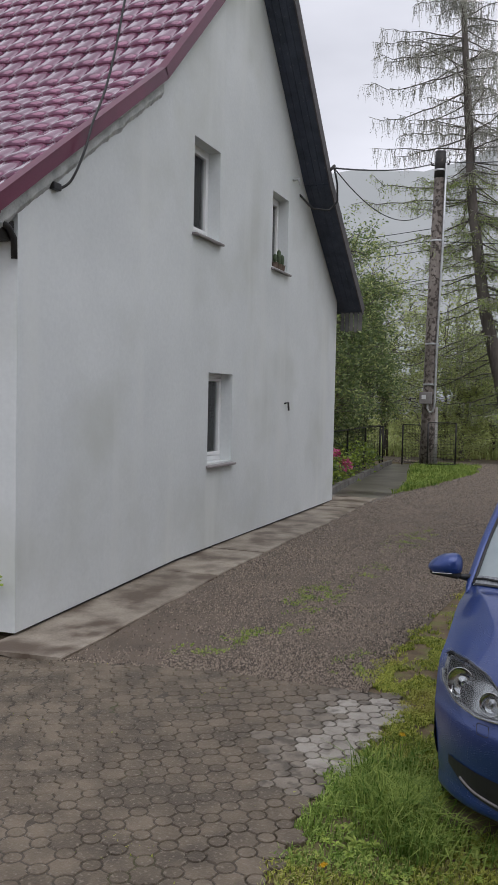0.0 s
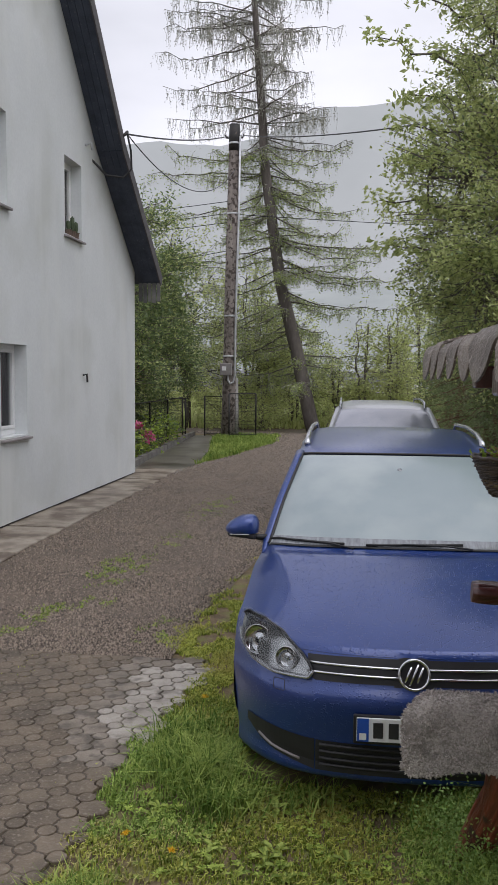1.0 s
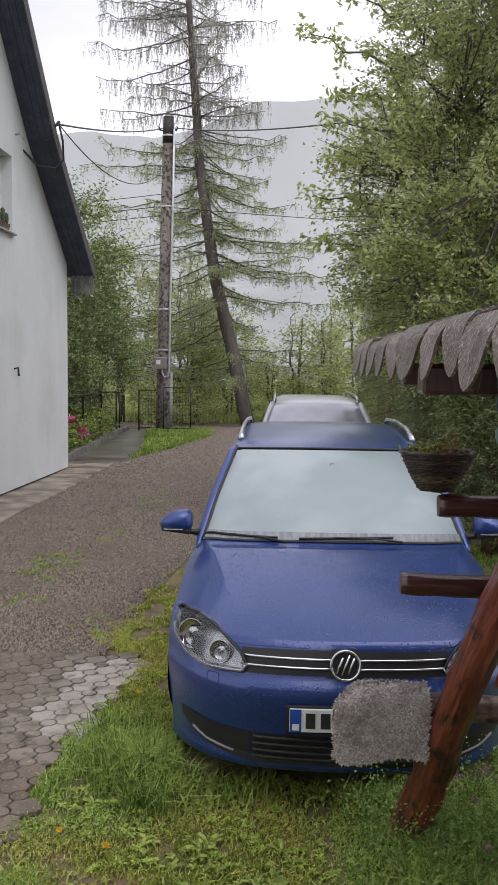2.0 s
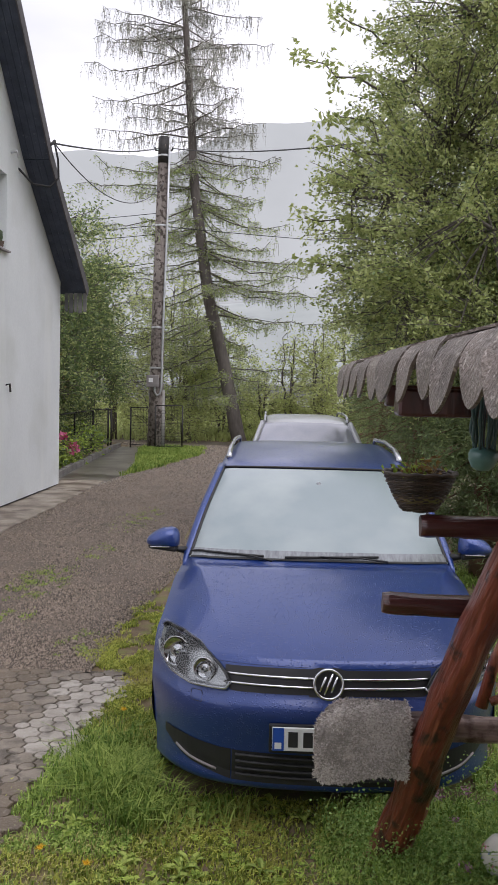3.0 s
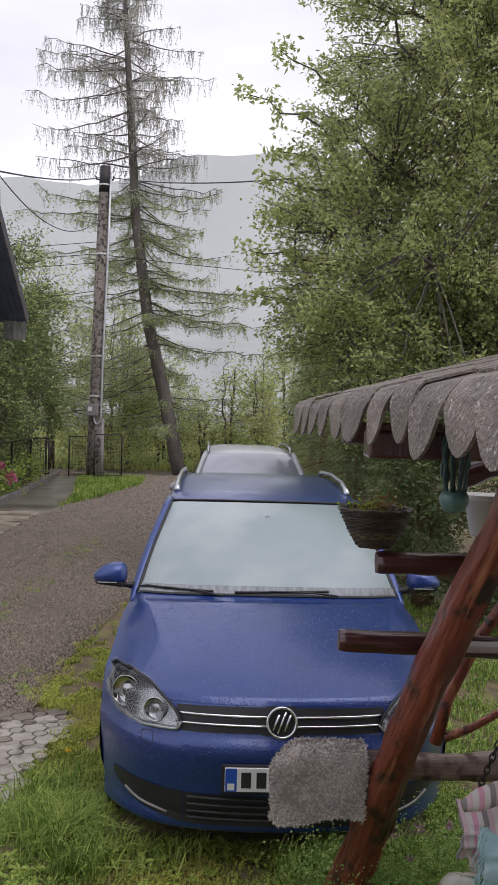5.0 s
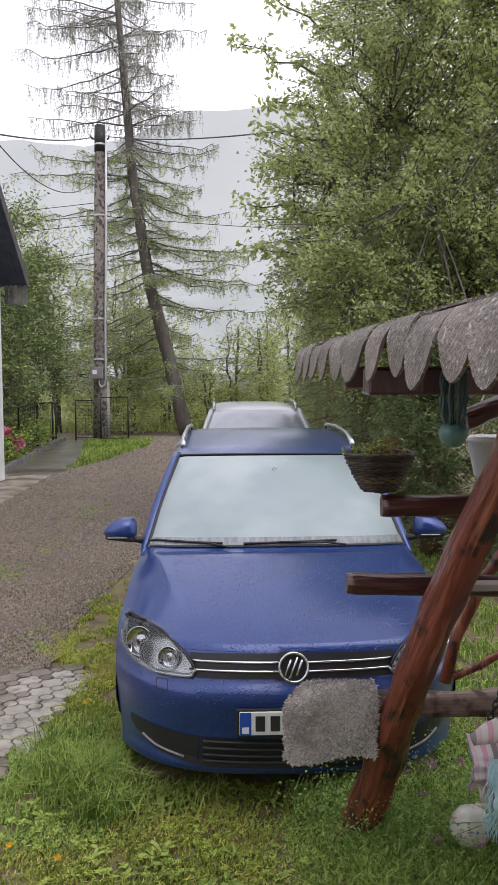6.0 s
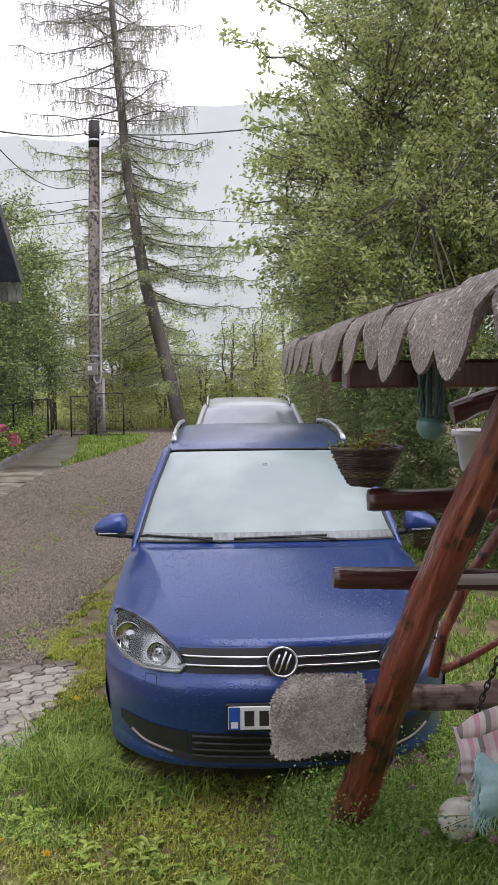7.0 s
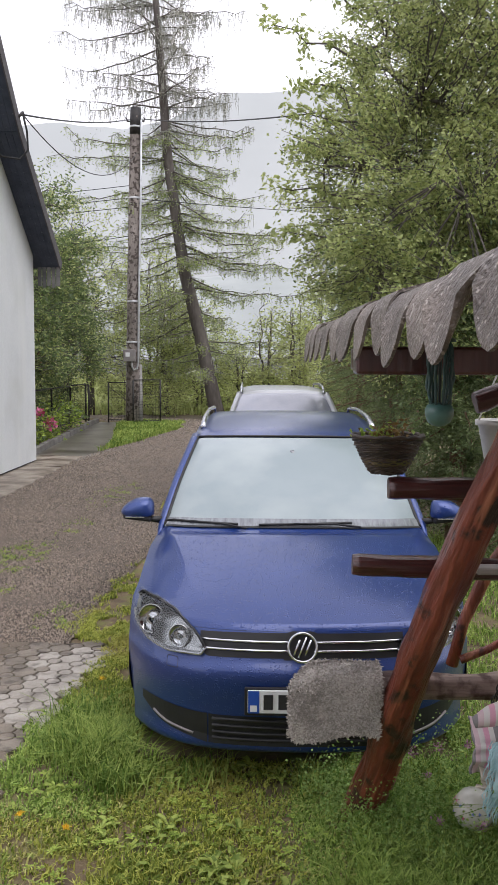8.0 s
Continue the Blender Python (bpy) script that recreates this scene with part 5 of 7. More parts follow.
def swing_bench():
    """The hanging seat: planks on chains, at the edge of the view."""
    for k in range(4):
        of_swing(part("seat_plank", box(0.92, 2.0, 3.02 + k * 0.13, 3.14 + k * 0.13, 0.50, 0.53, 0.006), M["log_grey"]))
    links = []
    a, b = Vector((0.845, 3.72, 0.64)), Vector((1.10, 3.5, 1.55))
    n = 34
    d = (b - a) / n
    way = d.normalized()
    q = way.to_track_quat("Z", "Y")
    for i in range(n):
        c = a + d * (i + 0.5)
        ring = []
        for k in range(13):
            g = 2 * math.pi * k / 12
            p = Vector((0.010 * math.cos(g), 0, 0.021 * math.sin(g))) if i % 2 else Vector((0, 0.010 * math.cos(g), 0.021 * math.sin(g)))
            ring.append(c + q @ p)
        links.append(tube_data(ring, 0.0035, 5, False))
    of_swing(joined("chain", links, M["iron_black"], None, "rusty steel chain", smooth=True))


swing_bench()


def fleece():
    """A sheepskin hung over the low crossbar, with curly locks."""
    rng = random.Random(21)
    ob = thing("sheepskin", (0.27, 3.9, 0.8), "shaggy grey-beige sheepskin draped over a log", "sheepskin")
    n, m = 26, 30
    def skin(u, v):
        """u along the log, v from the front hem over the log to the back hem."""
        x = 0.085 + 0.365 * u
        arc = v * 0.62
        r = 0.068
        wob = 0.014 * noise.noise(Vector((u * 4, v * 4, 2)))
        front = 0.225 + 0.02 * math.sin(u * 5 + 1)
        if arc < front:
            h = 0.765 - (front - arc)
            y, z = 3.9 - r - 0.02 * math.sin((front - arc) * 7) + wob, h
        elif arc < front + r * math.pi:
            g = (arc - front) / r
            y, z = 3.9 - r * math.cos(g), 0.765 + r * math.sin(g) * 0.85
        else:
            y, z = 3.9 + r + wob, 0.765 - (arc - front - r * math.pi)
        lean = 0.03 * (0.8 - z) * -1
        cut = 0.115 * (max(0, 0.30 - u) / 0.30) ** 1.7 * max(0.0, min(1.0, (z - 0.66) / 0.1)) - 0.03 * (max(0, 0.2 - u) / 0.2) ** 2 * max(0.0, min(1.0, (0.62 - z) / 0.06))
        return Vector((x + lean + 0.012 * noise.noise(Vector((v * 6, u, 5))), y, z - cut))
    verts = [skin(i / n, j / m) for j in range(m + 1) for i in range(n + 1)]
    w = n + 1
    faces = [(j * w + i, j * w + i + 1, (j + 1) * w + i + 1, (j + 1) * w + i) for j in range(m) for i in range(n)]
    hide = raw("hide", verts, faces, M["fleece_base"], ob, smooth=True)
    locks = []
    for _ in range(34000):
        u, v = rng.random(), rng.random() * 0.86
        p = skin(u, v)
        px, pv = skin(min(1, u + 0.02), v) - skin(max(0, u - 0.02), v), skin(u, min(1, v + 0.02)) - skin(u, max(0, v - 0.02))
        nrm = pv.cross(px)
        if nrm.length < 1e-9:
            continue
        nrm.normalize()
        if v < 0.5 and nrm.y > 0 or (v >= 0.5 and nrm.z < -0.2 and nrm.y < 0):
            nrm.negate()
        side = Vector((rng.uniform(-1, 1), rng.uniform(-0.4, 0.4), rng.uniform(-1.0, 0.5))).normalized()
        s = rng.uniform(0.007, 0.017)
        q = side.cross(nrm).normalized() * s * 0.19
        a, b = p + nrm * s * 0.5 + side * s * 0.5, p + nrm * s * 0.25 + side * s * 1.2
        locks += [p - q, p + q, a + q, a - q, a - q, a + q, b + q * 0.4, b - q * 0.4]
    bulk("wool", locks, 4, M["fleece"], ob, "curly wool locks")
    for c in ob.children:
        c.matrix_parent_inverse = ob.matrix_basis.inverted()


fleece()


def willow_basket():
    """A woven willow bowl on the crossbar with a dry plant."""
    rng = random.Random(2)
    bx, by, bz = 0.463, 3.86, 1.632
    ob = thing("planter_basket", (bx, by, bz), "dark woven willow basket with a withered plant on the crossbar", "basket")
    prof = [(0.054, 0.0), (0.072, 0.012), (0.092, 0.045), (0.110, 0.08), (0.126, 0.115), (0.141, 0.15)]
    strands = []
    def radius(z):
        return lerp_curve([(h, r) for r, h in prof], z)
    for k in range(20):
        z = 0.004 + k * 0.0075
        ring = []
        for i in range(49):
            g = 2 * math.pi * i / 48
            r = radius(z) + 0.0045 * math.sin(12 * g + math.pi * (k % 2)) + rng.uniform(-0.0012, 0.0012)
            ring.append((r * math.cos(g), r * math.sin(g), z + 0.002 * math.sin(5 * g + k)))
        strands.append(tube_data(ring, 0.0042, 5, False))
    raw_ob = joined("weave", strands, M["wicker"], ob, smooth=True)
    stakes = []
    for k in range(24):
        g = 2 * math.pi * k / 24
        stakes.append(tube_data([(r * math.cos(g), r * math.sin(g), z) for r, z in prof], 0.003, 4, False))
    joined("stakes", stakes, M["wicker"], ob, smooth=True)
    ring = [((0.143 + 0.003 * math.sin(14 * g)) * math.cos(g), (0.143 + 0.003 * math.sin(14 * g)) * math.sin(g), 0.153 + 0.003 * math.cos(14 * g)) for g in [2 * math.pi * i / 56 for i in range(57)]]
    tube("rim", ring, 0.008, M["wicker"], ob, "twisted willow rim", sides=6)
    raw("liner", *lathe([(0.0, 0.003), (0.053, 0.004), (0.098, 0.045), (0.118, 0.12), (0.0, 0.125)], 20), M["soil"], ob)
    r2 = np.random.default_rng(6)
    c = np.stack([r2.normal(0.0, 0.045, 260), r2.normal(0, 0.045, 260), 0.13 + np.abs(r2.normal(0, 0.045, 260))], axis=1)
    c[:, 0] += 0.02
    bulk("withered_leaves", leaves(r2, c[:170], 0.03, 0.008, -0.3), 4, M["leaf_autumn"], ob, "withered brown leaves")
    c2 = c[170:].copy()
    c2[:, 0] -= 0.06
    c2[:, 2] = 0.13 + (c2[:, 2] - 0.13) * 0.5
    bulk("green_leaves", leaves(r2, c2, 0.03, 0.008, -0.3), 4, M["weed"], ob, "few green leaves")


willow_basket()


def chime():
    """A ball under a skirt of hanging strips, in front of the eaves beam."""
    ob = thing("wind_chime", (0.369, 2.25, 1.936), "green hanging ornament with a ball and ribbed strips", "ornament")
    raw("ball", *lathe([(0.0, 0.0), (0.013, 0.002), (0.0245, 0.010), (0.031, 0.0245), (0.0315, 0.0375), (0.0265, 0.0475), (0.018, 0.052), (0.0, 0.053)], 24), M["teal"], ob, "pale green ball", smooth=True)
    for k in range(9):
        g = 2 * math.pi * k / 9
        pts = []
        for i in range(10):
            t = i / 9
            r = 0.019 + 0.008 * math.sin(t * 3.0) + 0.003 * math.sin(t * 17 + k * 2)
            pts.append((r * math.cos(g), r * math.sin(g), 0.036 + t * 0.155))
        tube("strip", pts, [0.0026 + 0.0016 * math.sin(i * 0.35) for i in range(10)], M["teal_dark"], ob, "dark green strip", sides=6)
    raw("cap", *lathe([(0.0, 0.196), (0.03, 0.192), (0.034, 0.185), (0.0, 0.184)], 18), M["teal_dark"], ob, smooth=True)
    tube("cord", [(0, 0, 0.04), (0, 0, 0.25)], 0.0015, M["cable"], ob, sides=5)


chime()


def white_pot():
    ob = thing("hanging_pot", (0.965, 4.05, 1.665), "white plastic hanging flower pot", "flower pot")
    raw("pot", *lathe([(0.0, 0.0), (0.062, 0.0), (0.068, 0.01), (0.095, 0.15), (0.108, 0.152), (0.108, 0.175), (0.100, 0.175), (0.09, 0.15), (0.0, 0.14)], 28), M["pot_white"], ob, smooth=True)
    for sgn in (-1, 1):
        tube("hanger", [(sgn * 0.1, 0, 0.16), (sgn * 0.07, 0, 0.25), (0.01 * sgn, 0, 0.40)], 0.004, M["pot_white"], ob, sides=5)


white_pot()


def egg():
    ob = thing("painted_ball", (0.855, 3.87, 0.135), "cream ceramic ball painted with blue and pink flowers", "ornament")
    raw("shell", *lathe([(0.001, 0.0), (0.035, 0.004), (0.065, 0.025), (0.083, 0.06), (0.087, 0.09), (0.078, 0.125), (0.055, 0.155), (0.028, 0.168), (0.001, 0.171)], 28), M["ceramic"], ob, smooth=True)
    rng = random.Random(12)
    for mat, count in (("cloth_blue", 7), ("flower_pink", 6), ("leaf", 8)):
        for _ in range(count):
            g, z = rng.uniform(2.8, 6.3), rng.uniform(0.035, 0.14)
            r = 0.0895 * math.sqrt(max(0.05, 1 - ((z - 0.086) / 0.09) ** 2)) + 0.001
            nrm = Vector((math.cos(g), math.sin(g), (z - 0.086) * 9)).normalized()
            q = nrm.to_track_quat("Z", "Y")
            c = Vector((r * math.cos(g), r * math.sin(g), z))
            n = 10
            v = [c + nrm * 0.002] + [c + q @ Vector((math.cos(6.283 * i / n), math.sin(6.283 * i / n), 0)) * (0.009 if i % 2 else 0.005) for i in range(n)]
            raw("painted_flower", v, [(0, i + 1, (i + 1) % n + 1) for i in range(n)], M[mat], ob)


egg()


def quilt():
    """Folded covers that hang from the swing's seat."""
    ob = thing("folded_covers", (1.0, 3.5, 0.3), "crumpled patchwork covers in pink, teal and cream", "blanket")
    def cloth(name, mat, x0, x1, z0, z1, y, amp, seed, label):
        n, m = 22, 24
        v, f = [], []
        for j in range(m + 1):
            t = j / m
            for i in range(n + 1):
                s = i / n
                ripple = 0.55 * amp * noise.noise(Vector((s * 5, t * 3.5, seed))) + amp * 0.3 * noise.noise(Vector((s * 12, t * 9, seed)))
                left = x0 + 0.03 * noise.noise(Vector((t * 4, seed, 1)))
                top = z1 - 0.05 * (1 - s) + 0.03 * noise.noise(Vector((s * 5, seed, 3)))
                fold = 0.10 * max(0, t - 0.75) / 0.25
                v.append((left + (x1 - left) * s, y + ripple + fold - 0.05 * math.sin(t * 3.14), z0 + (top - z0) * t))
        w = n + 1
        f = [(j * w + i, j * w + i + 1, (j + 1) * w + i + 1, (j + 1) * w + i) for j in range(m) for i in range(n)]
        c = raw(name, v, f, mat, ob, label, smooth=True)
        c.matrix_parent_inverse = ob.matrix_basis.inverted()
        sol = c.modifiers.new("thick", "SOLIDIFY")
        sol.thickness = 0.012
        return c
    cloth("cover", M["cloth_stripe"], 0.775, 1.4, 0.50, 0.75, 3.60, 0.07, 3.0, "pink, white and grey striped blanket")
    cloth("cover", M["cloth_cream"], 0.80, 1.3, 0.46, 0.60, 3.57, 0.05, 9.0, "cream cloth")
    cloth("cover", M["cloth_teal"], 0.825, 1.3, 0.42, 0.68, 3.51, 0.05, 18.0, "pale teal fringed cloth")
    # the rolled end of the striped blanket, sagging over the seat's edge
    v, f, n, m = [], [], 26, 18
    for i in range(n + 1):
        t = i / n
        c = Vector((0.768 + 0.55 * t, 3.55 - 0.02 * t, 0.725 + 0.10 * math.sin(min(1.0, t * 1.6) * 1.57)))
        for k in range(m):
            g = 6.283 * k / m
            r = (0.034 + 0.02 * t) * (1 + 0.14 * noise.noise(Vector((math.cos(g) * 1.4, math.sin(g) * 1.4, t * 5)))) * min(1.0, 0.55 + 4 * t)
            v.append(c + Vector((-0.35 * math.sin(g), math.cos(g), math.sin(g))) * r)
    f = [(i * m + k, i * m + (k + 1) % m, (i + 1) * m + (k + 1) % m, (i + 1) * m + k) for i in range(n) for k in range(m)]
    f += [tuple(range(m - 1, -1, -1)), tuple(n * m + k for k in range(m))]
    roll = raw("roll", v, f, M["cloth_stripe"], ob, "rolled end of the striped blanket", smooth=True)
    roll.matrix_parent_inverse = ob.matrix_basis.inverted()
    rng = random.Random(5)
    fringe = []
    for k in range(90):
        x, z = 0.83 + 0.35 * rng.random(), 0.43 + rng.uniform(-0.01, 0.03)
        if k < 40:
            x, z = 0.835 + rng.uniform(-0.02, 0.01), 0.43 + 0.25 * k / 40
        a = Vector((x, 3.49 + rng.uniform(-0.02, 0.02), z))
        fringe.append(tube_data([a, a + Vector((-0.01 + rng.uniform(-0.012, 0.004), rng.uniform(-0.01, 0.01), -0.03)), a + Vector((rng.uniform(-0.025, 0.005), rng.uniform(-0.01, 0.01), -0.06))], [0.0025, 0.002, 0.001], 4, False))
    fr = joined("fringe", fringe, M["cloth_teal"], ob, "thin teal fringe")
    fr.matrix_parent_inverse = ob.matrix_basis.inverted()


quilt()


# ==== distance ====
def hills():
    def ridge(name, y, x0, x1, profile, mat, label, amp, seed):
        n = 160
        v, f = [], []
        for i in range(n + 1):
            x = x0 + (x1 - x0) * i / n
            top = profile(x) + amp * noise.noise(Vector((x * 0.02, seed, 0))) + amp * 0.35 * noise.noise(Vector((x * 0.12, seed, 0))) + amp * 0.12 * noise.noise(Vector((x * 0.6, seed, 0)))
            v += [(x, y, -8), (x, y + 40, top * 0.55), (x, y + 90, top)]
        for i in range(n):
            for k in range(2):
                f.append((i * 3 + k, i * 3 + 3 + k, i * 3 + 4 + k, i * 3 + 1 + k))
        tagged(raw(name, v, f, mat, smooth=True), label, "hill", kind="structure")
    ridge("backdrop_far", 420, -700, 700, lambda x: lerp_curve([(-700, 110), (-300, 120), (-138, 136), (-90, 134), (-60, 140), (-30, 153), (19, 154), (100, 150), (300, 130), (700, 120)], x), M["haze_glow_far"], "glowing backdrop of a wooded mountain slope, painted pale as in rain mist", 5, 1.0)
    ridge("backdrop_near", 230, -500, 500, lambda x: 34 + 5 * math.sin(x / 60.0), M["haze_glow_near"], "glowing backdrop of a lower slope, painted pale as in rain mist", 5, 4.0)


hills()


# ==== trees and shrubs ====
def limb(rng, a, b, r0, r1, sag=0.0, wig=0.06, n=7):
    a, b = Vector(a), Vector(b)
    L = (b - a).length
    pts = []
    for i in range(n + 1):
        t = i / n
        p = a.lerp(b, t) + Vector((rng.uniform(-1, 1), rng.uniform(-1, 1), rng.uniform(-1, 1))) * wig * L * math.sin(t * 3.14) * 0.5
        p.z += sag * L * math.sin(t * 3.14)
        pts.append(p)
    return pts, [r0 + (r1 - r0) * i / n for i in range(n + 1)]


def in_blob(blobs, p):
    return min((((p[0] - c[0]) / r[0]) ** 2 + ((p[1] - c[1]) / r[1]) ** 2 + ((p[2] - c[2]) / r[2]) ** 2) for c, r in blobs)


def broadleaf(name, base, blobs, clumps, per, size, mats, trunk_r, label, category, seed, bark="bark", limbs=14, group="", hollow=0.5, twig_len=0.5, keep=None, stems=1, droop=0.3):
    """Trunk, limbs and thin twigs, with folded leaves set along the twigs inside a group of uneven blobs."""
    rng, nr = random.Random(seed), np.random.default_rng(seed)
    ob = thing(name, base, label, category, group)
    base = Vector(base)
    centres = []
    tries = 0
    weights = [r[0] * r[1] + r[1] * r[2] + r[0] * r[2] for c, r in blobs]
    while len(centres) < clumps and tries < clumps * 40:
        tries += 1
        c, r = rng.choices(blobs, weights)[0]
        d = Vector((rng.gauss(0, 1), rng.gauss(0, 1), rng.gauss(0, 1))).normalized()
        rad = rng.uniform(hollow, 1.0) ** 0.6
        edge = 1 + 0.28 * noise.noise(Vector((d.x * 2.2 + c[0], d.y * 2.2, d.z * 2.2 + c[2]))) + 0.12 * noise.noise(Vector((d.x * 6, d.y * 6 + c[1], d.z * 6)))
        p = Vector(c) + Vector((d.x * r[0], d.y * r[1], d.z * r[2])) * rad * edge
        if p.z < 0.15 or (keep and not keep(p)):
            continue
        if noise.noise(p * 0.9 + Vector((seed, 0, 0))) < -0.25:
            continue
        centres.append((p, (Vector((d.x, d.y, d.z * 0.7 + 0.12)))))
    woods, twigs, pos = [], [], []
    top = max(p.z for p, _ in centres)
    ways = []
    for s in range(stems):
        off = Vector((rng.uniform(-0.15, 0.15), rng.uniform(-0.15, 0.15), 0)) * (stems > 1)
        tip = Vector(blobs[0][0]) + Vector((rng.uniform(-0.4, 0.4) * blobs[0][1][0] * (stems > 1), rng.uniform(-0.4, 0.4) * (stems > 1), blobs[0][1][2] * 0.7))
        pts, rad = limb(rng, base + off + Vector((0, 0, -0.1)), tip, trunk_r, trunk_r * 0.25, 0, 0.05, 10)
        woods.append(tube_data(pts, rad, 8))
        ways += pts[3:]
    targets = rng.sample(centres, min(limbs, len(centres)))
    joints = list(ways)
    for p, d in targets:
        start = min(ways, key=lambda q: (q - p).length + (0.8 if q.z > p.z else 0))
        pts, rad = limb(rng, start, p, trunk_r * 0.4, trunk_r * 0.08, 0.05, 0.12, 7)
        woods.append(tube_data(pts, rad, 6))
        joints += pts[2:]
    ja = np.array([tuple(j) for j in joints])
    tw = []
    for p, d in centres:
        L = twig_len * rng.uniform(0.6, 1.5)
        a, b = p - d * L * 0.5, p + d * L * 0.5 + Vector((rng.uniform(-.15, .15), rng.uniform(-.15, .15), rng.uniform(-0.2, 0.1))) * L
        i = int(np.argmin(((ja - np.array(tuple(a))) ** 2).sum(axis=1)))
        if rng.random() < 0.35:
            tw.append(tube_data([Vector(ja[i]), Vector(ja[i]).lerp(a, 0.5) + Vector((0, 0, 0.05)), a], [0.014, 0.011, 0.009], 4, False))
        tw.append(tube_data([a, a.lerp(b, 0.5) + Vector((0, 0, 0.02)), b], [0.008, 0.006, 0.003], 3, False))
        k = int(per * rng.uniform(0.5, 1.4))
        for _ in range(k):
            pos.append(tuple(a.lerp(b, rng.random() ** 0.8)))
    inv = ob.matrix_basis.inverted()
    t = joined("trunk", woods, M[bark], ob, smooth=True)
    g = joined("branchwork", tw, M[bark], ob, smooth=False)
    tagged(g, kind="stuff")
    pos = np.array(pos)
    share = nr.random(len(pos))
    lo = 0.0
    crown_parts = [t, g]
    for mat, part_share in mats:
        sel = pos[(share >= lo) & (share < lo + part_share)]
        lo += part_share
        if len(sel):
            c = bulk("crown", leaves(nr, sel, size, size * 1.1, droop), 4, M[mat], ob)
            tagged(c, kind="stuff")
            crown_parts.append(c)
    for c in crown_parts:
        c.matrix_parent_inverse = inv
    return ob


broadleaf("fruit_tree", (3.9, 12.6, 0.0), [((3.7, 12.6, 4.9), (3.2, 3.0, 3.2)), ((3.0, 12.0, 7.4), (2.2, 2.4, 2.1)), ((5.2, 12.4, 7.9), (2.6, 2.6, 2.6)), ((1.9, 12.0, 4.3), (1.7, 1.8, 1.8)), ((3.0, 11.2, 2.9), (2.2, 1.6, 1.5)), ((2.0, 12.4, 3.3), (1.45, 1.6, 1.3))],
          4300, 80, 0.062, (("leaf", 0.50), ("leaf_light", 0.40), ("leaf_dark", 0.10)), 0.2, "tall leafy fruit tree with dense green crown", "tree", 31, limbs=30, hollow=0.22, twig_len=0.6,
          keep=lambda p: not (p.x < 1.35 and p.z < 2.2), droop=0.55)
# long shoots that stand out of the crown against the sky
def shoots():
    rng, nr = random.Random(77), np.random.default_rng(77)
    ob = thing("fruit_tree", (4.4, 13.0, 0.0), "leafy tree with long shoots out of the crown", "tree")
    inv = ob.matrix_basis.inverted()
    woods, pos = [tube_data(*limb(rng, (4.4, 13.0, -0.1), (3.6, 12.8, 6.4), 0.14, 0.05, 0, 0.05, 8), 8)], []
    for a, b in (((1.9, 12.4, 5.6), (-0.05, 12.2, 6.45)), ((2.0, 12.2, 5.9), (0.35, 12.2, 7.05)), ((2.4, 12.3, 6.8), (0.85, 12.2, 8.3)), ((2.0, 12.2, 4.6), (0.2, 12.0, 5.35)), ((1.9, 12.0, 3.9), (0.0, 12.0, 4.35)),
                 ((1.6, 11.8, 3.2), (0.15, 11.8, 3.75)), ((1.7, 12.0, 5.2), (0.3, 12.1, 5.7)), ((2.6, 12.2, 7.6), (1.35, 12.2, 9.0)), ((3.0, 12.2, 8.0), (2.2, 12.2, 9.6)), ((3.6, 12.8, 6.2), (1.9, 12.4, 5.6)), ((3.6, 12.8, 6.2), (2.0, 12.2, 4.6)),
                 ((3.6, 12.8, 6.2), (2.6, 12.2, 7.6)), ((3.6, 12.8, 6.2), (1.9, 12.0, 3.9)), ((1.9, 12.0, 3.9), (1.6, 11.8, 3.2)), ((1.5, 12.0, 4.9), (0.25, 12.0, 4.8)), ((2.6, 12.2, 7.6), (3.0, 12.2, 8.0))):
        pts, rad = limb(rng, a, b, 0.03, 0.006, 0.06, 0.1, 8)
        woods.append(tube_data(pts, rad, 5))
        for i in range(3, len(pts)):
            for _ in range(5):
                d = Vector((rng.uniform(-1, 1), rng.uniform(-1, 1), rng.uniform(-0.7, 0.9))).normalized() * rng.uniform(0.08, 0.35)
                for _ in range(9):
                    pos.append(tuple(pts[i] + d * rng.random()))
    t = joined("trunk", woods, M["bark"], ob, smooth=True)
    c = bulk("crown", leaves(nr, np.array(pos), 0.10, 0.05, 0.35), 4, M["leaf"], ob)
    for o in (t, c):
        o.matrix_parent_inverse = inv


shoots()


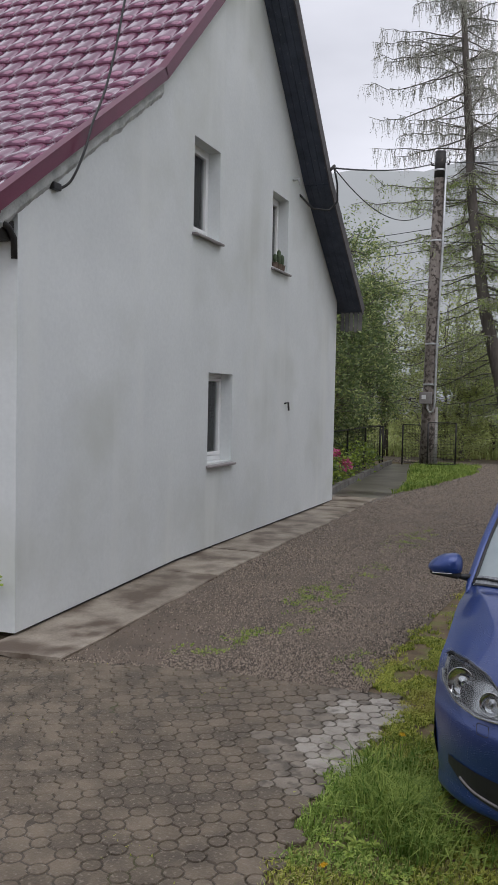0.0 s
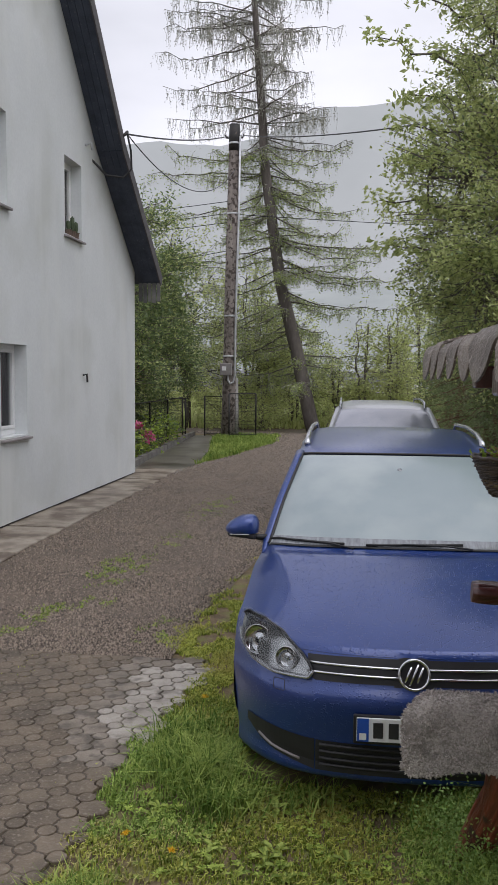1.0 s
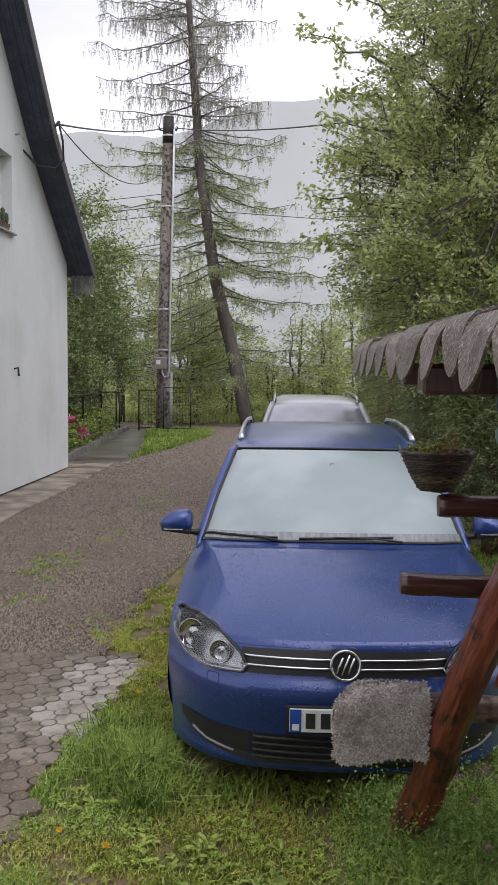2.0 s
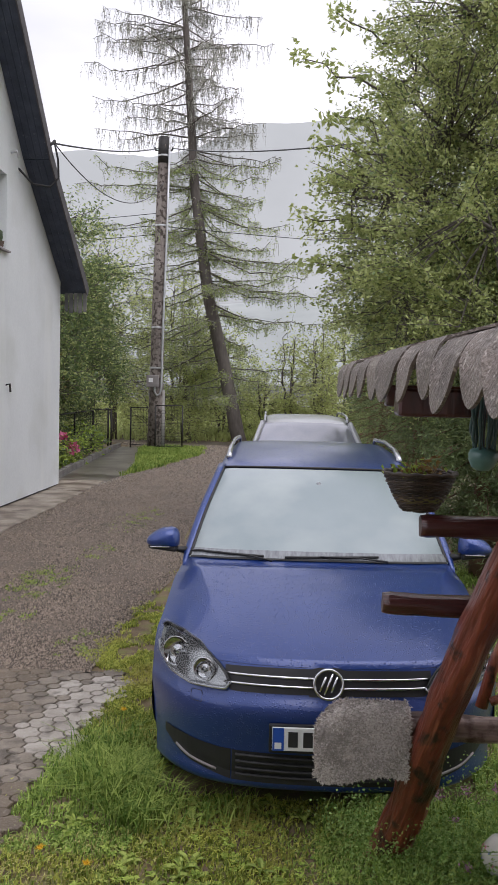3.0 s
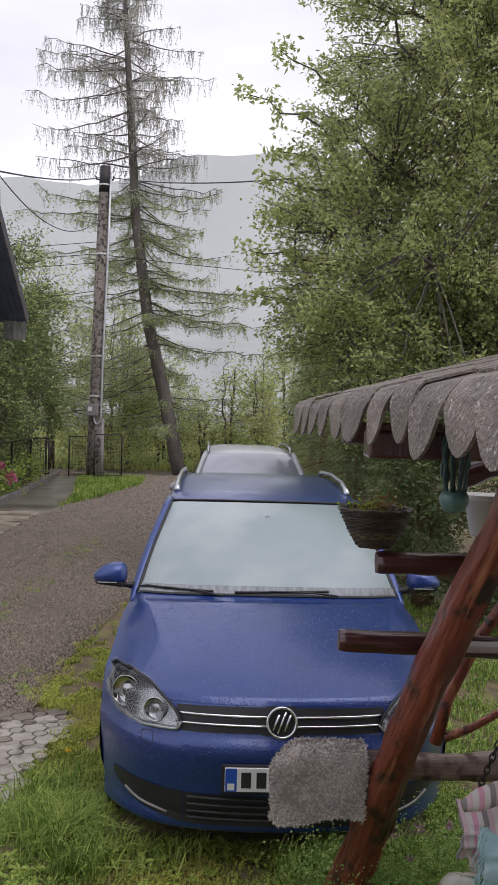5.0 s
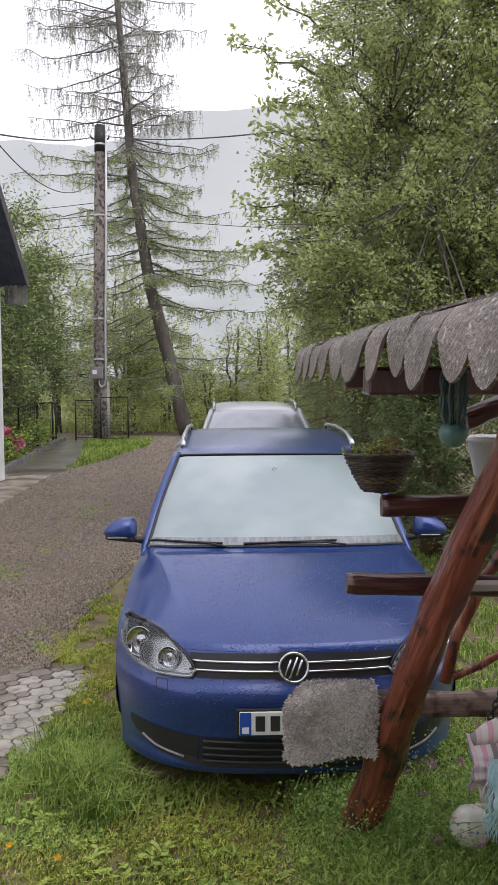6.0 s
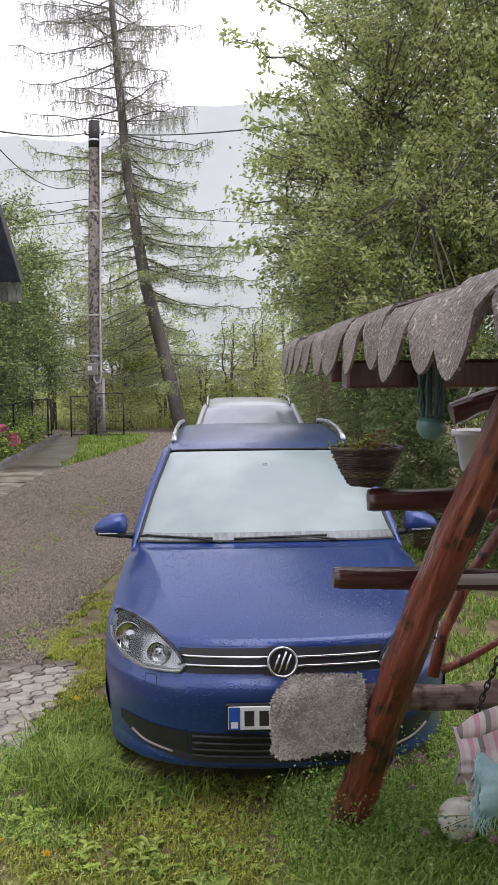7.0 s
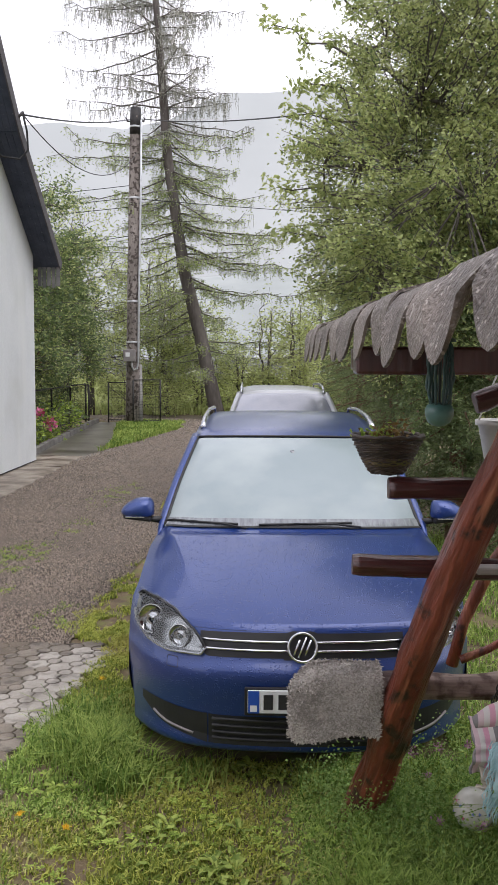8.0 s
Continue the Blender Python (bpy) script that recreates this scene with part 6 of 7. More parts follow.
def conifer(name, base, height, radius, label, seed, count=9000, mats=(("conifer", 0.75), ("leaf_dark", 0.25)), bark="bark_red"):
    """A straight trunk with whorls of drooping boughs, each hung with flat sprays."""
    rng, nr = random.Random(seed), np.random.default_rng(seed)
    ob = thing(name, base, label, "conifer", "conifers by the drive")
    base = Vector(base)
    woods = [tube_data([base + Vector((0, 0, height * i / 8 - 0.1)) for i in range(9)], [0.13 * (1 - i / 9) + 0.015 for i in range(9)], 8)]
    pos = []
    z = 0.35
    while z < height:
        n = rng.randint(4, 6)
        for k in range(n):
            g = rng.uniform(0, 6.283)
            L = radius * (1 - z / height) ** 0.7 * rng.uniform(0.7, 1.15) + 0.12
            a = base + Vector((0, 0, z))
            b = a + Vector((math.cos(g) * L, math.sin(g) * L, -0.22 * L))
            if b.x < 1.4 and b.z < 2.3 and 10 < b.y < 16:
                continue
            pts, rad = limb(rng, a, b, 0.022, 0.005, 0.08, 0.05, 6)
            woods.append(tube_data(pts, rad, 4, False))
            for i in range(1, len(pts)):
                for _ in range(max(6, int(4 * count / (height / 0.22 * 5 * 6)))):
                    pos.append(tuple(pts[i] + Vector((rng.gauss(0, 0.10), rng.gauss(0, 0.10), rng.uniform(-0.16, 0.06)))))
        z += 0.2
    t = joined("trunk", woods, M[bark], ob, smooth=True)
    t.matrix_parent_inverse = ob.matrix_basis.inverted()
    pos = np.array(pos)
    share, lo = nr.random(len(pos)), 0.0
    for mat, s in mats:
        c = bulk("crown", leaves(nr, pos[(share >= lo) & (share < lo + s)], 0.062, 0.045, 0.45, 0.24), 4, M[mat], ob)
        c.matrix_parent_inverse = ob.matrix_basis.inverted()
        tagged(c, kind="stuff")
        lo += s


conifer("conifer_tree", (2.15, 10.6, 0), 2.9, 1.1, "dense dark green conifer beside the drive", 3, 14000)
conifer("conifer_tree", (3.1, 9.2, 0), 3.0, 1.3, "dense dark green conifer beside the drive", 4, 15000)
conifer("conifer_tree", (1.95, 14.6, 0), 4.0, 1.15, "dense dark green conifer behind the silver car", 5, 9000)
conifer("conifer_tree", (4.6, 8.6, 0), 3.2, 1.5, "dense dark green conifer beside the drive", 6, 9000)
conifer("conifer_tree", (2.2, 17.5, 0), 5.0, 1.3, "dense dark green conifer along the drive", 8, 7000)
conifer("conifer_tree", (2.0, 21.0, 0), 4.8, 1.1, "dense dark green conifer along the drive", 12, 7000)
conifer("conifer_tree", (2.1, 25.0, 0), 4.6, 1.2, "dense dark green conifer along the drive", 14, 7000)


def larch():
    """A leaning larch: long drooping boughs with curtains of thin hanging twigs and sparse needles."""
    rng, nr = random.Random(9), np.random.default_rng(9)
    ob = thing("larch_tree", (-1.95, 33, 0), "tall leaning larch with drooping, nearly bare twigs", "tree")
    line = [(0.0, -2.08), (0.4, -2.20), (2.9, -2.75), (5.5, -3.38), (9.55, -3.98), (12.5, -4.20), (15.1, -4.38), (20.0, -4.75)]
    def stem(z):
        return Vector((lerp_curve(line, z), 33 + 0.1 * math.sin(z * 0.7), z))
    n = 40
    woods = [tube_data([stem(20.0 * i / n) for i in range(n + 1)], [0.26 * (1 - i / n) ** 0.75 + 0.02 for i in range(n + 1)], 10)]
    twigs, tufts, tufts_low = [], [], []
    def quad(a, b, w):
        d = (b - a).normalized()
        s = d.cross(Vector((rng.uniform(-1, 1), rng.uniform(-1, 1), 0.2))).normalized() * w
        twigs.extend((a - s, a + s, b + s * 0.5, b - s * 0.5))
    def hang(p, L, z0):
        a = p
        d = Vector((rng.uniform(-0.25, 0.25), rng.uniform(-0.25, 0.25), -1)).normalized()
        mid = a + d * L * 0.5
        d2 = (d + Vector((rng.uniform(-0.2, 0.2), rng.uniform(-0.2, 0.2), 0))).normalized()
        end = mid + d2 * L * 0.5
        quad(a, mid, 0.009)
        quad(mid, end, 0.0065)
        for _ in range(int(L * 14)):
            (tufts_low if z0 < 10.5 else tufts).append(tuple(a.lerp(end, rng.random())))
    z = 1.9
    while z < 19.4:
        for _ in range(rng.randint(2, 3) if z < 4.5 else rng.randint(3, 5)):
            g = rng.choice((rng.gauss(0, 0.7), rng.gauss(math.pi, 0.7), rng.uniform(0, 6.283)))
            L = lerp_curve([(1.9, 2.2), (4, 3.7), (8, 3.9), (12, 3.3), (15, 2.6), (17.5, 1.4), (20, 0.2)], z) * rng.choice((rng.uniform(0.35, 0.85), rng.uniform(0.7, 1.3)))
            if math.cos(g) < 0:
                L *= 0.8 if z < 9 else 1.0
            a = stem(z)
            out = Vector((math.cos(g), math.sin(g), 0))
            drop = rng.uniform(-0.32, 0.02) if z < 11 else rng.uniform(-0.18, 0.22)
            m = 9
            pts = []
            for i in range(m + 1):
                t = i / m
                p = a + out * L * t + Vector((0, 0, L * (drop * math.sin(t * 1.9) * 1.2 + 0.03 * t ** 3)))
                p += Vector((rng.uniform(-1, 1), rng.uniform(-1, 1), rng.uniform(-1, 1))) * 0.06 * L * t * 0.6
                pts.append(p)
            woods.append(tube_data(pts, [0.025 * (1 - i / (m + 1)) * (0.6 + L / 6) + 0.004 for i in range(m + 1)], 5, False))
            low = z < 10.5
            dens = 0.95 if low else 1.2
            if low:
                for i in range(2, m + 1):
                    for _ in range(int(L * 7)):
                        tufts_low.append(tuple(pts[i - 1].lerp(pts[i], rng.random()) + Vector((rng.gauss(0, 0.07), rng.gauss(0, 0.07), rng.gauss(-0.05, 0.06)))))
            for i in range(1, m + 1):
                for _ in range(int(L * dens) + 1):
                    p = pts[i - 1].lerp(pts[i], rng.random())
                    if rng.random() < 0.55:
                        side = Vector((-out.y, out.x, 0)) * rng.choice((-1, 1)) + out * 0.6
                        q = p + side * rng.uniform(0.15, 0.55) * (1.1 - i / m * 0.5) + Vector((0, 0, rng.uniform(-0.12, 0.06)))
                        quad(p, q, 0.010)
                        for _ in range(3):
                            hang(p.lerp(q, rng.random()), rng.uniform(0.1, 0.42) if low else rng.uniform(0.15, 0.7), z)
                    else:
                        hang(p, rng.uniform(0.15, 0.6) if low else rng.uniform(0.2, 0.9), z)
        z += rng.uniform(0.25, 0.5)
    inv = ob.matrix_basis.inverted()
    parts = [joined("trunk", woods, M["bark"], ob, smooth=True), bulk("branchwork", twigs, 4, M["larch_twig_hazed"], ob)]
    parts.append(bulk("needle_cover", leaves(nr, np.array(tufts), 0.05, 0.02, 0.2, 0.6), 4, M["larch_twig_hazed"], ob))
    parts.append(bulk("needle_cover", leaves(nr, np.array(tufts_low), 0.085, 0.03, 0.2, 0.4), 4, M["larch_needle"], ob))
    for c in parts:
        c.matrix_parent_inverse = inv
    for c in parts[1:]:
        tagged(c, kind="stuff")


larch()

broadleaf("lilac_bush", (-6.9, 24.0, 0), [((-6.9, 24.0, 3.4), (1.75, 2.8, 2.9)), ((-6.6, 22.0, 2.0), (1.25, 1.6, 1.7)), ((-7.0, 26.0, 5.2), (1.9, 2.0, 2.3)), ((-6.3, 27.5, 2.6), (0.9, 1.6, 2.4))], 2300, 34, 0.10,
          (("leaf", 0.22), ("leaf_dark", 0.72), ("leaf_light", 0.06)), 0.09, "tall dense garden shrub behind the house", "shrub", 41, limbs=16, hollow=0.4, stems=3,
          keep=lambda p: p.z > 1.7 or p.x < -6.2 - 0.03 * (p.y - 20))
broadleaf("autumn_shrub", (-6.45, 20.6, 0), [((-6.4, 20.6, 2.3), (0.8, 0.8, 0.8))], 60, 24, 0.09, (("leaf_autumn", 0.55), ("leaf", 0.45)), 0.04, "small bronze-leaved shrub at the house corner", "shrub", 43, limbs=6, stems=2)
broadleaf("peony_bush", (-6.15, 22.3, 0), [((-6.15, 22.3, 0.42), (0.55, 1.7, 0.42)), ((-6.3, 25.5, 0.45), (0.45, 1.8, 0.45))], 240, 26, 0.11, (("weed", 0.6), ("leaf_dark", 0.4)), 0.02, "low peony bush in the flower bed", "shrub", 44, limbs=6, stems=4, twig_len=0.3, keep=lambda p: p.x < -5.75)
for k, (x, y, z, h, r, den, mats) in enumerate(((-7.4, 35.5, 4.4, 4.2, 2.1, 620, (("leaf_light", 0.6), ("leaf", 0.4))), (-5.2, 37.0, 3.6, 3.5, 1.9, 560, (("leaf_light", 0.7), ("leaf", 0.3))),
                                                (-3.2, 38.0, 2.6, 2.5, 1.7, 420, (("leaf_light", 0.8), ("leaf", 0.2))), (-0.9, 40.0, 1.3, 1.0, 1.2, 80, (("leaf_light", 0.8), ("leaf", 0.2))),
                                                (1.9, 36.0, 2.8, 2.8, 1.2, 400, (("leaf_light", 0.8), ("leaf", 0.2))), (-4.2, 34.6, 3.3, 2.4, 0.9, 230, (("leaf_light", 0.7), ("leaf", 0.3))), (-1.25, 34.6, 1.8, 1.0, 0.9, 110, (("leaf_light", 0.8), ("leaf", 0.2))), (-0.35, 33.8, 2.6, 2.1, 0.75, 120, (("leaf_light", 0.8), ("leaf", 0.2))), (0.7, 33.0, 2.4, 2.2, 0.8, 230, (("leaf_light", 1.0),)), (3.4, 30.0, 3.4, 3.0, 1.6, 260, (("leaf", 0.6), ("leaf_light", 0.4))),
                                                (-10.0, 33.0, 4.0, 3.6, 2.3, 420, (("leaf", 0.6), ("leaf_light", 0.4))), (-9.4, 28.0, 3.5, 3.2, 2.0, 420, (("leaf", 0.5), ("leaf_dark", 0.5))), (-5.4, 34.0, 1.0, 1.0, 1.6, 170, (("leaf_light", 0.6), ("leaf", 0.4))), (-2.9, 37.2, 0.7, 0.6, 1.2, 70, (("leaf_light", 0.7), ("leaf", 0.3))))):
    broadleaf("wayside_shrub", (x, y, 0), [((x, y, z), (r, r, h)), ((x + 0.5 * r, y, z * 0.7), (r * 0.8, r, h * 0.7))], den, 20, 0.13, mats, 0.06, "light green wayside shrub with thin stems", "shrub", 50 + k,
              limbs=9, group="wayside shrubs", hollow=0.3, stems=3, twig_len=0.6)


# ==== pole, wires, fence ====
def pole():
    ob = thing("utility_pole", (-4.79, 30.03, 0), "weathered timber utility pole on a concrete stub", "utility pole")
    rng = random.Random(3)
    tube("stub", [(0.13, 0.1, -0.1), (0.13, 0.1, 2.0)], [0.17, 0.15], M["pole_concrete"], ob, "grey concrete pole stub", sides=4)
    tube("shaft", [(-0.05 + 0.017 * z, 0, z) for z in (-0.1, 1.5, 3, 4.5, 6, 7.5, 9, 10.1, 10.4)], [0.235, 0.23, 0.222, 0.215, 0.205, 0.195, 0.185, 0.178, 0.165], M["pole_wood"], ob, sides=14, wob=0.03, rng=rng)
    for z, r in ((2.75, 0.236), (4.1, 0.226), (7.5, 0.205), (9.8, 0.19)):
        v, f = lathe([(r, -0.03), (r + 0.008, -0.018), (r + 0.008, 0.018), (r, 0.03)], 18)
        band = raw("band", v, f, M["galvanised"], ob)
        band.matrix_basis = pose(-0.05 + 0.017 * z, 0, z)
    tube("conduit", [(0.33, -0.12, 10.0), (0.30, -0.14, 7.5), (0.22, -0.2, 4.0), (0.20, -0.2, 2.1), (0.16, -0.22, 1.88), (0.05, -0.24, 1.82), (-0.02, -0.25, 1.95), (-0.02, -0.25, 2.15)], 0.035, M["galvanised"], ob, "bright metal conduit", sides=8)
    tube("cap", [(-0.05 + 0.017 * z, 0, z) for z in (9.55, 10.0, 10.42)], [0.186, 0.184, 0.172], M["iron_black"], ob, "tarred black pole top", sides=14)
    part("meter_box", box(-0.28, 0.12, -0.4, -0.2, 2.1, 2.5, 0.02), M["sill"], ob, "grey meter box")
    part("meter_window", box(-0.2, -0.06, -0.412, -0.401, 2.26, 2.4, 0.004), M["pvc"], ob)
    for sgn in (-1, 1):
        tube("insulator", [(0.12, 0, 9.95), (0.12 + sgn * 0.28, 0, 10.0), (0.12 + sgn * 0.30, 0, 10.1)], 0.03, M["iron_black"], ob, sides=6)


pole()


def wire(a, b, sag, r, label="thin black overhead wire"):
    a, b = Vector(a), Vector(b)
    pts = [a.lerp(b, i / 24) - Vector((0, 0, sag * 4 * (i / 24) * (1 - i / 24))) for i in range(25)]
    tagged(tube("overhead_wire", pts, r, M["cable"], sides=5), label, "wire", "overhead wires")


BR = (-4.36, 15.75, 6.30)
wire(BR, (-4.85, 30.0, 10.05), 0.12, 0.016, "twisted black supply cable to the pole")
wire(BR, (-4.6, 29.8, 8.9), 0.85, 0.011)
wire((-4.36, 30.0, 10.05), (3.0, 12.3, 5.75), 0.25, 0.016, "twisted black supply cable to the pole")
for dz in (7.75, 7.35, 7.05):
    wire((-4.9, 30.2, dz + 0.2), (-30, 36, dz + 0.6), 0.5, 0.012)
wire((-4.5, 30.2, 7.5), (30, 40, 8.3), 0.5, 0.012)
wire((-4.9, 30.2, 6.3), (-30, 40, 6.0), 0.5, 0.012)
loop = [Vector(BR), Vector(BR) + Vector((0.03, 0.12, -0.25)), Vector(BR) + Vector((0.02, 0.2, -0.55)), Vector(BR) + Vector((-0.1, 0.1, -0.72)), Vector(BR) + Vector((-0.35, -0.1, -0.72)), Vector(BR) + Vector((-0.55, -0.3, -0.5))]
at_house(tube("cable_loop", loop, 0.02, M["cable"], sides=6))
at_house(tube("cable_bracket", [(-4.46, 15.6, 6.2), (-4.38, 15.68, 6.28), (-4.36, 15.75, 6.34)], 0.03, M["iron_black"], sides=6))


def mesh_panel(name, a, b, z0, z1, label, cat, group, posts=True, pitch=0.11):
    """A framed panel of welded wire."""
    a, b = Vector(a), Vector(b)
    L = (b - a).length
    way = (b - a).normalized()
    ob = thing(name, Matrix.Translation((a.x, a.y, 0)), label, cat, group)
    def P(s, z):
        return Vector((way.x * s, way.y * s, z))
    for s in (0, L):
        tube("post", [P(s, z0 - 0.15), P(s, z1)], 0.028, M["iron_black"], ob, sides=6)
    for z in (z0, z1):
        tube("rail", [P(0, z), P(L, z)], 0.02, M["iron_black"], ob, sides=6)
    grid = []
    s = pitch
    while s < L:
        grid.append(tube_data([P(s, z0), P(s, z1)], 0.004, 3, False))
        s += pitch
    z = z0 + pitch
    while z < z1:
        grid.append(tube_data([P(0, z), P(L, z)], 0.004, 3, False))
        z += pitch
    tagged(joined("wire_mesh", grid, M["iron_black"], ob), "thin dark wire mesh")


mesh_panel("gate", (-4.72, 29.5), (-3.87, 29.9), 0.12, 1.49, "black iron gate leaf with wire mesh beside the pole", "gate", "")
mesh_panel("fence_panel", (-5.72, 30.4), (-5.02, 30.4), 0.1, 1.38, "black iron fence panel with wire mesh", "fence", "garden fence")
for y0, y1 in ((21.6, 24.2), (24.2, 26.8), (26.8, 29.4)):
    mesh_panel("fence_panel", (lerp_curve([(20, -5.95), (31, -6.35)], y0), y0), (lerp_curve([(20, -5.95), (31, -6.35)], y1), y1), 0.25, 1.35, "black iron fence panel with wire mesh", "fence", "garden fence")
mesh_panel("fence_panel", (-9.0, 30.6), (-6.4, 30.4), 0.1, 1.3, "black iron fence panel with wire mesh", "fence", "garden fence")

kerb = thing("kerb", (-5.5, 20.6, 0), "low concrete kerb of the flower bed", "kerb", kind="structure")
for k in range(10):
    y = 18.35 + k * 1.23
    x = lerp_curve([(18.2, -5.25), (20.6, -5.46), (30.5, -6.15)], y)
    ob = part("kerb_stone", box(-0.06, 0.06, 0, 1.2, -0.05, 0.14 + 0.01 * (k % 3), 0.012), M["kerb"], kerb)
    ob.matrix_basis = kerb.matrix_basis.inverted() @ pose(x, y, 0, 0, 0, 4)


def peonies():
    rng, nr = random.Random(1), np.random.default_rng(1)
    for x, y, z in ((-5.62, 22.2, 0.58), (-5.72, 22.35, 0.5), (-5.55, 22.0, 0.5), (-5.8, 21.8, 0.82)):
        ob = thing("peony_flower", (x, y, 0.1), "full pink peony bloom on a stem", "flower", "peonies")
        c = np.array([[0, 0, z - 0.1]] * 60) + nr.normal(size=(60, 3)) * 0.045
        bulk("petals", leaves(nr, c, 0.11, 0.01, -0.4, 0.9), 4, M["flower_pink"], ob)
        tube("stem", [(-0.05, 0.02, -0.1), (0, 0, z - 0.1)], 0.008, M["weed"], ob, sides=5)


peonies()


# far side of the lane: pale river flat, road band and a shed
def far_side():
    tagged(part("river_flat", box(-70, 60, 62, 90, -0.9, -0.25), M["far_pale"]), "pale river gravel beyond the meadow", "river bank", kind="structure")
    tagged(part("far_embankment", box(-60, 60, 118, 122, -1, 3.0, 0.5), M["far_wall"]), "grey embankment across the river", "embankment", kind="structure")
    shed = thing("shed", (3.4, 92, -1.0), "small grey shed with a light window across the river", "shed")
    part("wall", box(-3.2, 3.2, -2, 2, 0, 3.2), M["far_wall"], shed)
    raw("roof", [(-3.6, -2.4, 3.1), (3.6, -2.4, 3.1), (3.6, 2.4, 3.1), (-3.6, 2.4, 3.1), (-1.0, 0, 4.6), (1.0, 0, 4.6)], [(0, 1, 5, 4), (1, 2, 5), (2, 3, 4, 5), (3, 0, 4), (3, 2, 1, 0)], M["old_board"], shed)
    part("window", box(0.4, 1.8, -2.05, -1.98, 1.4, 2.6), M["far_pale"], shed)
    guard = thing("guard_rail", (0, 47, 0), "pale lane guard rail", "guard rail")
    for z in (0.75, 1.05):
        tube("rail", [(-12, 0, z + 0.5), (14, 0, z + 0.5)], 0.05, M["galvanised"], guard, sides=6)
    for k in range(14):
        tube("post", [(-12 + 2 * k, 0, 0.2), (-12 + 2 * k, 0, 1.6)], 0.05, M["galvanised"], guard, sides=6)


far_side()


# ==== grass and small plants ====
def in_car(x, y):
    return (-0.72 < x < 0.98 and 4.75 < y < 8.9) or (-0.7 < x < 1.1 and 10.7 < y < 15.2)


def blades(rng, pts, h, lean=0.5, width=0.006):
    """Bent blades of two segments; corners of quads."""
    p = np.asarray(pts, dtype=np.float64)
    n = len(p)
    g = rng.random(n) * 6.283
    d = np.stack([np.cos(g), np.sin(g), np.zeros(n)], axis=1)
    hh = (h if np.ndim(h) else np.full(n, h)) * rng.uniform(0.55, 1.3, n)
    ln = rng.uniform(0.1, 1.0, n) * lean
    mid = p + d * (hh * ln * 0.3)[:, None] + np.array([0, 0, 1]) * (hh * 0.6)[:, None]
    tip = p + d * (hh * ln * 1.1)[:, None] + np.array([0, 0, 1]) * (hh * (1 - 0.25 * ln))[:, None]
    s = np.stack([-np.sin(g + 0.6), np.cos(g + 0.6), np.zeros(n)], axis=1) * (width * rng.uniform(0.6, 1.4, n))[:, None]
    q1 = np.stack([p - s, p + s, mid + s * 0.9, mid - s * 0.9], axis=1)
    q2 = np.stack([mid - s * 0.9, mid + s * 0.9, tip + s * 0.15, tip - s * 0.15], axis=1)
    return np.stack([q1, q2], axis=1).reshape(-1, 4, 3)


def lawn_edge(y):
    return lerp_curve([(2.0, -1.45), (4.3, -1.33), (5.2, -1.32), (6.3, -1.18), (6.6, -1.3), (6.95, -1.62), (8.0, -1.5), (10.5, -1.3), (16, -0.95), (22, -0.5)], y)


DRIVE_PATCHES = [(-2.70, 9.5, 0.32, 0.95), (-2.88, 7.7, 0.24, 0.38), (-2.55, 8.1, 0.22, 0.32), (-3.1, 7.2, 0.3, 0.25), (-2.5, 11.2, 0.22, 0.7), (-2.5, 14.0, 0.35, 1.6), (-1.75, 7.2, 0.2, 0.5)]


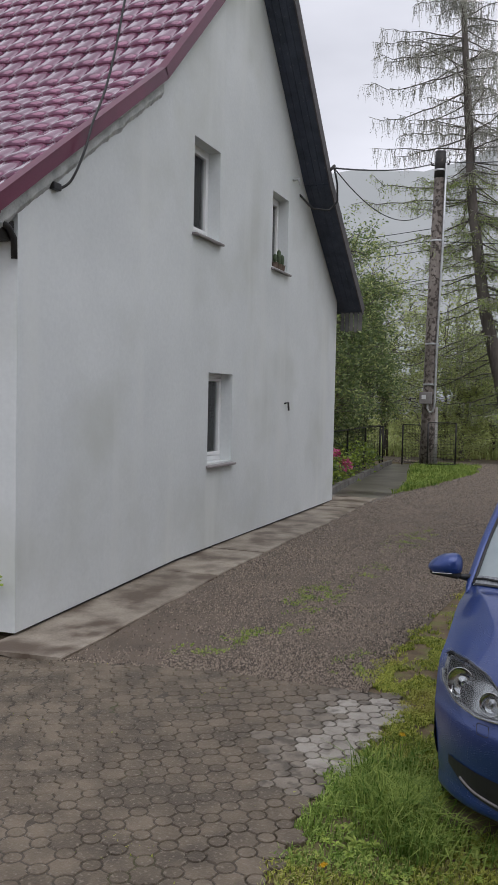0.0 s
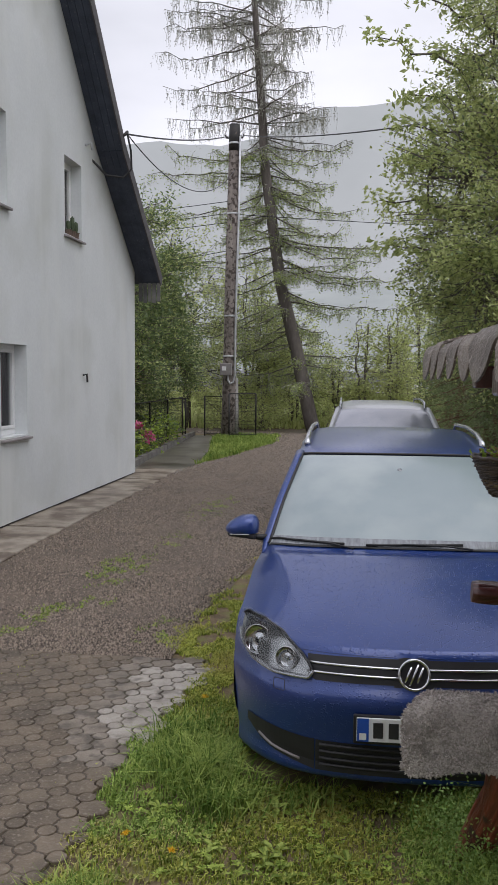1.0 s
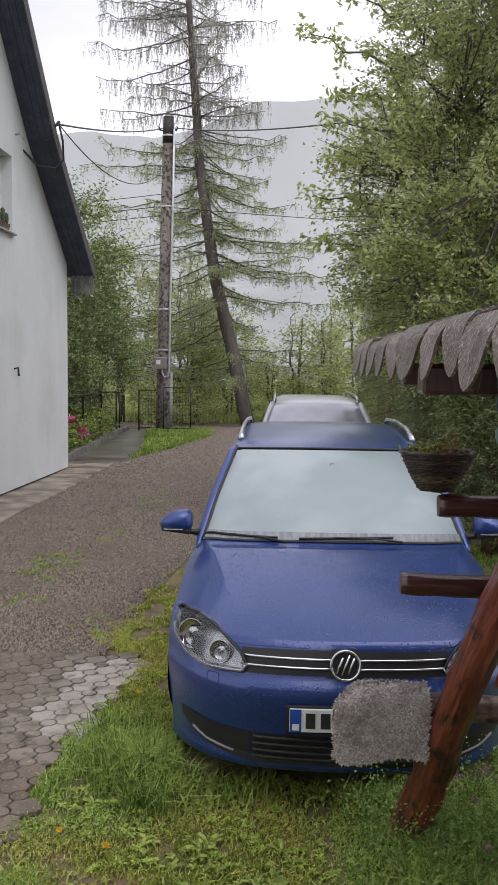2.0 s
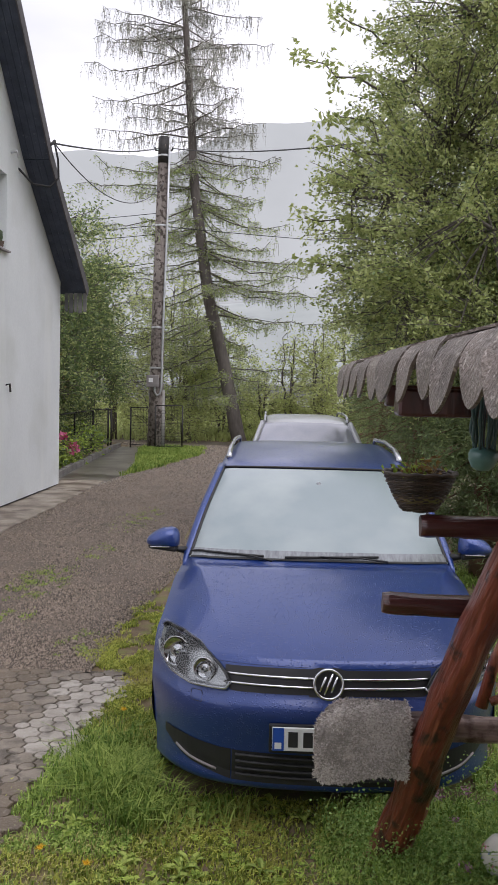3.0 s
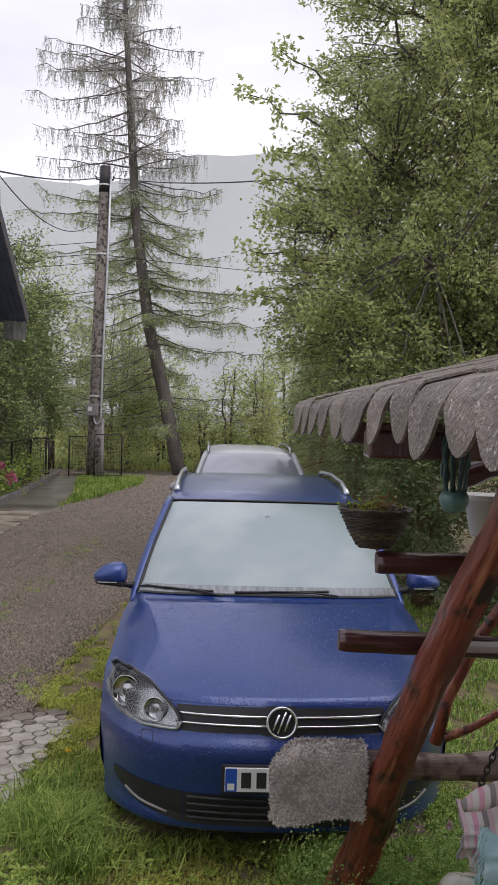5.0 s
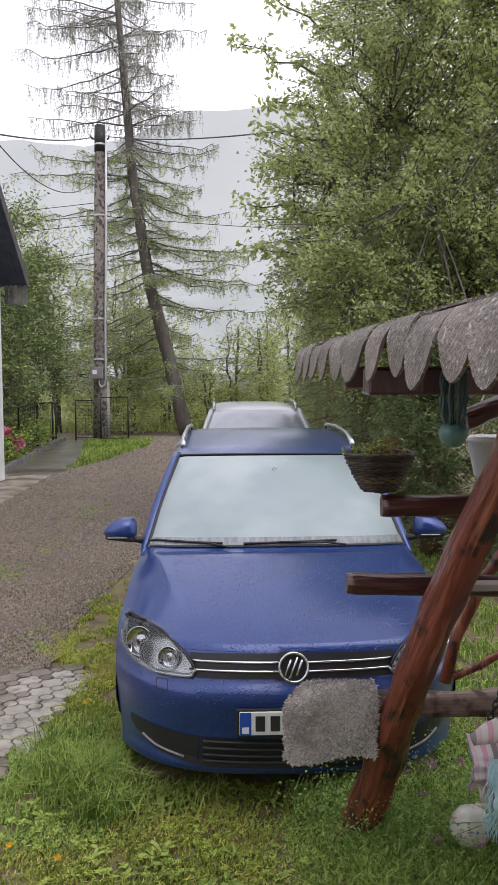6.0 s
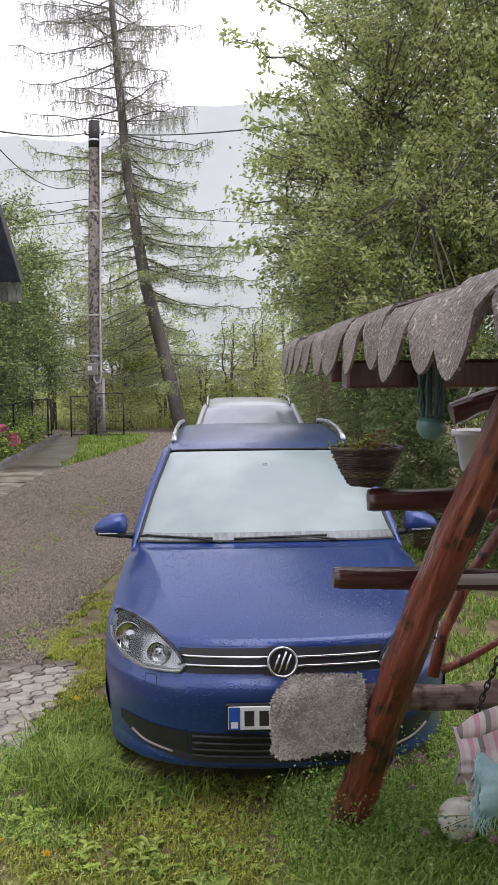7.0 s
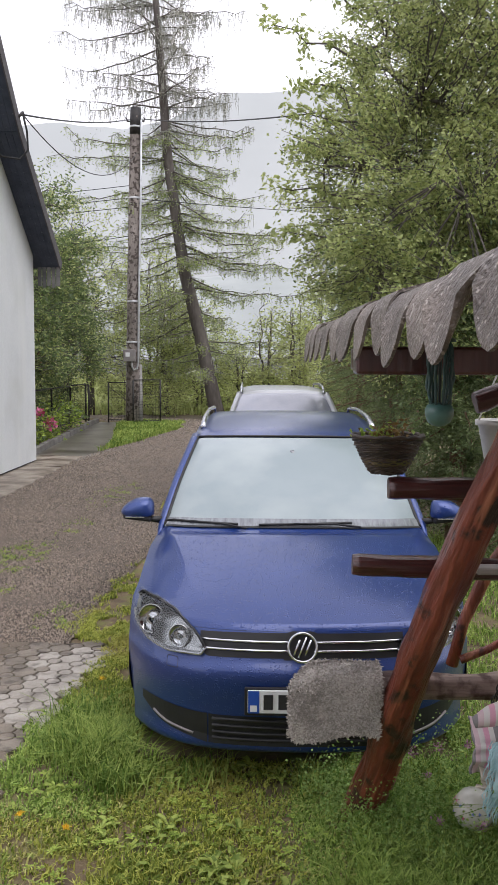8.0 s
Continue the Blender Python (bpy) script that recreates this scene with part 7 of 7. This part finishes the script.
def grass():
    nr = np.random.default_rng(15)
    def spots(count, x0, x1, y0, y1, test):
        p = np.stack([nr.uniform(x0, x1, count), nr.uniform(y0, y1, count), np.zeros(count)], axis=1)
        ok = [test(a, b) for a, b, _ in p]
        p = p[np.array(ok)]
        for i in range(len(p)):
            p[i, 2] = ground_height(p[i, 0], p[i, 1]) - 0.012
        return p
    def lawn(x, y):
        e = lawn_edge(y) - 0.05 + 0.10 * noise.noise(Vector((y * 3, 0, 0))) + 0.05 * noise.noise(Vector((y * 9, 4, 0)))
        thin = noise.noise(Vector((x * 1.7, y * 1.7, 8)))
        return x > e and not in_car(x, y) and thin + 0.6 * noise.noise(Vector((x * 5.5, y * 5.5, 3))) > -0.32 + 0.5 * nr.random() - 0.1
    near = np.concatenate([spots(80000, -1.6, 1.9, 2.6, 5.4, lawn), spots(26000, 0.1, 1.5, 2.9, 4.6, lambda x, y: not in_car(x, y))])
    hgt = np.array([0.03 + 0.06 * max(0, noise.noise(Vector((x * 1.3, y * 1.3, 2)))) + (0.05 if x > 0.35 and y < 4.6 else 0) for x, y, _ in near])
    fresh = np.array([x > 0.12 + 0.25 * noise.noise(Vector((x * 2, y * 2, 14))) + 0.3 * (nr.random() - 0.5) or (x < -0.75 and y > 4.1) for x, y, _ in near])
    tagged(bulk("lawn_grass", blades(nr, near[~fresh], hgt[~fresh], 1.1, 0.0042), 4, M["grass"]), "short wet yellow-green grass", "grass", kind="stuff")
    tagged(bulk("lawn_grass", blades(nr, near[fresh], hgt[fresh], 1.0, 0.0045), 4, M["grass_fresh"]), "fresh green grass round the swing", "grass", kind="stuff")
    dry = spots(22000, -1.6, 1.6, 2.6, 5.4, lambda x, y: x > lawn_edge(y) and not in_car(x, y) and noise.noise(Vector((x * 2.1, y * 2.1, 31))) > 0.3 * nr.random() - 0.1)
    tagged(bulk("dry_grass", blades(nr, dry, 0.028, 1.5, 0.004), 4, M["grass_dry"]), "dry yellow grass and moss in the lawn", "grass", kind="stuff")
    def verge(x, y):
        return lawn(x, y) and noise.noise(Vector((x * 4.2, y * 2.4, 17))) + 0.5 * noise.noise(Vector((x * 11, y * 8, 2))) > 0.35 * nr.random() - 0.18 - 0.4 * max(0.0, 1 - abs(x + 1.0) / 0.35)
    side = np.concatenate([spots(52000, -1.75, -0.55, 5.0, 8.6, verge), spots(30000, -1.6, -0.4, 8.6, 16, verge)])
    tagged(bulk("verge_grass", blades(nr, side, 0.032, 1.3, 0.0045), 4, M["grass"]), "short grass along the parked cars", "grass", kind="stuff")
    right = spots(42000, 0.95, 5.0, 4.4, 11, lawn)
    tagged(bulk("side_grass", blades(nr, right, 0.07, 0.9, 0.0055), 4, M["grass_fresh"]), "longer grass beside the swing", "grass", kind="stuff")
    # long tufts by the bumper and the paving
    tuft = []
    for cx, cy, r, n, h in ((-0.90, 4.68, 0.17, 620, 0.21), (-0.76, 4.45, 0.14, 340, 0.16), (-1.04, 4.9, 0.17, 620, 0.15), (-1.12, 5.15, 0.13, 260, 0.17), (-0.64, 4.55, 0.10, 120, 0.17), (-1.2, 3.55, 0.14, 300, 0.13), (-0.95, 5.35, 0.14, 200, 0.14),
                          (0.28, 4.36, 0.10, 80, 0.16), (0.72, 4.35, 0.14, 160, 0.18), (1.05, 3.85, 0.10, 130, 0.30), (0.3, 3.45, 0.15, 150, 0.12), (-0.35, 4.55, 0.12, 100, 0.14)):
        p = nr.normal(size=(n, 3)) * r * 0.55
        p[:, 0] += cx
        p[:, 1] += cy
        for i in range(n):
            p[i, 2] = ground_height(p[i, 0], p[i, 1]) - 0.012
        tuft.append(blades(nr, p, h, 1.5, 0.0032))
    tagged(bulk("grass_tufts", np.concatenate(tuft), 4, M["grass_dark"]), "long overhanging grass tufts", "grass", kind="stuff")
    # thin grass on the drive and round the pole
    def drive(x, y):
        near_patch = min(((x - cx) / rx) ** 2 + ((y - cy) / ry) ** 2 for cx, cy, rx, ry in DRIVE_PATCHES)
        return nr.random() < (0.8 if y < 10.3 else 0.3) * max(0.0, 1.15 - near_patch) * max(0, 0.35 + 2.0 * noise.noise(Vector((x * 6.5, y * 4.0, 5))))
    strip = spots(110000, -3.4, -1.5, 6.9, 16, drive)
    tagged(bulk("drive_grass", blades(nr, strip, 0.035, 1.0, 0.006), 4, M["grass_dark"]), "thin grass between the wheel tracks", "grass", kind="stuff")
    def patch(x, y):
        return lerp_curve([(20.3, -4.0), (24, -4.35), (29, -5.2)], y) + 0.15 * noise.noise(Vector((y * 2, 0, 1))) < x < road_left(y) + 0.2 * noise.noise(Vector((y * 2, 0, 7)))
    pole_patch = spots(16000, -6.0, -2.6, 20.3, 31.0, patch)
    tagged(bulk("pole_grass", blades(nr, pole_patch, 0.15, 0.9, 0.012), 4, M["grass_dark"]), "bright grass island round the pole", "grass", kind="stuff")
    far = spots(30000, -14, 14, 33.5, 60, lambda x, y: y > 35 + 0.8 * noise.noise(Vector((x, 0, 0))))
    tagged(bulk("far_meadow", blades(nr, far, 0.45, 0.8, 0.03), 4, M["leaf_light"]), "long meadow grass beyond the lane", "grass", kind="stuff")
    # seedlings in the joints of the paving
    joints = spots(2600, -4.2, -1.3, 3.4, 6.6, lambda x, y: noise.noise(Vector((x * 2.2, y * 2.2, 11))) > 0.34)
    tagged(bulk("joint_grass", blades(nr, joints, 0.025, 1.0, 0.004), 4, M["grass"]), "tiny grass in the paving joints", "grass", kind="stuff")


grass()


def weeds():
    """Rosettes of broad leaves, clover and dandelions between the grass."""
    rng, nr = random.Random(33), np.random.default_rng(33)
    quads = []
    for _ in range(2000):
        x, y = rng.uniform(-1.5, 1.7), rng.uniform(2.9, 5.2)
        if x < lawn_edge(y) + 0.05 or in_car(x, y):
            continue
        if noise.noise(Vector((x * 2.6, y * 2.6, 40))) + 0.5 * noise.noise(Vector((x * 7, y * 7, 4))) < 0.35 * rng.random() - 0.1:
            continue
        z = ground_height(x, y) + 0.005
        n = rng.randint(5, 9)
        s = rng.uniform(0.011, 0.032) * (1.25 if x > 0.3 else 1.0)
        for k in range(n):
            g = 6.283 * k / n + rng.uniform(-0.3, 0.3)
            d = Vector((math.cos(g), math.sin(g), rng.uniform(0.15, 0.7))).normalized()
            q = Vector((-d.y, d.x, 0)).normalized() * s * rng.uniform(0.16, 0.30)
            p = Vector((x, y, z))
            a, b = p + d * s * 0.6, p + d * s - Vector((0, 0, s * 0.18))
            quads += [p - q * 0.3, p + q * 0.3, a + q, a - q, a - q, a + q, b + q * 0.25, b - q * 0.25]
    tagged(bulk("clover_leaves", quads, 4, M["weed"]), "small weed and clover leaves in the lawn", "weeds", kind="stuff")
    quads = []
    # plantain and dandelion rosettes: long leaves folded along the rib, bending to the ground
    for _ in range(900):
        x, y = rng.uniform(-1.45, 1.6), rng.uniform(2.7, 5.3)
        if x < lawn_edge(y) + 0.06 or in_car(x, y):
            continue
        if noise.noise(Vector((x * 1.6, y * 1.6, 61))) < rng.uniform(-0.35, 0.35):
            continue
        p0 = Vector((x, y, ground_height(x, y) - 0.005))
        n, size = rng.randint(4, 8), rng.choice((rng.uniform(0.02, 0.045), rng.uniform(0.04, 0.085)))
        for k in range(n):
            g = 6.283 * k / n + rng.uniform(-0.4, 0.4)
            s, up = size * rng.uniform(0.6, 1.2), rng.uniform(0.35, 1.1)
            d, q = Vector((math.cos(g), math.sin(g), 0)), Vector((-math.sin(g), math.cos(g), 0)) * s * rng.uniform(0.13, 0.24)
            rib = [p0, p0 + d * s * 0.38 + Vector((0, 0, s * 0.34 * up)), p0 + d * s * 0.75 + Vector((0, 0, s * 0.42 * up)), p0 + d * s + Vector((0, 0, s * 0.25 * up))]
            wide = [0.25, 0.9, 0.85, 0.08]
            for j in range(3):
                for sg in (-1, 1):
                    lift = Vector((0, 0, s * 0.07))
                    e0, e1 = rib[j] + q * sg * wide[j] + lift * wide[j], rib[j + 1] + q * sg * wide[j + 1] + lift * wide[j + 1]
                    quads += [rib[j], e0, e1, rib[j + 1]] if sg > 0 else [rib[j], rib[j + 1], e1, e0]
    tagged(bulk("weed_leaves", quads, 4, M["weed_dark"]), "broad weed and clover leaves in the lawn", "weeds", kind="stuff")
    # leafy herbs round the foot of the leg
    pos = []
    for cx, cy, h, r, n in ((0.55, 4.02, 0.26, 0.10, 700), (0.30, 4.24, 0.18, 0.07, 300), (0.42, 4.0, 0.12, 0.10, 300), (0.75, 3.90, 0.20, 0.14, 700), (0.95, 4.25, 0.24, 0.2, 900), (0.62, 3.72, 0.14, 0.14, 260), (1.0, 3.6, 0.18, 0.14, 260), (1.3, 4.6, 0.25, 0.3, 500), (1.25, 5.4, 0.25, 0.3, 400)):
        for _ in range(int(n * 3.0)):
            pos.append((rng.gauss(cx, r), rng.gauss(cy, r), 0.10 + abs(rng.gauss(0, 0.45)) * h))
    tagged(bulk("herbs", leaves(nr, np.array(pos), 0.0145, 0.012, -0.1, 0.7), 4, M["herb"]), "leafy clover and nettles at the swing's foot", "weeds", kind="stuff")
    for x, y, z in ((0.70, 4.12, 0.24), (0.78, 4.28, 0.30), (0.93, 4.35, 0.28), (0.86, 3.72, 0.22), (0.70, 3.80, 0.20), (1.02, 4.2, 0.33), (0.94, 3.66, 0.25), (0.66, 4.3, 0.26), (1.1, 4.6, 0.3)):
        ob = thing("clover_flower", (x, y, 0.08), "dull pink clover head on a stem", "flower", "clover heads")
        c = np.array([[0, 0, z - 0.08]] * 46) + nr.normal(size=(46, 3)) * 0.008
        bulk("head", leaves(nr, c, 0.016, 0.004, -0.4, 0.4), 4, M["flower_clover"], ob)
        tube("stem", [(0.01, 0, -0.02), (0, 0, z - 0.08)], 0.0022, M["weed"], ob, sides=4)
    for x, y, z in ((-1.05, 5.58, 0.12), (-0.88, 3.92, 0.07), (-1.12, 4.05, 0.06), (-0.55, 3.2, 0.06), (1.2, 5.2, 0.2)):
        ob = thing("dandelion", (x, y, 0.0), "yellow dandelion flower in the grass", "flower", "dandelions")
        c = np.array([[0, 0, z]] * 60) + nr.normal(size=(60, 3)) * np.array([0.006, 0.006, 0.002])
        bulk("head", leaves(nr, c, 0.018, 0.002, -0.5, 0.3), 4, M["flower_yellow"], ob)
        tube("stem", [(0.01, 0, -0.02), (0, 0, z)], 0.0025, M["weed"], ob, sides=4)
    # small plant at the house corner
    c = np.array([[-5.0, 6.90, 0.46]] * 26) + nr.normal(size=(26, 3)) * 0.035
    ob = thing("corner_weed", (-5.0, 6.9, 0.0), "small green weed at the house corner", "plant")
    cr = bulk("foliage", leaves(nr, c, 0.07, 0.01, 0.1, 0.5), 4, M["weed"], ob)
    cr.matrix_parent_inverse = ob.matrix_basis.inverted()
    tube("stem", [(0, 0, -0.02), (0.04, 0, 0.5)], 0.006, M["weed"], ob, sides=4)


weeds()


# ==== paving ====
def apron():
    """Concrete strip along the gable, cast in uneven bays."""
    ob = thing("concrete_apron", (WX, NY, 0), "worn concrete strip along the house wall", "pavement", kind="structure")
    rng = random.Random(6)
    y = 6.60
    while y < 19.3:
        L = rng.uniform(1.3, 2.1)
        v, f = [], []
        n = 12
        outer = []
        for i in range(n + 1):
            yy = y + (L - 0.018) * i / n
            xo = -4.12 - 0.02 * (yy > 15) * (yy - 15) + 0.05 * noise.noise(Vector((yy * 2.5, 3, 0))) + 0.02 * noise.noise(Vector((yy * 9, 3, 0)))
            xi = WX - 0.05 if yy < 18.25 else -5.1
            h = dip(xo, yy)
            v += [(xi, yy, 0.034 + dip(xi, yy)), (xo - 0.015, yy, 0.028 + h), (xo, yy, 0.018 + h), (xo, yy, -0.08 + h)]
        for i in range(n):
            for k in range(3):
                f.append((i * 4 + k, i * 4 + k + 1, i * 4 + k + 5, i * 4 + k + 4))
        f += [(0, 1, 2, 3), (n * 4 + 3, n * 4 + 2, n * 4 + 1, n * 4)]
        slab = raw("slab", v, f, M["concrete"], ob)
        slab.matrix_parent_inverse = ob.matrix_basis.inverted() @ pose(0, 0, rng.uniform(-0.006, 0.006), 0, rng.uniform(-0.2, 0.2), 0)
        y += L


apron()


def paving():
    """Interlocking pavers: scalloped squares with round ones in their corners."""
    ob = thing("paving", (-3, 5, 0), "old interlocking concrete pavers, dirty and damp", "pavement", kind="structure")
    bed = sheet("paving_bed", lambda y: -9.0, lambda y: lerp_curve([(-2, -1.45), (4.3, -1.40), (5.2, -1.40), (6.7, -1.28)], y), -2.0, 6.72, 0.24, 0.0, M["joint_soil"], "dark soil in the paving joints", "soil", 0.05, 12.0, 24)
    pitch, r, gap = 0.170, 0.045, 0.009
    def outline(kind):
        pts = []
        if kind == "round":
            return [(r * math.cos(6.283 * i / 18), r * math.sin(6.283 * i / 18)) for i in range(18)]
        h = pitch / 2 - gap / 2
        rr = r + gap
        for cx, cy, a0 in ((h + gap / 2, h + gap / 2, 270), (-h - gap / 2, h + gap / 2, 360), (-h - gap / 2, -h - gap / 2, 90), (h + gap / 2, -h - gap / 2, 180)):
            for k in range(5):
                g = radians(a0 - 90 * k / 4)
                pts.append((max(-h, min(h, cx + rr * math.cos(g))), max(-h, min(h, cy + rr * math.sin(g)))))
        return pts
    def solid(kind):
        o = outline(kind)
        n = len(o)
        v, f = [], []
        for s, z in ((1.0, -0.03), (1.0, -0.002), (0.955, 0.003)):
            v += [(x * s, y * s, z) for x, y in o]
        for k in range(2):
            for i in range(n):
                j = (i + 1) % n
                f.append((k * n + i, k * n + j, (k + 1) * n + j, (k + 1) * n + i))
        f.append(tuple(2 * n + i for i in range(n)))
        data = bpy.data.meshes.new("paver")
        data.from_pydata(v, [], f)
        data.update()
        bm = bmesh.new()
        bm.from_mesh(data)
        bmesh.ops.recalc_face_normals(bm, faces=bm.faces)
        bm.to_mesh(data)
        bm.free()
        return data
    shapes = {(k, m): solid(k) for k in ("round", "cross") for m in ("paver", "paver_half", "paver_clean")}
    for (k, m), data in shapes.items():
        data.materials.append(M[m])
    rng = random.Random(14)
    turn = radians(-14)
    spots, rest = [], {}
    for i in range(-70, 70):
        for j in range(-70, 70):
            for kind, o in (("cross", 0.0), ("round", 0.5)):
                u, v = (i + o) * pitch, (j + o) * pitch
                x, y = -2.6 + u * math.cos(turn) - v * math.sin(turn), 5.0 + u * math.sin(turn) + v * math.cos(turn)
                right = lerp_curve([(-2, -1.45), (3.9, -1.36), (4.3, -1.32), (4.7, -1.38), (5.2, -1.32), (6.3, -1.16), (6.7, -1.26)], y)
                if not (-8.5 < x < right + 0.03 * rng.uniform(-1, 1) and -1.5 < y < 6.66 + 0.08 * noise.noise(Vector((x * 3, 0, 0)))):
                    continue
                if x < -4.2 and y > 6.8:
                    continue
                z = 0.004 + dip(x, y) + 0.02 * noise.noise(Vector((x * 0.5, y * 0.5, 0))) + 0.006 * noise.noise(Vector((x * 2, y * 2, 3))) + rng.uniform(-0.0012, 0.0012)
                wear = ((x + 1.25) / 0.6) ** 2 + ((y - 5.75) / 1.0) ** 2 + 0.5 * rng.random()
                kept = "paver_clean" if wear < 0.72 else "paver_half" if wear < 1.5 else "paver"
                m = pose(x, y, z, rng.uniform(-0.8, 0.8), rng.uniform(-0.8, 0.8), math.degrees(turn) + rng.uniform(-2, 2))
                spots.append((kind, kept, m, x, y))
    # a film of mud that fills joints and covers low pieces
    v, f, nx, ny = [], [], 96, 110
    for j in range(ny + 1):
        for i in range(nx + 1):
            x, y = -4.9 + 3.45 * i / nx, 2.9 + 3.72 * j / ny
            top = 0.0055 + dip(x, y) + 0.02 * noise.noise(Vector((x * 0.5, y * 0.5, 0))) + 0.006 * noise.noise(Vector((x * 2, y * 2, 3)))
            near = max(0.0, 1 - ((x + 1.28) / 0.9) ** 2 - ((y - 5.75) / 1.2) ** 2)
            cover = noise.noise(Vector((x * 1.3, y * 1.3, 21))) + 0.7 * noise.noise(Vector((x * 5, y * 5, 22))) + 0.5 * noise.noise(Vector((x * 16, y * 16, 23)))
            v.append((x, y, top + max(-0.007, min(0.0002, 0.005 * cover - 0.0036)) - 0.004 * near))
    f = [(j * (nx + 1) + i, j * (nx + 1) + i + 1, (j + 1) * (nx + 1) + i + 1, (j + 1) * (nx + 1) + i) for j in range(ny) for i in range(nx)]
    mud = raw("mud_film", v, f, M["joint_soil"], ob, "brown mud washed into the joints", smooth=True)
    mud.matrix_parent_inverse = ob.matrix_basis.inverted()
    # single pieces where the paving is best seen: the stretch next to the lawn and the drive
    spots.sort(key=lambda s: (s[3] + 1.7) ** 2 + (s[4] - 5.9) ** 2)
    for n, (kind, mat, m, x, y) in enumerate(spots):
        if n < 300:
            o = new("paver", shapes[kind, mat])
            o.parent = ob
            o.matrix_basis = ob.matrix_basis.inverted() @ m
        else:
            rest.setdefault(mat, []).append(([m @ vert.co for vert in shapes[kind, mat].vertices], [tuple(p.vertices) for p in shapes[kind, mat].polygons]))
    for mat, pieces in rest.items():
        j = joined("pavers", pieces, M[mat], ob)
        j.matrix_parent_inverse = ob.matrix_basis.inverted()
        tagged(j, kind="stuff")


paving()
